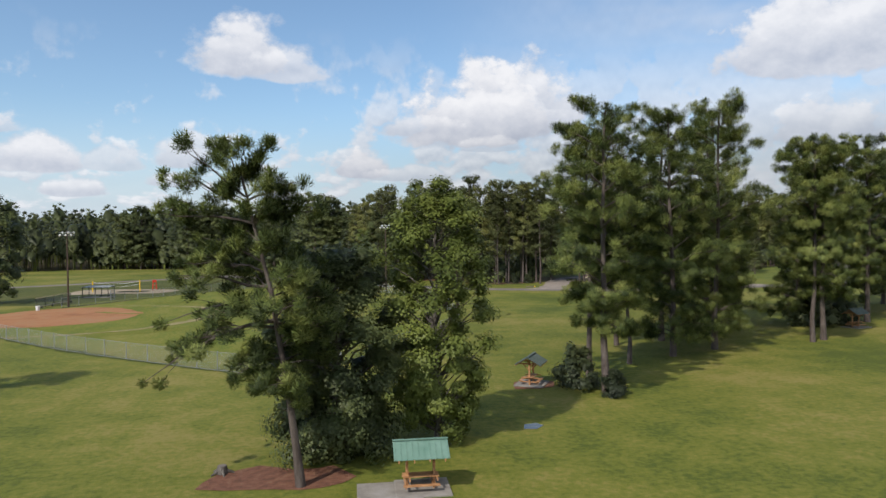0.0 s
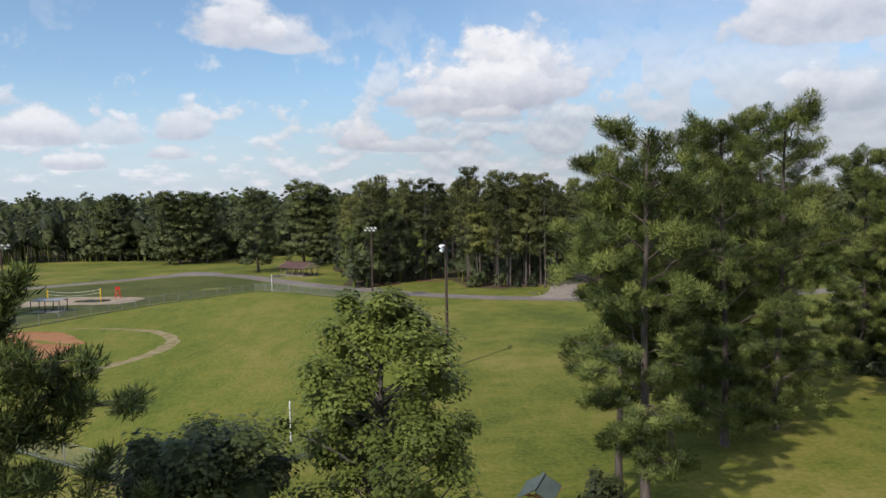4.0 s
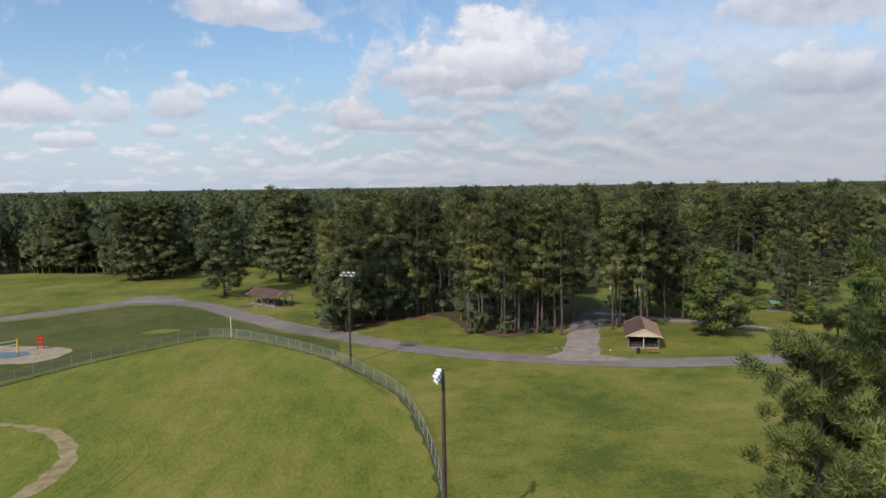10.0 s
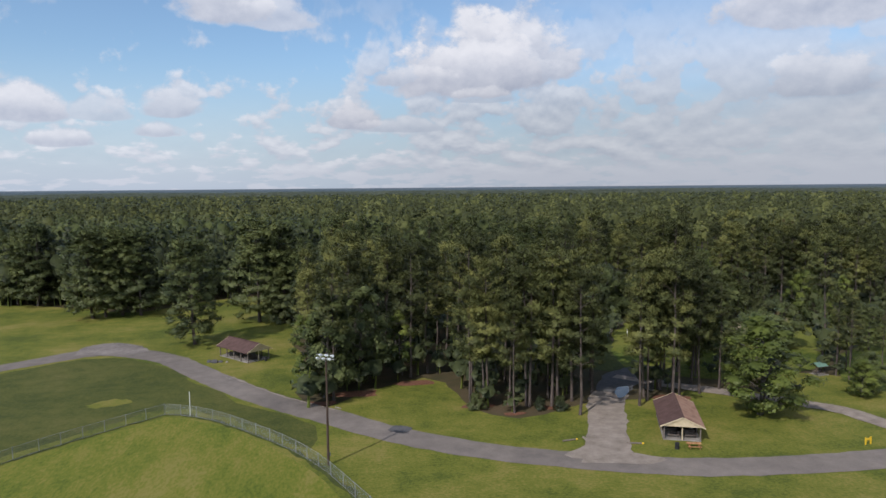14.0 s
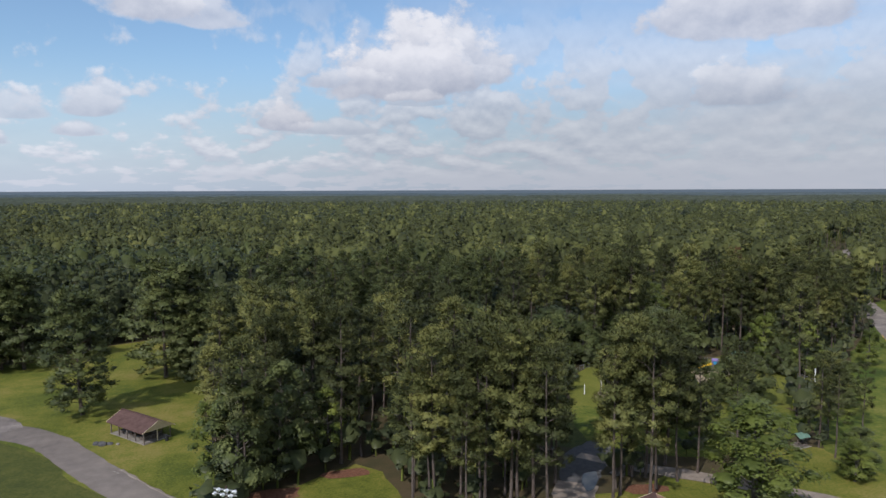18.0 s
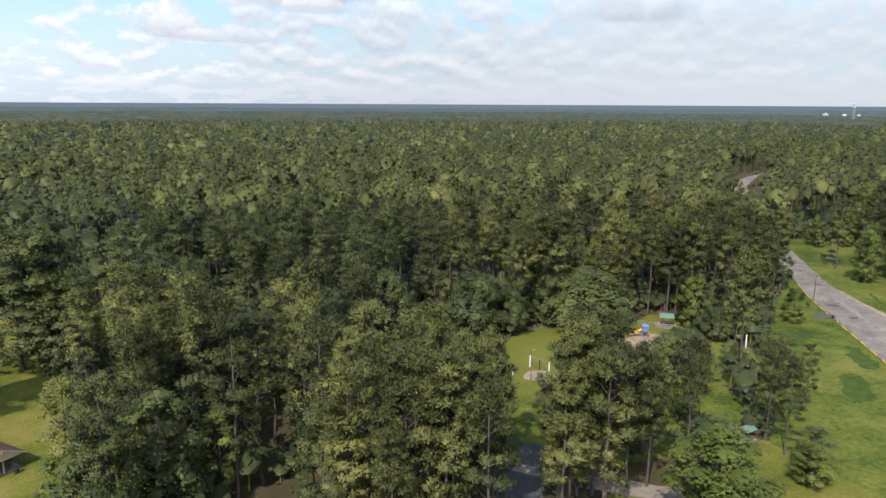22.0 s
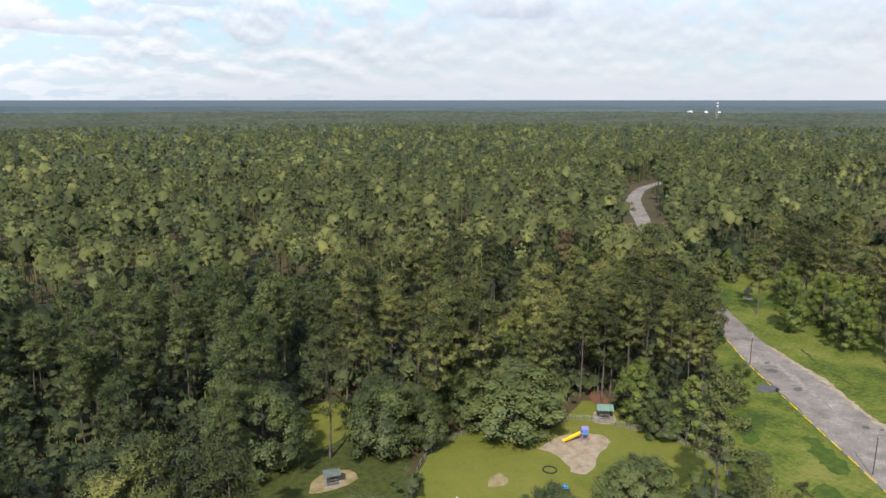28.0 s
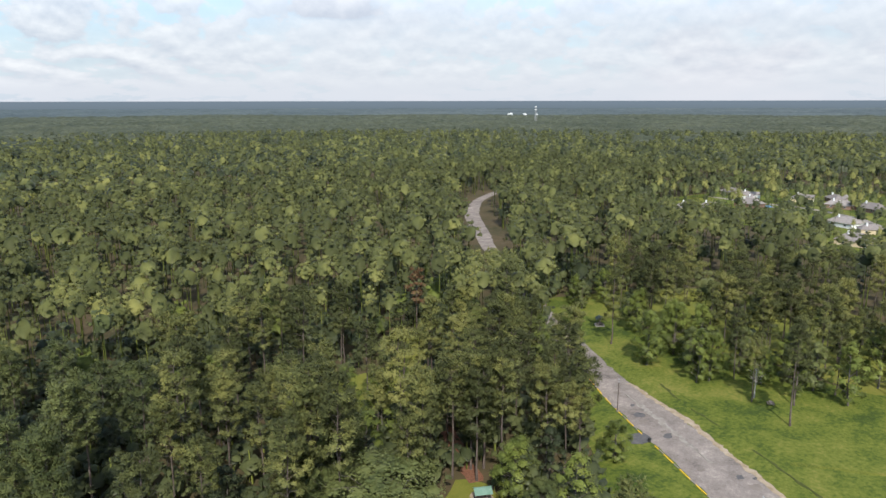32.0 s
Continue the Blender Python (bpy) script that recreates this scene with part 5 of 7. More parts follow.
OUT = [(-31.8, 191.9), (-26, 189.5), (-19.5, 184), (-10.2, 173.4), (-4.5, 164.8), (0.5, 154), (3.6, 146), (5.3, 135), (6.0, 119), (5.2, 104), (4.3, 99.3), (2.2, 93.1), (-0.8, 87.3), (-3.1, 82.8), (-6.5, 77.5), (-12.4, 71.5)]
fence("outfield_fence", OUT, 1.9, 3.0, "curved galvanised chain-link fence round the outfield")
ribbon("fence_strip", [(x, y, 0.9) for x, y in OUT], 0.055, M["rough"], 1.5, 0.25, "dark unmown grass under the curved fence", "grass")
fence("sideline_fence", [(-12.4, 71.5), (-20.6, 67.7), (-24.5, 70.2), (-36, 79), (-45.2, 86.6), (-57.5, 98.5), (-70, 112), (-78, 124)], 1.9, 3.0, "straight galvanised chain-link fence along the ball field's side")
fence("far_fence", [(-31.8, 191.9), (-46.2, 177.1), (-56.3, 163.1), (-62, 153), (-68, 143)], 1.9, 3.0, "chain-link fence along the far side of the ball field")
for pts, lab in (([(-12.4, 71.5), (-20.6, 67.7), (-24.5, 70.2), (-36, 79), (-45.2, 86.6), (-57.5, 98.5), (-70, 112)], "dark unmown grass under the straight fence"), ([(-31.8, 191.9), (-46.2, 177.1), (-56.3, 163.1), (-62, 153), (-68, 143)], "dark unmown grass under the far fence")):
    ribbon("fence_strip", [(x, y, 0.8) for x, y in pts], 0.055, M["rough"], 1.5, 0.25, lab, "grass")
sheet("outfield", [(-31, 190.5), (-20, 183), (-5, 162.5), (4.6, 135), (5.2, 119), (3.6, 99.5), (-1.6, 87.3), (-7.4, 78), (-12.6, 73), (-24.5, 71.3), (-45, 88), (-70, 113), (-76, 128), (-67, 142), (-56, 162), (-46, 176)], 0.03, M["outfield"], 0.15,
      "evenly mown bright outfield grass", "grass", 3)
sheet("infield", [(-50.5, 117), (-48.5, 123), (-50, 131), (-56, 139), (-64, 142), (-72, 138), (-76, 128), (-72, 118), (-66, 112), (-57, 112)], 0.045, M["clay"], 0.5, "orange clay infield with darker wet spots", "clay", 2)
ribbon("running_path", [(-66, 100, 0.9), (-55, 100.5, 1.1), (-44, 104.5, 1.0), (-40.6, 108.6, 1.4), (-37.2, 114.4, 1.8), (-35.2, 120.6, 2.1), (-35.2, 128.2, 2.3), (-39.2, 136, 1.9), (-45.5, 140.6, 1.2), (-52.4, 143, 0.6), (-58, 144.5, 0.5)], 0.05, M["dirt"], 1.2, 0.22,
       "worn pale dirt arc in the outfield grass", "dirt")
for k, (off, w) in enumerate(((3.2, 0.35), (5.0, 0.4), (6.6, 0.3))):
    arc = [(-48 - off * 0.1, 104.5 - off, w), (-38.5 + off * 0.7, 108 - off * 0.5, w), (-33.5 + off, 121, w), (-33.8 + off * 0.9, 130 + off * 0.4, w), (-40 + off * 0.3, 139 + off, w), (-52, 145 + off * 0.8, w)]
    ribbon("tyre_track", arc, 0.048, M["lawn_far"], 1.5, 0.08, "faint wheel track pressed in grass", "track")
ribbon("worn_line", [(-58, 133, 0.8), (-52, 129, 1.0), (-46, 127, 0.8), (-42, 124, 0.5)], 0.048, M["lawn_far"], 1.5, 0.2, "faint worn line in the grass", "track")
sheet("sand_court", [(-80, 176), (-69, 177), (-61, 175.6), (-57.2, 177.6), (-55.8, 185.6), (-63, 189.6), (-75, 192), (-82, 190)], 0.05, M["sandy"], 0.25, "pale sand volleyball court with damp patches", "sand", 2)
sheet("court_puddle", [(-71, 182), (-66, 180.5), (-62.5, 182), (-64, 185), (-69, 185.5)], 0.06, M["puddle"], 0.3, "still rain puddle in the sand court", "puddle", 1.5)


def light_pole(x, y, height, turn, label, lamps=6):
    ob = holder("light_pole", pose(x, y, 0.02, 0, 0, turn), label, "light pole", "ball field light poles")
    g = Grow(2)
    hs = np.linspace(0, height, 6)
    g.tube(np.c_[np.array([0, 0.02, 0.0, -0.03, 0.01, 0]), np.zeros(6), hs], np.linspace(0.20, 0.12, 6), 10)
    part("pole", mesh_of("pole", *g.wood(), M["pole_wood"], smooth=True), None, ob, "dark weathered wooden pole")
    for drop in (0.35, 0.85):
        part("crossarm", box(2.8, 0.12, 0.12, pose(0, 0.16, height - drop)), M["steel"], ob)
    part("brace", tube_bm((-0.9, 0.16, height - 0.4), (0, 0.1, height - 1.3), 0.03, sides=5), M["steel"], ob)
    part("brace", tube_bm((0.9, 0.16, height - 0.4), (0, 0.1, height - 1.3), 0.03, sides=5), M["steel"], ob)
    lamp_me = None
    for k in range(lamps):
        px = -1.2 + 2.4 * k / (lamps - 1)
        bm = bmesh.new()
        bmesh.ops.create_cone(bm, cap_ends=True, segments=10, radius1=0.09, radius2=0.23, depth=0.42, matrix=pose(0, 0, 0, 115, 0, 0))
        lamp = part("floodlight", bm, M["lamp_glass"], ob, "grey bell-shaped floodlight", pose(px, 0.45, height - 0.3 - 0.5 * (k % 2), 0, 0, (k - lamps / 2) * 5))
        bm = bmesh.new()
        bmesh.ops.create_cone(bm, cap_ends=True, segments=10, radius1=0.21, radius2=0.21, depth=0.03, matrix=pose(0, 0, 0.22))
        part("lens", bm, M["lamp_glass"], lamp, at=pose(0, 0, 0, 115, 0, 0))
    part("meter_box", box(0.35, 0.2, 0.5, pose(0, -0.26, 1.5)), M["steel"], ob)
    part("conduit", tube_bm((0.06, -0.2, 0), (0.06, -0.16, height - 0.6), 0.025, sides=5), M["steel"], ob)
    return ob


light_pole(-3.1, 165.0, 16.2, 150, "tall wooden ball-field light pole with a row of floodlights")
light_pole(4.6, 100.8, 15.6, 75, "tall wooden ball-field light pole beside the curved fence")
light_pole(-67.2, 144.3, 15.2, 200, "tall wooden light pole behind the dugout")


def post_thing(name, x, y, h, r, mat, label, category, z=0.02):
    ob = holder(name, Matrix.Translation((x, y, z)), label, category)
    part("shaft", tube_bm((0, 0, 0), (0, 0, h), r, r * 0.92, 10), mat, ob)
    part("cap", tube_bm((0, 0, h), (0, 0, h + 0.05), r * 1.1, r * 0.6, 10), mat, ob)
    part("base", tube_bm((0, 0, -0.01), (0, 0, 0.06), r * 2.4, r * 2.0, 10), M["concrete"], ob)
    return ob


post_thing("foul_pole", -27.3, 190.6, 4.2, 0.07, M["white"], "white foul pole at the far corner of the fence", "pole")
post_thing("foul_pole", -12.3, 76.5, 3.6, 0.07, M["white"], "white foul pole beside the fence", "pole")


def dugout(x, y, turn, length, label):
    ob = holder("dugout", pose(x, y, 0.02, 0, 0, turn), label, "dugout")
    for i in range(3):
        for j in range(2):
            part("post", box(0.12, 0.12, 2.3, pose(-length / 2 + 0.1 + i * (length - 0.2) / 2, -1.3 + 2.6 * j, 1.15)), M["black"], ob)
    for j in range(2):
        part("beam", box(length, 0.1, 0.18, pose(0, -1.3 + 2.6 * j, 2.36)), M["black"], ob)
    n = int(length / 0.6)
    for k in range(n):
        part("roof_sheet", box(length / n - 0.02, 3.2, 0.04, pose(-length / 2 + (k + 0.5) * length / n, 0, 2.5, 4, 0, 0)), M["steel"], ob, "pale corrugated metal sheet")
    part("bench_seat", box(length - 1, 0.35, 0.06, pose(0, 0.8, 0.48)), M["wood_grey"], ob)
    for s in (-1, 0, 1):
        part("bench_leg", box(0.08, 0.3, 0.45, pose(s * (length / 2 - 0.8), 0.8, 0.225)), M["black"], ob)
    part("slab", box(length + 0.4, 3.4, 0.06, pose(0, 0, 0.02)), M["concrete"], ob)
    return ob


dugout(-69.6, 167.6, -12, 6.4, "open black-framed dugout with a flat pale roof")
ob = holder("players_bench", pose(-71.8, 149, 0.02, 0, 0, 86), "long black-framed fenced players' bench", "bench")
for k in range(5):
    part("post", box(0.08, 0.08, 2.0, pose(-7 + 3.5 * k, 0, 1.0)), M["black"], ob)
part("top_beam", box(14.2, 0.1, 0.12, pose(0, 0, 2.05)), M["cream"], ob, "pale top beam")
part("mesh_panel", box(14, 0.02, 1.9, pose(0, 0.06, 1.0)), M["chain"], ob)
part("bench_seat", box(13, 0.35, 0.06, pose(0, -0.6, 0.45)), M["wood_grey"], ob)
for k in range(4):
    part("bench_leg", box(0.08, 0.3, 0.42, pose(-6 + 4 * k, -0.6, 0.22)), M["black"], ob)
ob = holder("gate", pose(-63.5, 158.5, 0.02, 0, 0, 60), "small open chain-link gate beside the dugout", "gate")
for s in (-0.6, 0.6):
    part("upright", tube_bm((s, 0, 0), (s, 0, 2.3), 0.04), M["steel"], ob)
for h in (0.15, 1.2, 2.25):
    part("rail", tube_bm((-0.6, 0, h), (0.6, 0, h), 0.03), M["steel"], ob)
part("mesh", box(1.16, 0.01, 2.1, pose(0, 0, 1.2)), M["chain"], ob)
ob = holder("bucket", pose(-70.5, 138.5, 0.05), "white plastic bucket beside the infield", "bucket")
part("body", tube_bm((0, 0, 0), (0, 0, 0.8), 0.3, 0.36, 12), M["white"], ob)
part("rim", tube_bm((0, 0, 0.78), (0, 0, 0.84), 0.39, 0.39, 12), M["white"], ob)

ob = holder("volleyball_net", Matrix.Translation((0, 0, 0.05)), "volleyball net sagging between yellow posts", "net")
NA, NB = Vector((-76.5, 183.5, 0)), Vector((-65.4, 184.6, 0))
for q in (NA, NB):
    p = part("net_post", tube_bm(q, q + Vector((0, 0, 2.75)), 0.13, sides=10), M["yellow"], ob, "padded yellow post")
for h in (2.5, 1.75):
    pts = [NA.lerp(NB, u) + Vector((0, 0, h - 0.55 * math.sin(math.pi * u))) for u in np.linspace(0, 1, 9)]
    g = Grow(4)
    g.tube([tuple(v) for v in pts], [0.03] * 9, 4)
    part("net_rope", mesh_of("net_rope", *g.wood(), M["white"]), None, ob)
ob = holder("referee_stand", pose(-62.6, 187.6, 0.05, 0, 0, 20), "red referee's stand beside the sand court", "stand")
for sx in (-0.45, 0.45):
    for sy in (-0.4, 0.4):
        part("leg", tube_bm((sx * 1.25, sy * 1.3, 0), (sx * 0.8, sy * 0.8, 2.0), 0.07), M["red"], ob)
part("platform", box(1.1, 0.95, 0.12, pose(0, 0, 1.25)), M["red"], ob)
part("seat", box(0.95, 0.8, 0.1, pose(0, 0, 2.0)), M["red"], ob)
part("backrest", box(0.95, 0.1, 0.55, pose(0, 0.36, 2.3)), M["red"], ob)
for k in range(3):
    part("rung", box(0.9, 0.07, 0.07, pose(0, -0.5, 0.35 + 0.32 * k)), M["red"], ob)


# ---- shelters ----
def slab_prism(corners, thick):
    """A thick plate over four corners."""
    bm = bmesh.new()
    a = [bm.verts.new(c) for c in corners]
    b = [bm.verts.new((c[0], c[1], c[2] - thick)) for c in corners]
    bm.faces.new(a)
    bm.faces.new(b[::-1])
    for i in range(4):
        bm.faces.new((a[i], b[i], b[(i + 1) % 4], a[(i + 1) % 4]))
    bmesh.ops.recalc_face_normals(bm, faces=bm.faces[:])
    return bm


def covered_table(x, y, turn, roof, label, w=2.9, scale=1.0, wood="wood", slab=True):
    """A picnic table with benches under a small gabled roof on two posts; the ridge runs along x."""
    ob = holder("picnic_shelter", pose(x, y, 0.02, 0, 0, turn), label, "picnic shelter", "small picnic shelters")
    ob.scale = (scale,) * 3
    if slab:
        part("slab", box(2.9, 2.6, 0.12, pose(0.1, 0, 0.04), bevel=0.02), M["concrete"], ob)
    for s in (-0.72, 0.72):
        part("post", box(0.14, 0.14, 2.3, pose(s, 0, 1.2)), M[wood], ob)
        part("rafter_tie", box(0.10, 1.7, 0.14, pose(s, 0, 1.95)), M[wood], ob)
        for q in (-1, 1):
            part("knee_brace", tube_bm((s, 0, 1.35), (s, q * 0.6, 1.92), 0.045, sides=4), M[wood], ob)
            part("table_bearer", box(0.07, 0.75, 0.09, pose(s + 0.11, q * 0.38, 0.68 if q > 0 else 0.70)), M[wood], ob)
        part("bench_bearer", box(0.07, 1.75, 0.1, pose(s - 0.11, 0, 0.38)), M[wood], ob)
    for k in range(4):
        part("table_plank", box(1.9, 0.175, 0.045, pose(0, -0.28 + 0.187 * k, 0.77)), M[wood], ob)
    for q in (-0.78, 0.78):
        for k in (0, 1):
            part("bench_plank", box(1.9, 0.135, 0.045, pose(0, q - 0.07 + 0.145 * k, 0.46)), M[wood], ob)
    for q in (-1, 1):
        plate = slab_prism([(-w / 2, 0, 2.62), (w / 2, 0, 2.62), (w / 2, q * 1.15, 1.95), (-w / 2, q * 1.15, 1.95)], 0.035)
        rf = part("roof_slope", plate, roof, ob, "ribbed metal roof slope")
        for k in range(10):
            rx = -w / 2 + 0.08 + k * (w - 0.16) / 9
            part("roof_rib", slab_prism([(rx - 0.02, 0, 2.655), (rx + 0.02, 0, 2.655), (rx + 0.02, q * 1.15, 1.985), (rx - 0.02, q * 1.15, 1.985)], 0.04), roof, rf)
        for k in range(4):
            rx = -w / 2 + 0.25 + k * (w - 0.5) / 3
            part("rafter", slab_prism([(rx - 0.03, 0, 2.58), (rx + 0.03, 0, 2.58), (rx + 0.03, q * 1.2, 1.88), (rx - 0.03, q * 1.2, 1.88)], 0.1), M[wood], ob)
    part("ridge_cap", box(w + 0.04, 0.22, 0.04, pose(0, 0, 2.66)), roof, ob)
    return ob


covered_table(-7.35, 34.5, 0, M["roof_green"], "picnic table of red-brown boards under a green metal roof")
tagged(part("concrete_pad", box(3.4, 3.2, 0.10, pose(-9.0, 34.0, 0.045), bevel=0.02), M["concrete"]), "grey concrete pad beside the picnic shelter", "pad", "", "structure")
covered_table(4.9, 58.4, 62, M["roof_grey"], "wooden picnic table under a grey-green gabled roof")
covered_table(57.9, 85.6, 20, M["roof_grey"], "wooden picnic table under a roof beside pines")
covered_table(123.7, 252.3, -35, M["roof_green"], "picnic table under a green roof on a bare dirt patch", wood="wood_grey", scale=1.25)
covered_table(61.4, 258.2, -15, M["roof_grey"], "picnic table under a grey-green roof at the woods' edge", wood="wood_grey", scale=1.1)
covered_table(57.6, 193.2, 30, M["roof_grey"], "picnic table under a grey roof among pine trunks", wood="wood_grey")
covered_table(95.6, 196.4, 10, M["roof_green"], "picnic shelter with a green roof at the lawn's edge", wood="wood_grey", scale=0.95)
covered_table(235.6, 297.0, 40, M["roof_grey"], "weathered picnic shelter on roadside grass", wood="wood_grey", scale=1.25)
covered_table(257.0, 253.0, -20, M["roof_grey"], "picnic shelter with a grey roof under pines", wood="wood_grey", scale=1.3)
covered_table(252.0, 268.0, 15, M["roof_grey"], "picnic shelter with a grey roof under pines", wood="wood_grey", scale=1.3)
sheet("mulch_bed", [(-19.4, 36.2), (-18.6, 38.9), (-16.5, 39.6), (-14.4, 38.6), (-12, 38.8), (-10.6, 37), (-12.6, 35.4), (-15, 35.6)], 0.045, M["mulch"], 0.3, "red-brown pine straw bed under the leaning pine", "mulch", 1.2)
sheet("mulch_round_shelter", [(3.2, 57.0), (3.4, 59.6), (5.6, 60.2), (7.0, 59.0), (6.6, 57.0), (5, 56.4)], 0.04, M["mulch"], 0.2, "worn dirt round the small shelter", "dirt", 1.2)
sheet("rain_puddle", [(0.8, 44.5), (1.0, 45.6), (1.9, 45.9), (2.3, 45.2), (1.7, 44.4)], 0.045, M["puddle"], 0.1, "small puddle in shaded grass", "puddle", 0.6)
ob = holder("tree_stump", pose(-18.3, 38.7, 0.03), "low cut tree stump in pine straw", "stump")
part("stump", tube_bm((0, 0, 0), (0, 0, 0.45), 0.36, 0.26, 12), M["bark"], ob)
part("cut_face", tube_bm((0, 0, 0.45), (0, 0, 0.462), 0.25, 0.24, 12), M["wood_grey"], ob)
for k in range(5):
    a = k * 1.26
    part("root", tube_bm((math.cos(a) * 0.2, math.sin(a) * 0.2, 0.2), (math.cos(a) * 0.7, math.sin(a) * 0.7, 0.0), 0.12, 0.04, 6), M["bark"], ob)


def picnic_table(x, y, turn, label, mat="wood_grey", z=0.02):
    ob = holder("picnic_table", pose(x, y, z, 0, 0, turn), label, "picnic table", "loose picnic tables")
    for k in range(4):
        part("table_plank", box(2.0, 0.18, 0.045, pose(0, -0.29 + 0.193 * k, 0.75)), M[mat], ob)
    for q in (-0.75, 0.75):
        for k in (0, 1):
            part("bench_plank", box(2.0, 0.14, 0.045, pose(0, q - 0.075 + 0.15 * k, 0.45)), M[mat], ob)
    for s in (-0.7, 0.7):
        part("bearer", box(0.06, 1.7, 0.09, pose(s, 0, 0.38)), M[mat], ob)
        for q in (-1, 1):
            part("leg", tube_bm((s + 0.06, q * 0.62, 0), (s + 0.06, q * 0.22, 0.73), 0.05, sides=4), M[mat], ob)
    return ob


def gabled(name, x, y, turn, w, d, eave, ridge, roof, label, category, over=0.5, posts_per_side=4):
    """An open-sided picnic building: slab, posts, beams and a gabled roof whose ridge runs along y."""
    ob = holder(name, pose(x, y, 0.02, 0, 0, turn), label, category)
    part("floor_slab", box(w, d, 0.16, pose(0, 0, 0.06), bevel=0.03), M["concrete"], ob)
    for s in (-1, 1):
        for k in range(posts_per_side):
            py = -d / 2 + 0.15 + k * (d - 0.3) / (posts_per_side - 1)
            part("post", box(0.18, 0.18, eave - 0.1, pose(s * (w / 2 - 0.15), py, (eave - 0.1) / 2 + 0.1)), M["wood_grey"], ob)
        part("eave_beam", box(0.16, d + 0.2, 0.22, pose(s * (w / 2 - 0.15), 0, eave)), M["wood_grey"], ob)
        slope = slab_prism([(0, -d / 2 - over, ridge), (0, d / 2 + over, ridge), (s * (w / 2 + over), d / 2 + over, eave - 0.1), (s * (w / 2 + over), -d / 2 - over, eave - 0.1)], 0.10)
        sl = part("roof_slope", slope, roof[0 if s < 0 else 1], ob)
        rows = 7
        for k in range(rows):
            u0, u1 = k / rows, (k + 1) / rows
            z0, z1 = ridge + (eave - 0.1 - ridge) * u0, ridge + (eave - 0.1 - ridge) * u1
            part("shingle_course", slab_prism([(s * (w / 2 + over) * u0, -d / 2 - over - 0.02, z0 + 0.020), (s * (w / 2 + over) * u0, d / 2 + over + 0.02, z0 + 0.020),
                                               (s * (w / 2 + over) * u1, d / 2 + over + 0.02, z1 + 0.050), (s * (w / 2 + over) * u1, -d / 2 - over - 0.02, z1 + 0.050)], 0.03), roof[0 if s < 0 else 1], sl)
    part("ridge_cap", box(0.4, d + 2 * over + 0.1, 0.06, pose(0, 0, ridge + 0.05)), roof[0], ob)
    for e in (-1, 1):
        bm = bmesh.new()
        tri = [(-w / 2 - over + 0.25, eave - 0.08), (w / 2 + over - 0.25, eave - 0.08), (0, ridge - 0.14)]
        f = [bm.verts.new((px, e * (d / 2 + over - 0.12), pz)) for px, pz in tri]
        b = [bm.verts.new((px, e * (d / 2 + over - 0.20), pz)) for px, pz in tri]
        bm.faces.new(f)
        bm.faces.new(b[::-1])
        for i in range(3):
            bm.faces.new((f[i], b[i], b[(i + 1) % 3], f[(i + 1) % 3]))
        bmesh.ops.recalc_face_normals(bm, faces=bm.faces[:])
        part("gable_panel", bm, M["cream"], ob, "cream-painted gable boards")
        part("tie_beam", box(w, 0.14, 0.2, pose(0, e * (d / 2 - 0.1), eave + 0.02)), M["wood_grey"], ob)
        part("king_post", box(0.16, 0.16, eave, pose(0, e * (d / 2 - 0.1), eave / 2 + 0.1)), M["cream"], ob)
        for s in (-1, 1):
            part("barge_board", slab_prism([(0, e * (d / 2 + over + 0.02) - 0.03, ridge + 0.07), (0, e * (d / 2 + over + 0.02) + 0.03, ridge + 0.07),
                                            (s * (w / 2 + over), e * (d / 2 + over + 0.02) + 0.03, eave - 0.03), (s * (w / 2 + over), e * (d / 2 + over + 0.02) - 0.03, eave - 0.03)], 0.2), M["cream"], ob)
    return ob

cabin = gabled("picnic_cabin", 52.3, 171.4, -20, 5.6, 12.0, 2.4, 3.8, (M["roof_brown"], M["roof_tan"]), "open picnic cabin with a rusty tan gabled roof", "picnic cabin")
for s in (-1, 1):
    part("side_rail", box(0.08, 11.4, 0.14, pose(s * 2.65, 0, 0.95)), M["wood_grey"], cabin)
part("back_wall", box(5.4, 0.15, 2.2, pose(0, 5.8, 1.2)), M["brick"], cabin, "dark brick back wall")
part("side_wall", box(0.14, 7.6, 2.1, pose(-2.72, 1.9, 1.15)), M["wood_grey"], cabin)
part("side_wall", box(0.14, 7.6, 2.1, pose(2.72, 1.9, 1.15)), M["wood_grey"], cabin)
cx, cy = 52.3, 171.4
for u, v in ((-1.2, -4.4), (1.3, -4.2), (-1.2, -1.6), (1.3, -1.6)):
    a = radians(-20)
    picnic_table(cx + u * math.cos(a) - v * math.sin(a), cy + u * math.sin(a) + v * math.cos(a), -20, "grey picnic table standing inside the cabin", z=0.16)
picnic_table(50.6, 162.8, -15, "brown picnic table on grass before the cabin", "wood")
pav = gabled("pavilion", -24.0, 232.0, 41.7, 5.8, 11.4, 2.5, 4.1, (M["roof_brown"], M["roof_brown"]), "open pavilion with a brown shingled gable roof", "pavilion", posts_per_side=5)
for v in (-3.6, 0, 3.6):
    a = radians(41.7)
    for u in (-1.2, 1.2):
        picnic_table(-24.0 + u * math.cos(a) - v * math.sin(a), 232.0 + u * math.sin(a) + v * math.cos(a), 41.7, "weathered picnic table under the pavilion roof", z=0.16)


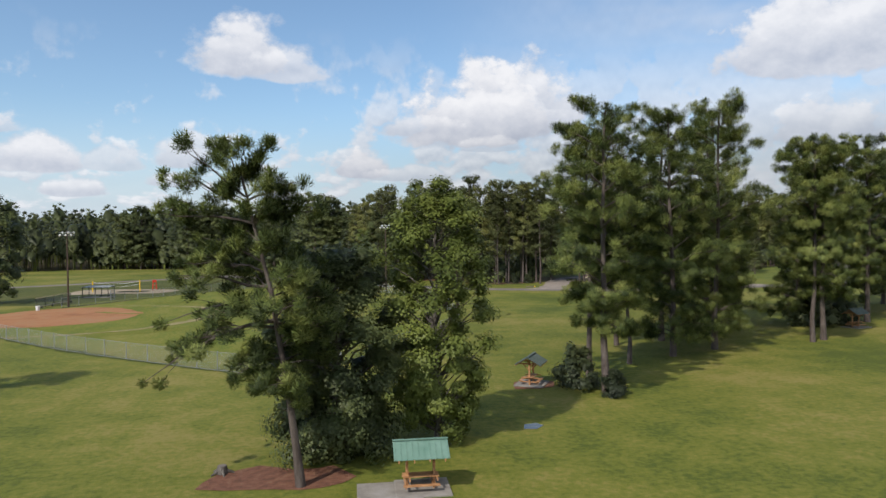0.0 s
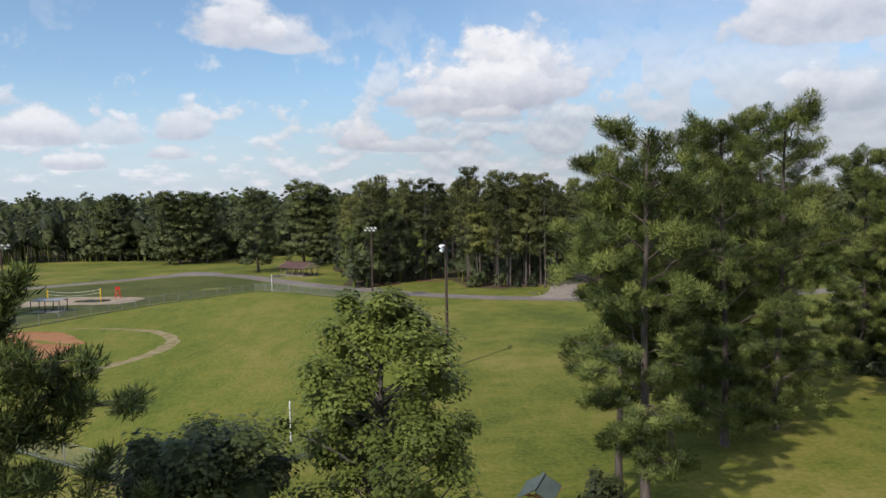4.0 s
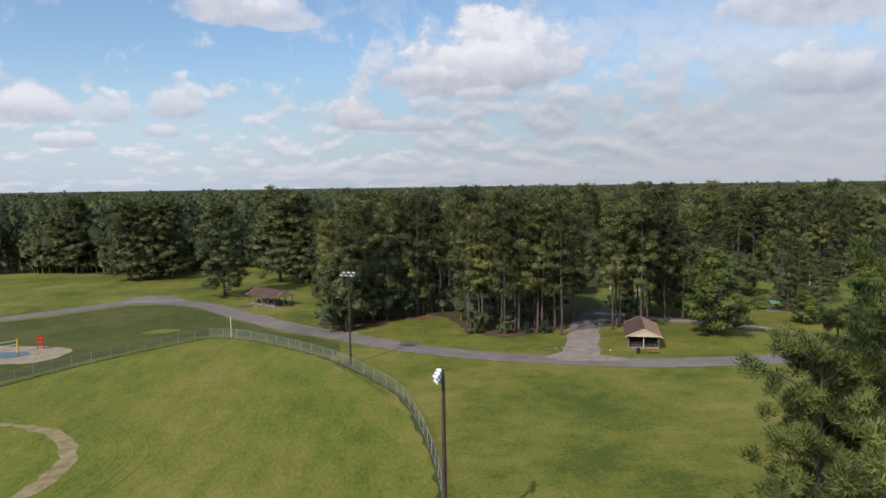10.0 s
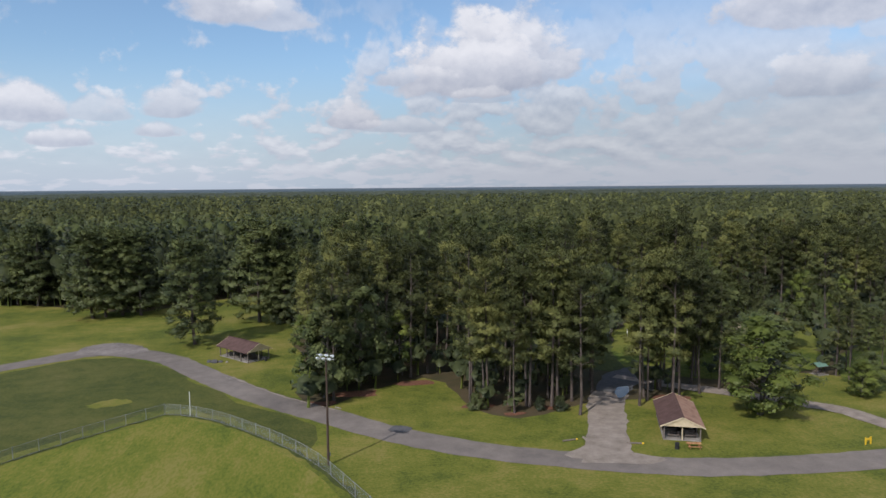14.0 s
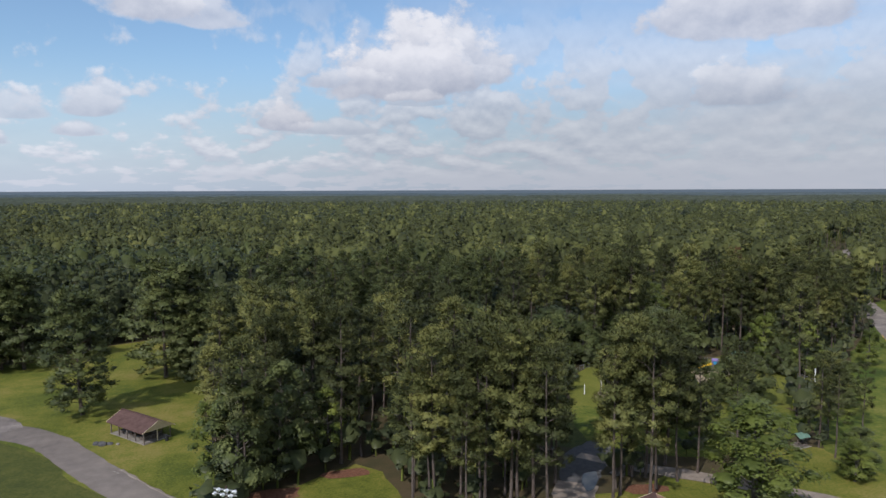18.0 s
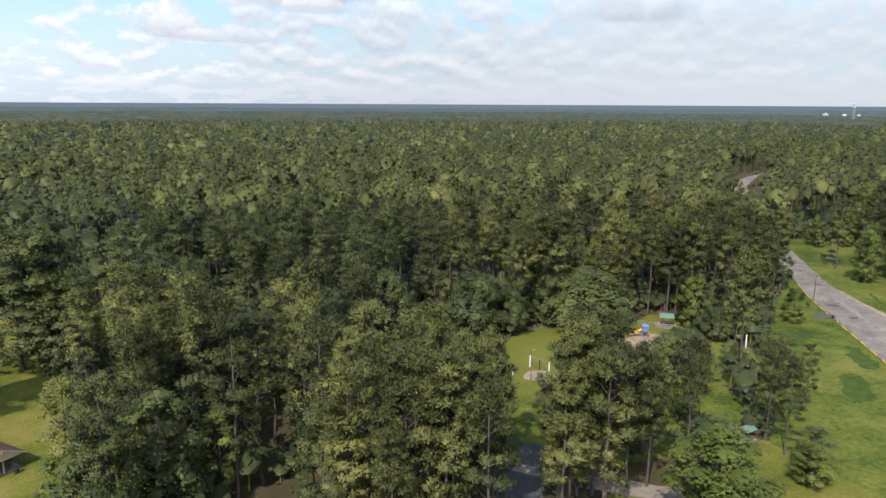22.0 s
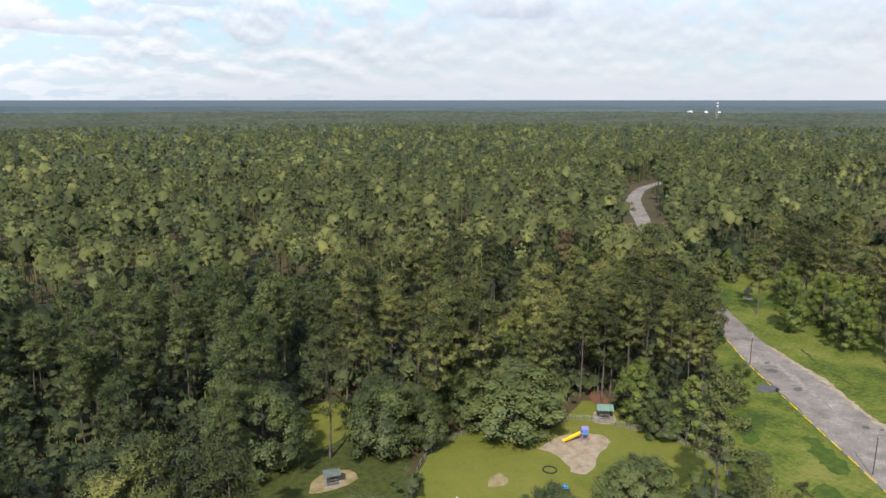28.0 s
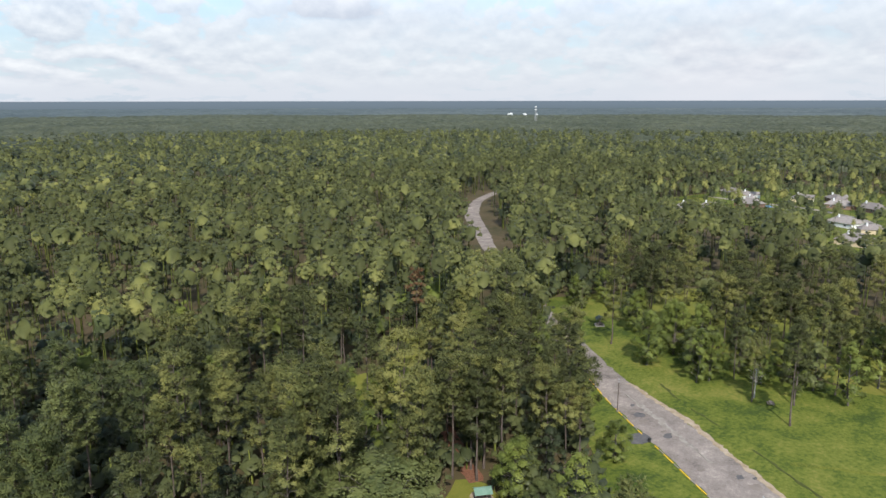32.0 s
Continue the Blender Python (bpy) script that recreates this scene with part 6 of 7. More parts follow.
def barrel(x, y, label, mat="black", z=0.02):
    ob = holder("trash_barrel", pose(x, y, z), label, "trash barrel", "trash barrels")
    part("drum", tube_bm((0, 0, 0), (0, 0, 0.9), 0.32, 0.33, 14), M[mat], ob)
    for h in (0.02, 0.3, 0.6, 0.88):
        part("hoop", tube_bm((0, 0, h - 0.015), (0, 0, h + 0.015), 0.345, 0.345, 14), M[mat], ob)
    part("lid", tube_bm((0, 0, 0.9), (0, 0, 1.0), 0.36, 0.16, 14), M[mat], ob)
    return ob


barrel(-18.6, 227.6, "dark trash barrel beside the pavilion")
barrel(169.7, 241.3, "black trash barrel at the roadside kerb", z=0.05)
barrel(48.0, 162.9, "dark trash barrel beside the cabin")


def boulder(x, y, s, mat, label, seed):
    bm = bmesh.new()
    bmesh.ops.create_icosphere(bm, subdivisions=2, radius=s)
    r = random.Random(seed)
    for v in bm.verts:
        v.co *= 0.8 + 0.35 * r.random()
        v.co.z = max(v.co.z * 0.7, -0.1 * s)
    return tagged(part("boulder", bm, mat, at=pose(x, y, 0.06, 0, 0, seed * 40)), label, "boulder", "boulders beside the road")


for k, (x, y, s) in enumerate(((-31.2, 228.6, 0.7), (-30.0, 228.0, 0.9), (-28.7, 228.2, 0.6), (-27.2, 227.6, 0.35))):
    boulder(x, y, s, M["concrete"] if k == 3 else M["asphalt_dark"], "pale stone near the pavilion" if k == 3 else "dark lump of broken asphalt in grass", k + 1)
for k, (x, y) in enumerate(((-24.6, 213.6), (-2.0, 190.5))):
    ob = tagged(part("wheel_stop", box(1.6, 0.22, 0.16, pose(x, y, 0.08, 0, 0, -50), bevel=0.03), M["concrete"]), "pale concrete wheel stop beside the park road", "wheel stop")
ob = holder("yellow_barrier", pose(76.9, 160.0, 0.02, 0, 0, 15), "low yellow-painted barrier on grass beside the road", "barrier")
for s in (-0.55, 0.55):
    part("upright", box(0.16, 0.16, 1.1, pose(s, 0, 0.55)), M["yellow"], ob)
part("crossbar", box(1.3, 0.12, 0.3, pose(0, 0, 0.8)), M["yellow"], ob)
for x, y, a in ((33.3, 168.6, 10), (42.6, 165.8, -15)):
    ob = holder("log_barrier", pose(x, y, 0.14, 0, 0, a), "short yellow-painted log at the mouth of the drive", "log")
    part("log", tube_bm((-1.1, 0, 0), (1.1, 0, 0), 0.13, 0.12, 8), M["wood_grey"], ob)
    part("painted_end", tube_bm((1.1, 0, 0), (1.4, 0, 0), 0.135, 0.13, 8), M["yellow"], ob)
sheet("drive_puddle", [(48.8, 187.5), (49.6, 191), (51.8, 194.5), (53.6, 194.6), (52.6, 191.5), (50.6, 188.2)], 0.15, M["puddle"], 0.15, "rain puddle on the shaded gravel drive reflecting sky", "puddle", 1)
for k, (x, y, r_) in enumerate(((22.8, 187.3, 2.4), (28.0, 182.4, 1.6), (35.6, 184.6, 2.0), (58.6, 186.6, 3.0), (13.2, 204.0, 3.2), (1.5, 198.5, 3.4), (-5.5, 193.4, 2.6))):
    pts = [(x + r_ * 1.3 * math.cos(t) * (1 + 0.2 * math.sin(3 * t + k)), y + r_ * 0.7 * math.sin(t) * (1 + 0.2 * math.cos(2 * t))) for t in np.linspace(0, 2 * math.pi, 9)[:-1]]
    sheet("straw_patch", pts, 0.05 + 0.001 * k, M["mulch"], 0.25, "red-brown pine straw under trees", "mulch", 1.2)
ribbon("road_seam", [(-24, 214.5, 0.5), (-14, 201, 0.4), (-2.5, 189.4, 0.5)], 0.12, M["gravel"], 2, 0.15, "pale gravel along the road's edge", "gravel")
sheet("junction_gravel", [(30.5, 163.0), (35, 166.5), (36, 170), (37.5, 165), (41.5, 162), (44.5, 159.0), (40, 158.2), (33, 161.2)], 0.118, M["gravel"], 0.25, "pale gravel spread where the drive meets the road", "gravel", 1.2)
sheet("asphalt_square", [(6.0, 177.6), (7.4, 179.6), (10, 178.0), (8.4, 176.0)], 0.125, M["asphalt_dark"], 0.06, "dark square patch in the road", "patch", 0.8)
sheet("dry_patch", [(-47.5, 199.5), (-45, 202.4), (-41.5, 202.6), (-39.6, 200.6), (-42, 198.4), (-45.4, 198)], 0.034, M["lawn"], 0.6, "dry brown patch in the darker grass", "grass", 0.8)

# ---- among the trees ----
post_thing("wood_post", 146.0, 283.0, 2.2, 0.2, M["cream"], "pale post among dark trunks", "post")
for x, y, mat, lab in ((146.3, 285.0, "roof_tan", "small shed with a red-brown roof among pines"), (139.5, 281.0, "roof_brown", "small dark shed under pines")):
    ob = holder("shed", pose(x, y, 0.02, 0, 0, 30), lab, "shed")
    part("wall_box", box(2.6, 2.2, 2.2, pose(0, 0, 1.1), bevel=0.02), M["cream"], ob)
    part("door", box(0.9, 0.06, 1.9, pose(0, -1.12, 0.97)), M["wood_grey"], ob)
    for s in (-1, 1):
        part("roof_slope", slab_prism([(-1.6, 0, 3.1), (1.6, 0, 3.1), (1.6, s * 1.5, 2.15), (-1.6, s * 1.5, 2.15)], 0.06), M[mat], ob)

# ---- playground ----
fence("playground_fence", [(66.5, 238), (72, 247), (80.5, 257), (92, 261.6), (98, 261.6), (107, 259), (118.5, 254.4), (124.6, 246), (128.8, 238.6), (128.2, 229), (126.6, 222.5), (122, 217)], 1.2, 2.4, "low galvanised chain-link fence curving round the playground")
sheet("play_sand", [(102.5, 249.0), (108, 250.6), (113.5, 250.2), (117.4, 247.0), (117.0, 243.6), (111.0, 240.6), (106.4, 237.0), (102.4, 237.4), (103.8, 243.5)], 0.05, M["sandy"], 0.4, "bare sandy ground round the slide", "sand", 1.5)
sheet("swing_sand", [(72.5, 233.6), (74, 236.4), (77.6, 236.6), (79.4, 234.2), (77.6, 231.2), (74.4, 231)], 0.05, M["sandy"], 0.3, "bare sandy ground under the swing frame", "sand", 1.5)
sheet("worn_spot", [(85.5, 242.6), (87, 244.6), (90, 244.8), (90.6, 242.6), (88.0, 241.2)], 0.045, M["dirt"], 0.4, "worn bare spot in the playground grass", "sand", 1.2)
sheet("table_dirt", [(120.2, 252), (122.2, 254.6), (124.6, 256.0), (127.4, 254.6), (125.6, 250.4), (122.4, 249.6)], 0.045, M["sandy"], 0.3, "bare dirt round the picnic table", "dirt", 1.2)
sheet("pine_path", [(127.0, 259.0), (130.6, 266), (137, 276), (141, 286), (144, 284.6), (139.8, 274), (133.4, 263.6), (130, 257.6)], 0.04, M["mulch"], 0.3, "path of pine straw between trunks", "path", 1.5)
sheet("table_ground", [(57.0, 257.8), (58.8, 261.2), (63.6, 262.2), (67, 259.4), (65, 256.4), (60.4, 256)], 0.045, M["dirt"], 0.4, "trodden brown ground and straw round the picnic table", "dirt", 1.5)

slide = holder("playground_slide", pose(112.6, 246.7, 0.05, 0, 0, 158), "yellow slide with a purple and blue climbing tower", "slide")
for sx in (-0.6, 0.6):
    for sy in (-0.6, 0.6):
        part("tower_post", box(0.14, 0.14, 2.9, pose(sx, sy, 1.45)), M["purple"], slide)
part("deck", box(1.4, 1.4, 0.12, pose(0, 0, 1.75)), M["purple"], slide)
for s in (-1, 1):
    part("roof_slope", slab_prism([(-0.8, 0, 3.3), (0.8, 0, 3.3), (0.8, s * 0.75, 2.8), (-0.8, s * 0.75, 2.8)], 0.08), M["purple"], slide)
    part("side_panel", box(1.1, 0.06, 0.8, pose(0, s * 0.62, 2.25)), M["blue"], slide)
n = 9
prof = [(0.7 + 0.48 * k, 1.8 - 1.62 * min(1, k / (n - 1)) ** 0.9) for k in range(n)]
bm = bmesh.new()
rows = []
for px, pz in prof:
    rows.append([bm.verts.new((px, v, pz + h)) for v, h in ((-0.48, 0.32), (-0.40, 0.04), (0, 0), (0.40, 0.04), (0.48, 0.32), (0.43, 0.32), (0.36, 0.0), (0, -0.05), (-0.36, 0.0), (-0.43, 0.32))])
for a, b in zip(rows, rows[1:]):
    for i in range(10):
        bm.faces.new((a[i], a[(i + 1) % 10], b[(i + 1) % 10], b[i]))
bmesh.ops.recalc_face_normals(bm, faces=bm.faces[:])
part("chute", bm, M["yellow"], slide, "bright yellow slide chute")
part("chute_leg", tube_bm((4.2, 0, 0), (4.2, 0, 0.25), 0.06), M["purple"], slide)
for k in range(5):
    part("rung", tube_bm((-0.75 - 0.12 * (4 - k), -0.4, 0.3 + 0.33 * k), (-0.75 - 0.12 * (4 - k), 0.4, 0.3 + 0.33 * k), 0.035), M["yellow"], slide)
for s in (-0.42, 0.42):
    part("ladder_rail", tube_bm((-1.35, s, 0), (-0.68, s, 1.9), 0.04), M["yellow"], slide)
play = holder("play_set", pose(95.7, 233.2, 0.05, 0, 0, 30), "small blue and orange plastic play set", "play set")
part("tower", box(1.0, 1.0, 1.5, pose(0, 0, 0.75), bevel=0.08), M["wood"], play, "orange plastic tower")
part("roof", tube_bm((0, 0, 1.5), (0, 0, 2.2), 0.85, 0.1, 8), M["blue"], play)
part("slide_chute", slab_prism([(0.5, -0.35, 1.0), (0.5, 0.35, 1.0), (2.3, 0.35, 0.2), (2.3, -0.35, 0.2)], 0.1), M["blue"], play)
part("tunnel", tube_bm((-0.5, 0, 0.5), (-1.8, 0, 0.5), 0.45, 0.45, 12), M["blue"], play)
swing = holder("swing_frame", pose(77.6, 236.5, 0.05, 0, 0, -68), "swing frame of white posts with a top bar", "swing")
for s in (-2.6, 2.6):
    part("post", tube_bm((s, 0, 0), (s, 0, 2.6), 0.16, 0.16, 10), M["white"], swing)
part("centre_post", tube_bm((0, 0, 0), (0, 0, 2.4), 0.12, 0.12, 8), M["pole_wood"], swing)
part("top_bar", tube_bm((-2.6, 0, 2.5), (2.6, 0, 2.5), 0.05, sides=8), M["steel"], swing)
for s in (-1.4, 1.4):
    part("seat", box(0.5, 0.2, 0.05, pose(s, 0, 0.55)), M["black"], swing)
    for q in (-0.22, 0.22):
        part("chain", tube_bm((s + q, 0, 0.57), (s + q, 0, 2.48), 0.015, sides=4), M["steel"], swing)
post_thing("marker_post", 71.0, 236.0, 2.2, 0.12, M["white"], "short white post at the playground's edge", "post")
post_thing("marker_post", 130.2, 231.8, 3.2, 0.18, M["white"], "white-painted post on lawn outside the playground fence", "post")
lamp = holder("yard_lamp", pose(73.4, 232.6, 0.02, 0, 0, 20), "thin wooden pole with a small lamp in the playground", "lamp post")
part("pole", tube_bm((0, 0, 0), (0, 0, 6.4), 0.12, 0.08, 8), M["wood_grey"], lamp)
part("arm", tube_bm((0, 0, 6.1), (0.7, 0, 6.35), 0.04, sides=6), M["steel"], lamp)
part("lamp_head", box(0.5, 0.22, 0.14, pose(0.85, 0, 6.36), bevel=0.03), M["steel"], lamp)
bench = holder("park_bench", pose(99.6, 258.2, 0.03, 0, 0, 10), "grey bench in shade under the playground oaks", "bench")
for k in range(3):
    part("seat_slat", box(1.6, 0.12, 0.04, pose(0, -0.14 + 0.14 * k, 0.45)), M["steel"], bench)
for k in range(3):
    part("back_slat", box(1.6, 0.04, 0.11, pose(0, 0.24, 0.6 + 0.14 * k)), M["steel"], bench)
for s in (-0.7, 0.7):
    part("leg", box(0.06, 0.4, 0.45, pose(s, 0, 0.225)), M["black"], bench)
ring = Grow(9)
ang = np.linspace(0, 2 * np.pi, 17)
ring.tube(np.c_[np.cos(ang) * 1.3, np.sin(ang) * 1.3, np.full(17, 0.1)], np.full(17, 0.14), 6)
tagged(part("tyre_ring", mesh_of("tyre_ring", *ring.wood(), M["black"]), None, at=pose(99.0, 241.2, 0.05)), "dark ring set in playground grass", "ring")

# ---- the wide road ----
kerb_line = smooth_line([(139.4, 193.6), (152.4, 213.7), (159.6, 225.2), (168.7, 239.3), (173.6, 247.2), (183.0, 261.2), (193.4, 274.6)], 1.0)
kerb = holder("kerb", Matrix.Identity(4), "low concrete kerb with worn yellow paint along the wide road", "kerb")
seg = bpy.data.meshes.new("kerb_stone")
bm = box(1.9, 0.24, 0.2, bevel=0.03)
bm.to_mesh(seg)
bm.free()
seg_grey = seg.copy()
seg.materials.append(M["yellow"])
seg_grey.materials.append(M["concrete"])
for k in range(0, len(kerb_line) - 2, 2):
    a, b = kerb_line[k], kerb_line[k + 2]
    if np.hypot(*(a - np.array([169.8, 241.0]))) < 2.4:
        continue
    turn = math.degrees(math.atan2(b[1] - a[1], b[0] - a[0]))
    part("kerb_stone", seg if (k // 2) % 3 else seg_grey, None, kerb, at=pose((a[0] + b[0]) / 2, (a[1] + b[1]) / 2, 0.13, 0, 0, turn))
rp = np.random.default_rng(8)
for x, y, r_, mat in ((180.6, 250.2, 1.9, "asphalt_dark"), (178.4, 247.6, 1.3, "asphalt"), (175.3, 239.6, 1.5, "asphalt_dark"), (176.8, 241.4, 0.9, "asphalt"), (169.0, 219.9, 1.1, "asphalt_dark"), (167.4, 215.9, 1.5, "asphalt"), (171.0, 217.4, 0.8, "asphalt_dark"), (160.5, 207.0, 1.3, "asphalt"), (188.6, 261.5, 1.2, "asphalt"), (184.8, 254.2, 0.9, "asphalt_dark"), (166.0, 227.0, 1.0, "asphalt")):
    pts = [(x + r_ * math.cos(t) * rp.uniform(0.6, 1.3), y + 0.8 * r_ * math.sin(t) * rp.uniform(0.5, 1.3)) for t in np.linspace(0, 2 * math.pi, 11)[:-1]]
    sheet("asphalt_patch", pts, 0.128, M[mat], 0.12, "dark broken repair patch in bleached asphalt", "patch", 0.6)
ribbon("bleached_edge", [(163.4, 204.6, 0.8), (171.4, 216.6, 1.6), (179.6, 229.6, 1.4), (186.4, 240.2, 2.0), (191.0, 250.2, 1.6), (197.0, 262.4, 1.0)], 0.122, M["sandy"], 1.0, 0.3, "pale sandy edge of the wide road", "gravel")
ribbon("bleached_streak", [(170.2, 226.6, 0.5), (176.4, 236.4, 1.2), (181.4, 244.8, 1.8), (185.4, 251.8, 1.2), (189.6, 259.6, 0.5)], 0.121, M["concrete"], 1.0, 0.35, "bleached pale streak along the wide road", "asphalt")
sheet("kerb_ramp", [(165.8, 243.6), (168.8, 246.2), (172.6, 244.6), (171.4, 241.4), (168.6, 241.4)], 0.11, M["asphalt_dark"], 0.15, "dark asphalt apron at a gap in the kerb", "apron", 1)
lamp = holder("street_lamp", pose(178.6, 255.2, 0.06, 0, 0, 35), "slim dark street lamp with two heads at the roadside", "street lamp")
part("pole", tube_bm((0, 0, 0), (0, 0, 8.4), 0.11, 0.07, 10), M["pole_wood"], lamp)
part("base", tube_bm((0, 0, 0), (0, 0, 0.35), 0.22, 0.16, 10), M["concrete"], lamp)
for s in (-1, 1):
    part("arm", tube_bm((0, 0, 8.25), (s * 0.7, 0, 8.45), 0.04, sides=6), M["steel"], lamp)
    part("lamp_head", box(0.55, 0.25, 0.14, pose(s * 0.85, 0, 8.48), bevel=0.03), M["steel"], lamp)
lamp2 = copy_thing(lamp, pose(149.6, 208.2, 0.06, 0, 0, 35))
for pts in ([(203, 256, 0.5), (199.4, 251.6, 0.9), (196, 246.6, 0.4)], [(193.6, 242.6, 0.3), (191.4, 238, 0.7), (188.6, 232, 0.3)], [(183, 222.6, 0.3), (179.5, 216.6, 0.7), (175.6, 210, 0.9), (171, 201, 0.6)]):
    ribbon("ditch", pts, 0.05, M["rough"], 1.2, 0.25, "dark rank grass in a shallow roadside ditch", "ditch")
ribbon("swale", [(182.5, 214.5, 1.2), (188, 205, 1.6), (194, 194, 1.4)], 0.045, M["lawn"], 2, 0.3, "darker green swale in roadside grass", "grass")
for x, y, a in ((210.6, 229.0, 30), (243.0, 268.0, 10), (247.5, 250.0, 60)):
    picnic_table(x, y, a, "weathered picnic table in the shade of pines")

# ---- houses and landmarks in the distance ----
def house(x, y, turn, w, d, wall, label, hip=True, garage=True):
    ob = holder("house", pose(x, y, 0.03, 0, 0, turn), label, "house", "houses beyond the woods")
    part("wall_box", box(w, d, 3.0, pose(0, 0, 1.5)), wall, ob)
    over, ridge = 0.6, 3.0 + d * 0.30
    x0, y0 = w / 2 + over, d / 2 + over
    inset = d * 0.42 if hip else 0
    bm = bmesh.new()
    c = [bm.verts.new(p) for p in ((-x0, -y0, 2.95), (x0, -y0, 2.95), (x0, y0, 2.95), (-x0, y0, 2.95), (-x0 + inset, 0, ridge), (x0 - inset, 0, ridge))]
    for f in ((0, 1, 5, 4), (2, 3, 4, 5), (1, 2, 5), (3, 0, 4), (3, 2, 1, 0)):
        bm.faces.new([c[i] for i in f])
    bmesh.ops.recalc_face_normals(bm, faces=bm.faces[:])
    roof = part("roof", bm, M["roof_house"], ob)
    part("chimney", box(0.9, 0.9, 2.0, pose(w * 0.2, d * 0.15, ridge), bevel=0.04), M["white"], roof)
    for s, px in ((-1, -w * 0.3), (-1, w * 0.05), (-1, w * 0.32), (1, -w * 0.25), (1, w * 0.25)):
        win = part("window", box(1.5, 0.12, 1.4, pose(px, s * (d / 2 + 0.02), 1.7)), M["white"], ob)
        part("pane", box(1.3, 0.06, 1.2, pose(px, s * (d / 2 + 0.08), 1.7)), M["window"], win)
    part("door", box(1.1, 0.1, 2.1, pose(-w * 0.12, -d / 2 - 0.03, 1.05)), M["wood_grey"], ob)
    if garage:
        part("front_wing", box(w * 0.34, 5, 2.9, pose(w * 0.28, -d / 2 - 2.4, 1.45)), wall, ob)
        gx = w * 0.28
        hw = w * 0.17 + 0.5
        bm = bmesh.new()
        c = [bm.verts.new(p) for p in ((gx - hw, -d / 2 - 5.3, 2.85), (gx + hw, -d / 2 - 5.3, 2.85), (gx + hw, 0, 2.85), (gx - hw, 0, 2.85), (gx, -d / 2 - 5.3, 5.2), (gx, 0, 5.2))]
        for f in ((0, 1, 4), (1, 2, 5, 4), (2, 3, 5), (3, 0, 4, 5), (3, 2, 1, 0)):
            bm.faces.new([c[i] for i in f])
        bmesh.ops.recalc_face_normals(bm, faces=bm.faces[:])
        part("wing_roof", bm, M["roof_house"], ob)
        part("wing_gable", box(w * 0.26, 0.1, 1.0, pose(gx, -d / 2 - 5.32, 3.2)), wall, ob)
        part("garage_door", box(w * 0.24, 0.1, 2.2, pose(gx, -d / 2 - 4.94, 1.1)), M["white"], ob)
    return ob


HOMES = [(612, 408, 60, 20, 11, "cream", 1), (600, 392, 20, 16, 10, "white", 1), (556, 372, 75, 18, 12, "brick", 1), (575, 378, 30, 12, 9, "cream", 0), (612, 356, 10, 16, 10, "cream", 1), (628, 334, 40, 16, 10, "brick", 1), (594, 322, 95, 18, 11, "brick", 1),
         (592, 300, 60, 20, 12, "brick", 1), (514, 296, 70, 17, 12, "white", 1), (455, 274, 85, 18, 13, "cream", 1), (507, 398, 40, 14, 10, "cream", 0), (520, 386, 100, 14, 10, "brick", 0), (498, 278, 120, 12, 9, "cream", 0)]
for x, y, a, w, d, wl, gar in HOMES:
    house(x, y, a, w, d, M[wl], {"cream": "cream house with a grey hipped shingle roof", "white": "white-gabled house with a grey shingle roof", "brick": "brick house with a grey hipped shingle roof"}[wl], True, bool(gar))
rh = np.random.default_rng(41)
yard = np.c_[rh.uniform(430, 705, 620), rh.uniform(225, 440, 620)]
homes = np.array([h[:2] for h in HOMES], float)
ahead = yard + (yard - [29, 170]) / np.linalg.norm(yard - [29, 170], axis=1)[:, None] * 15
clear = (np.hypot(*(yard[:, None] - homes[None]).transpose(2, 0, 1)) > 10).all(1) & (np.hypot(*(ahead[:, None] - homes[None]).transpose(2, 0, 1)) > 10).all(1)
yard = yard[inside(HOUSES, yard[:, 0], yard[:, 1]) & clear]
tagged(planted("yard_trees", broads_mid + pines_mid[:1], np.c_[yard, rh.uniform(0.45, 0.85, len(yard))], [M["pine"], M["leaf_oak"], M["leaf_dark"], M["bark_pine"]], 42), "oaks and pines between the houses", "woods", "", "stuff")
ribbon("street", [(440, 240, 6), (462, 256, 6), (500, 268, 6), (545, 292, 6), (575, 335, 6), (580, 380, 6), (590, 420, 6)], 0.06, M["concrete"], 5, 0.1, "pale residential street between houses", "road")
car = holder("parked_car", pose(446.5, 266.5, 0.06, 0, 0, 35), "white car parked beside a house", "car")
part("body", box(4.5, 1.8, 0.75, pose(0, 0, 0.65), bevel=0.15), M["white"], car)
part("cabin", box(2.3, 1.6, 0.6, pose(-0.2, 0, 1.28), bevel=0.2), M["window"], car)
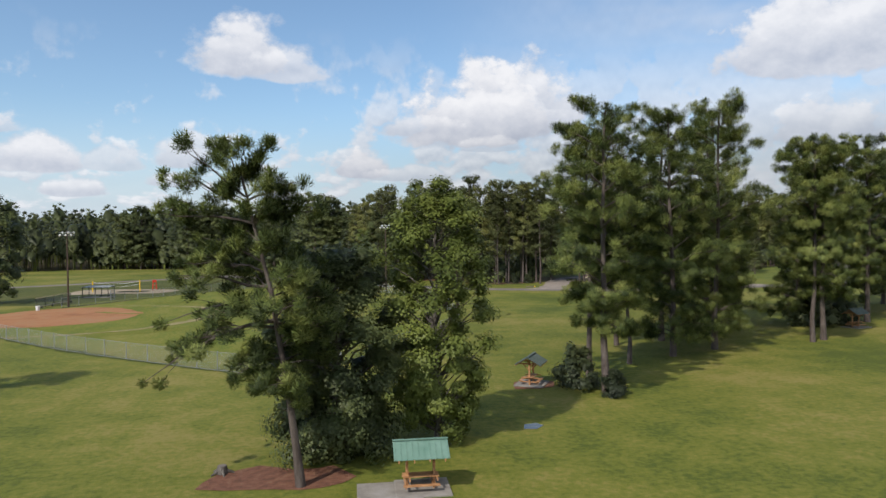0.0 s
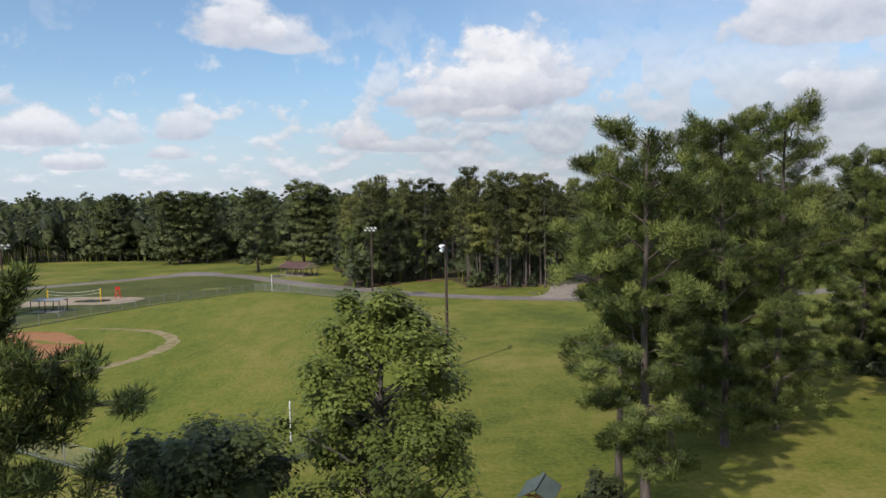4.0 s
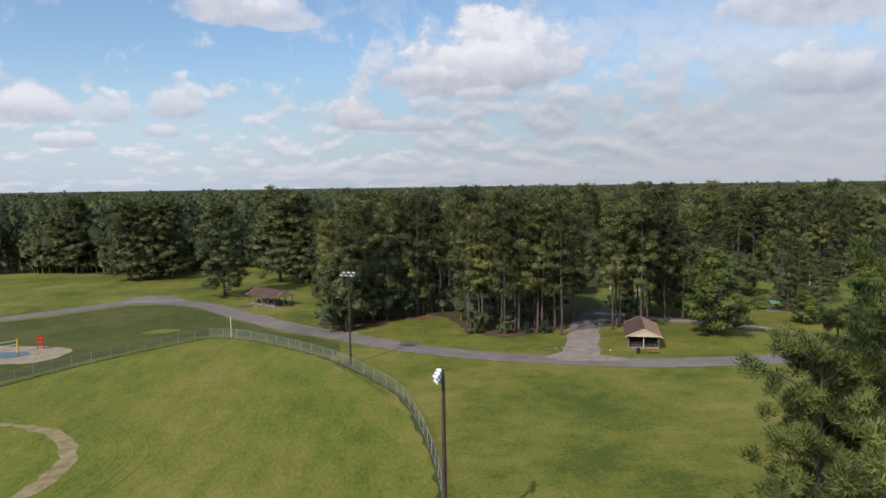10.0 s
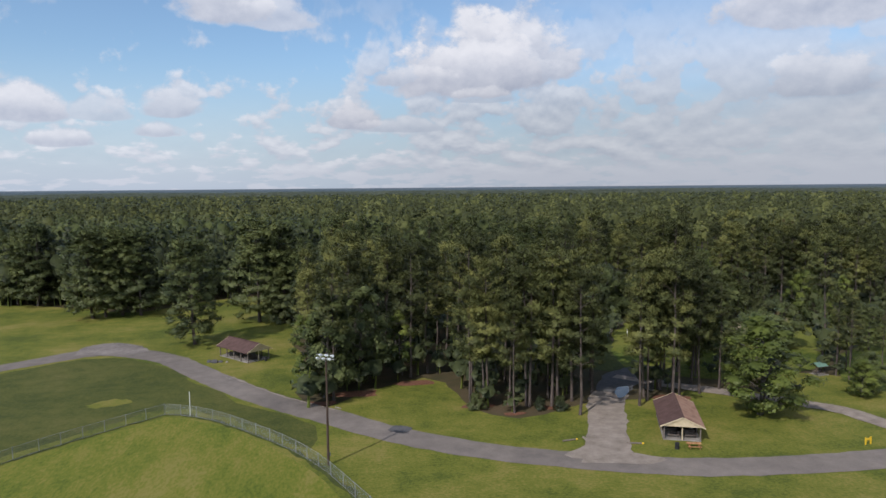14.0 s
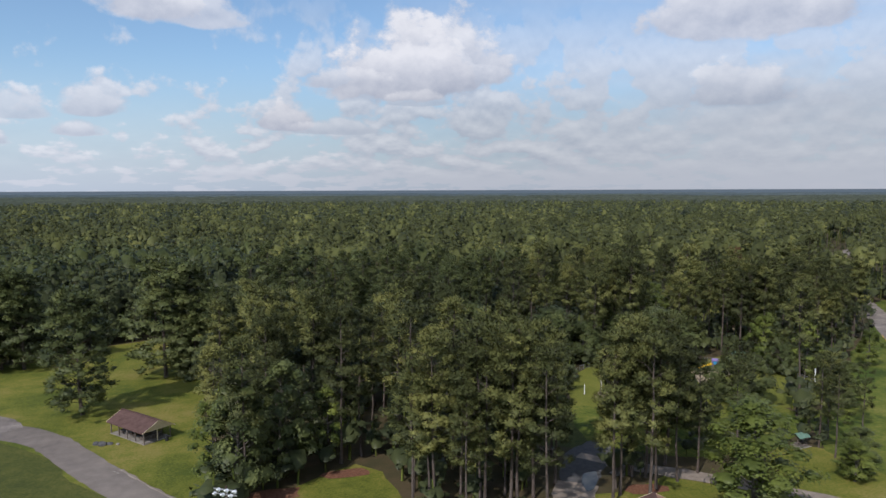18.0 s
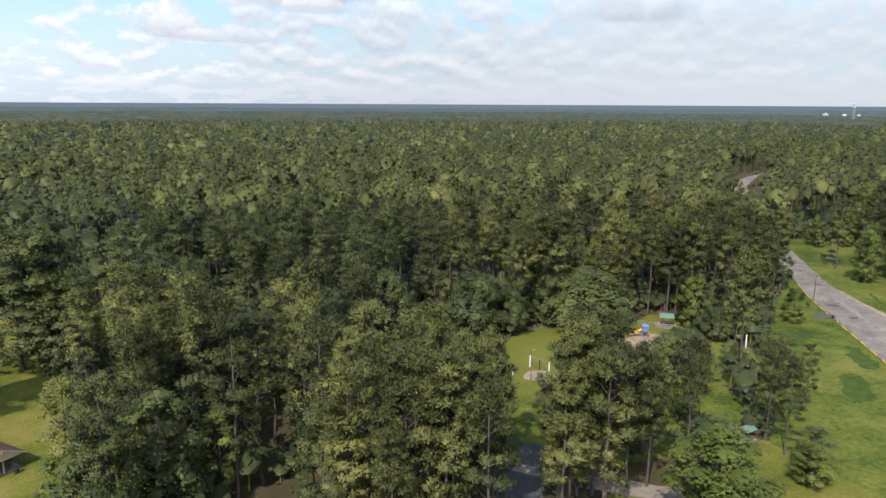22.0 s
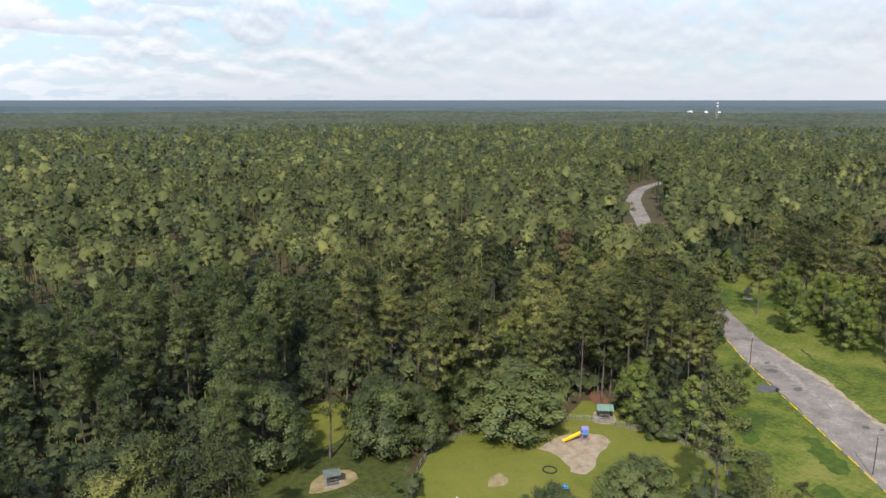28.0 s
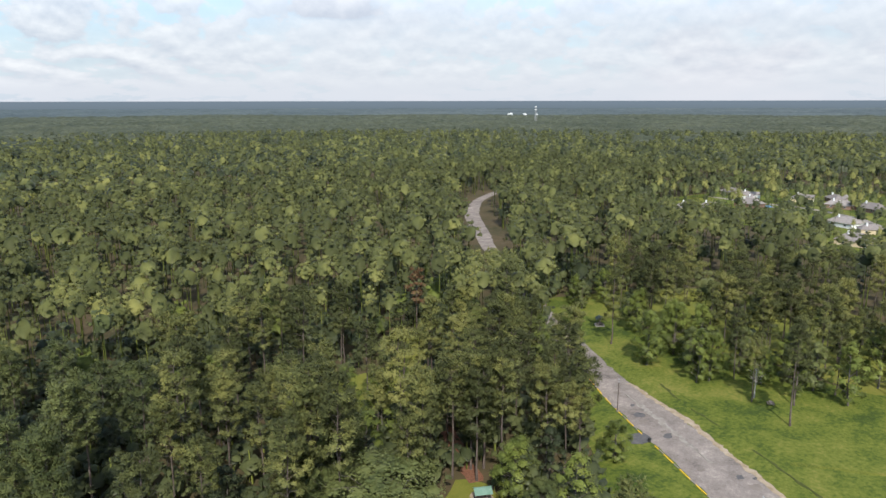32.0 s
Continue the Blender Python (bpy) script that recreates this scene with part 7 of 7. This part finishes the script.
for sx in (-1.4, 1.4):
    for sy in (-0.85, 0.85):
        part("wheel", tube_bm((sx, sy - 0.1, 0.33), (sx, sy + 0.1, 0.33), 0.33, 0.33, 12), M["black"], car)
pool = holder("swimming_pool", pose(566, 362, 0.06, 0, 0, 30), "blue swimming pool behind a house", "pool")
part("deck", box(11, 7, 0.12, pose(0, 0, 0.03)), M["concrete"], pool)
part("water", box(8, 4, 0.04, pose(0, 0, 0.1)), M["blue"], pool)

tower = holder("lattice_tower", pose(1532, 1327, 0), "pale lattice tower rising over the far woods", "tower")
TH = 62
for sx in (-1, 1):
    for sy in (-1, 1):
        part("leg", tube_bm((sx * 3.0, sy * 3.0, 0), (sx * 1.4, sy * 1.4, TH), 0.34, 0.28, 5), M["steel"], tower)
for k in range(12):
    h0, h1 = k * TH / 12, (k + 1) * TH / 12
    w0, w1 = 3.0 - 1.6 * h0 / TH, 3.0 - 1.6 * h1 / TH
    for s in (-1, 1):
        part("brace", tube_bm((-w0, s * w0, h0), (w1, s * w1, h1), 0.16, sides=4), M["steel"], tower)
        part("brace", tube_bm((s * w0, w0, h0), (s * w1, -w1, h1), 0.16, sides=4), M["steel"], tower)
for h in (TH - 1.5, TH - 9):
    part("antenna_ring", tube_bm((0, 0, h), (0, 0, h + 2.2), 3.0, 3.0, 10), M["white"], tower, "white antenna platform")
for x, y, a, w, d, h in ((2177, 1950, 20, 26, 12, 27), (2214, 1906, 50, 18, 10, 27), (2242, 1870, 35, 14, 9, 26), *[(x, y, a, w, 9, 14) for x, y, a, w in LONE]):
    ob = holder("far_building", pose(x, y, 0, 0, 0, a), "white low building among far trees", "building", "white buildings in the distance")
    part("wall_box", box(w, d, h, pose(0, 0, h / 2)), M["white"], ob)
    for s in (-1, 1):
        part("roof_slope", slab_prism([(-w / 2 - 1, 0, h + 3), (w / 2 + 1, 0, h + 3), (w / 2 + 1, s * (d / 2 + 1), h - 0.2), (-w / 2 - 1, s * (d / 2 + 1), h - 0.2)], 0.5), M["white"], ob)
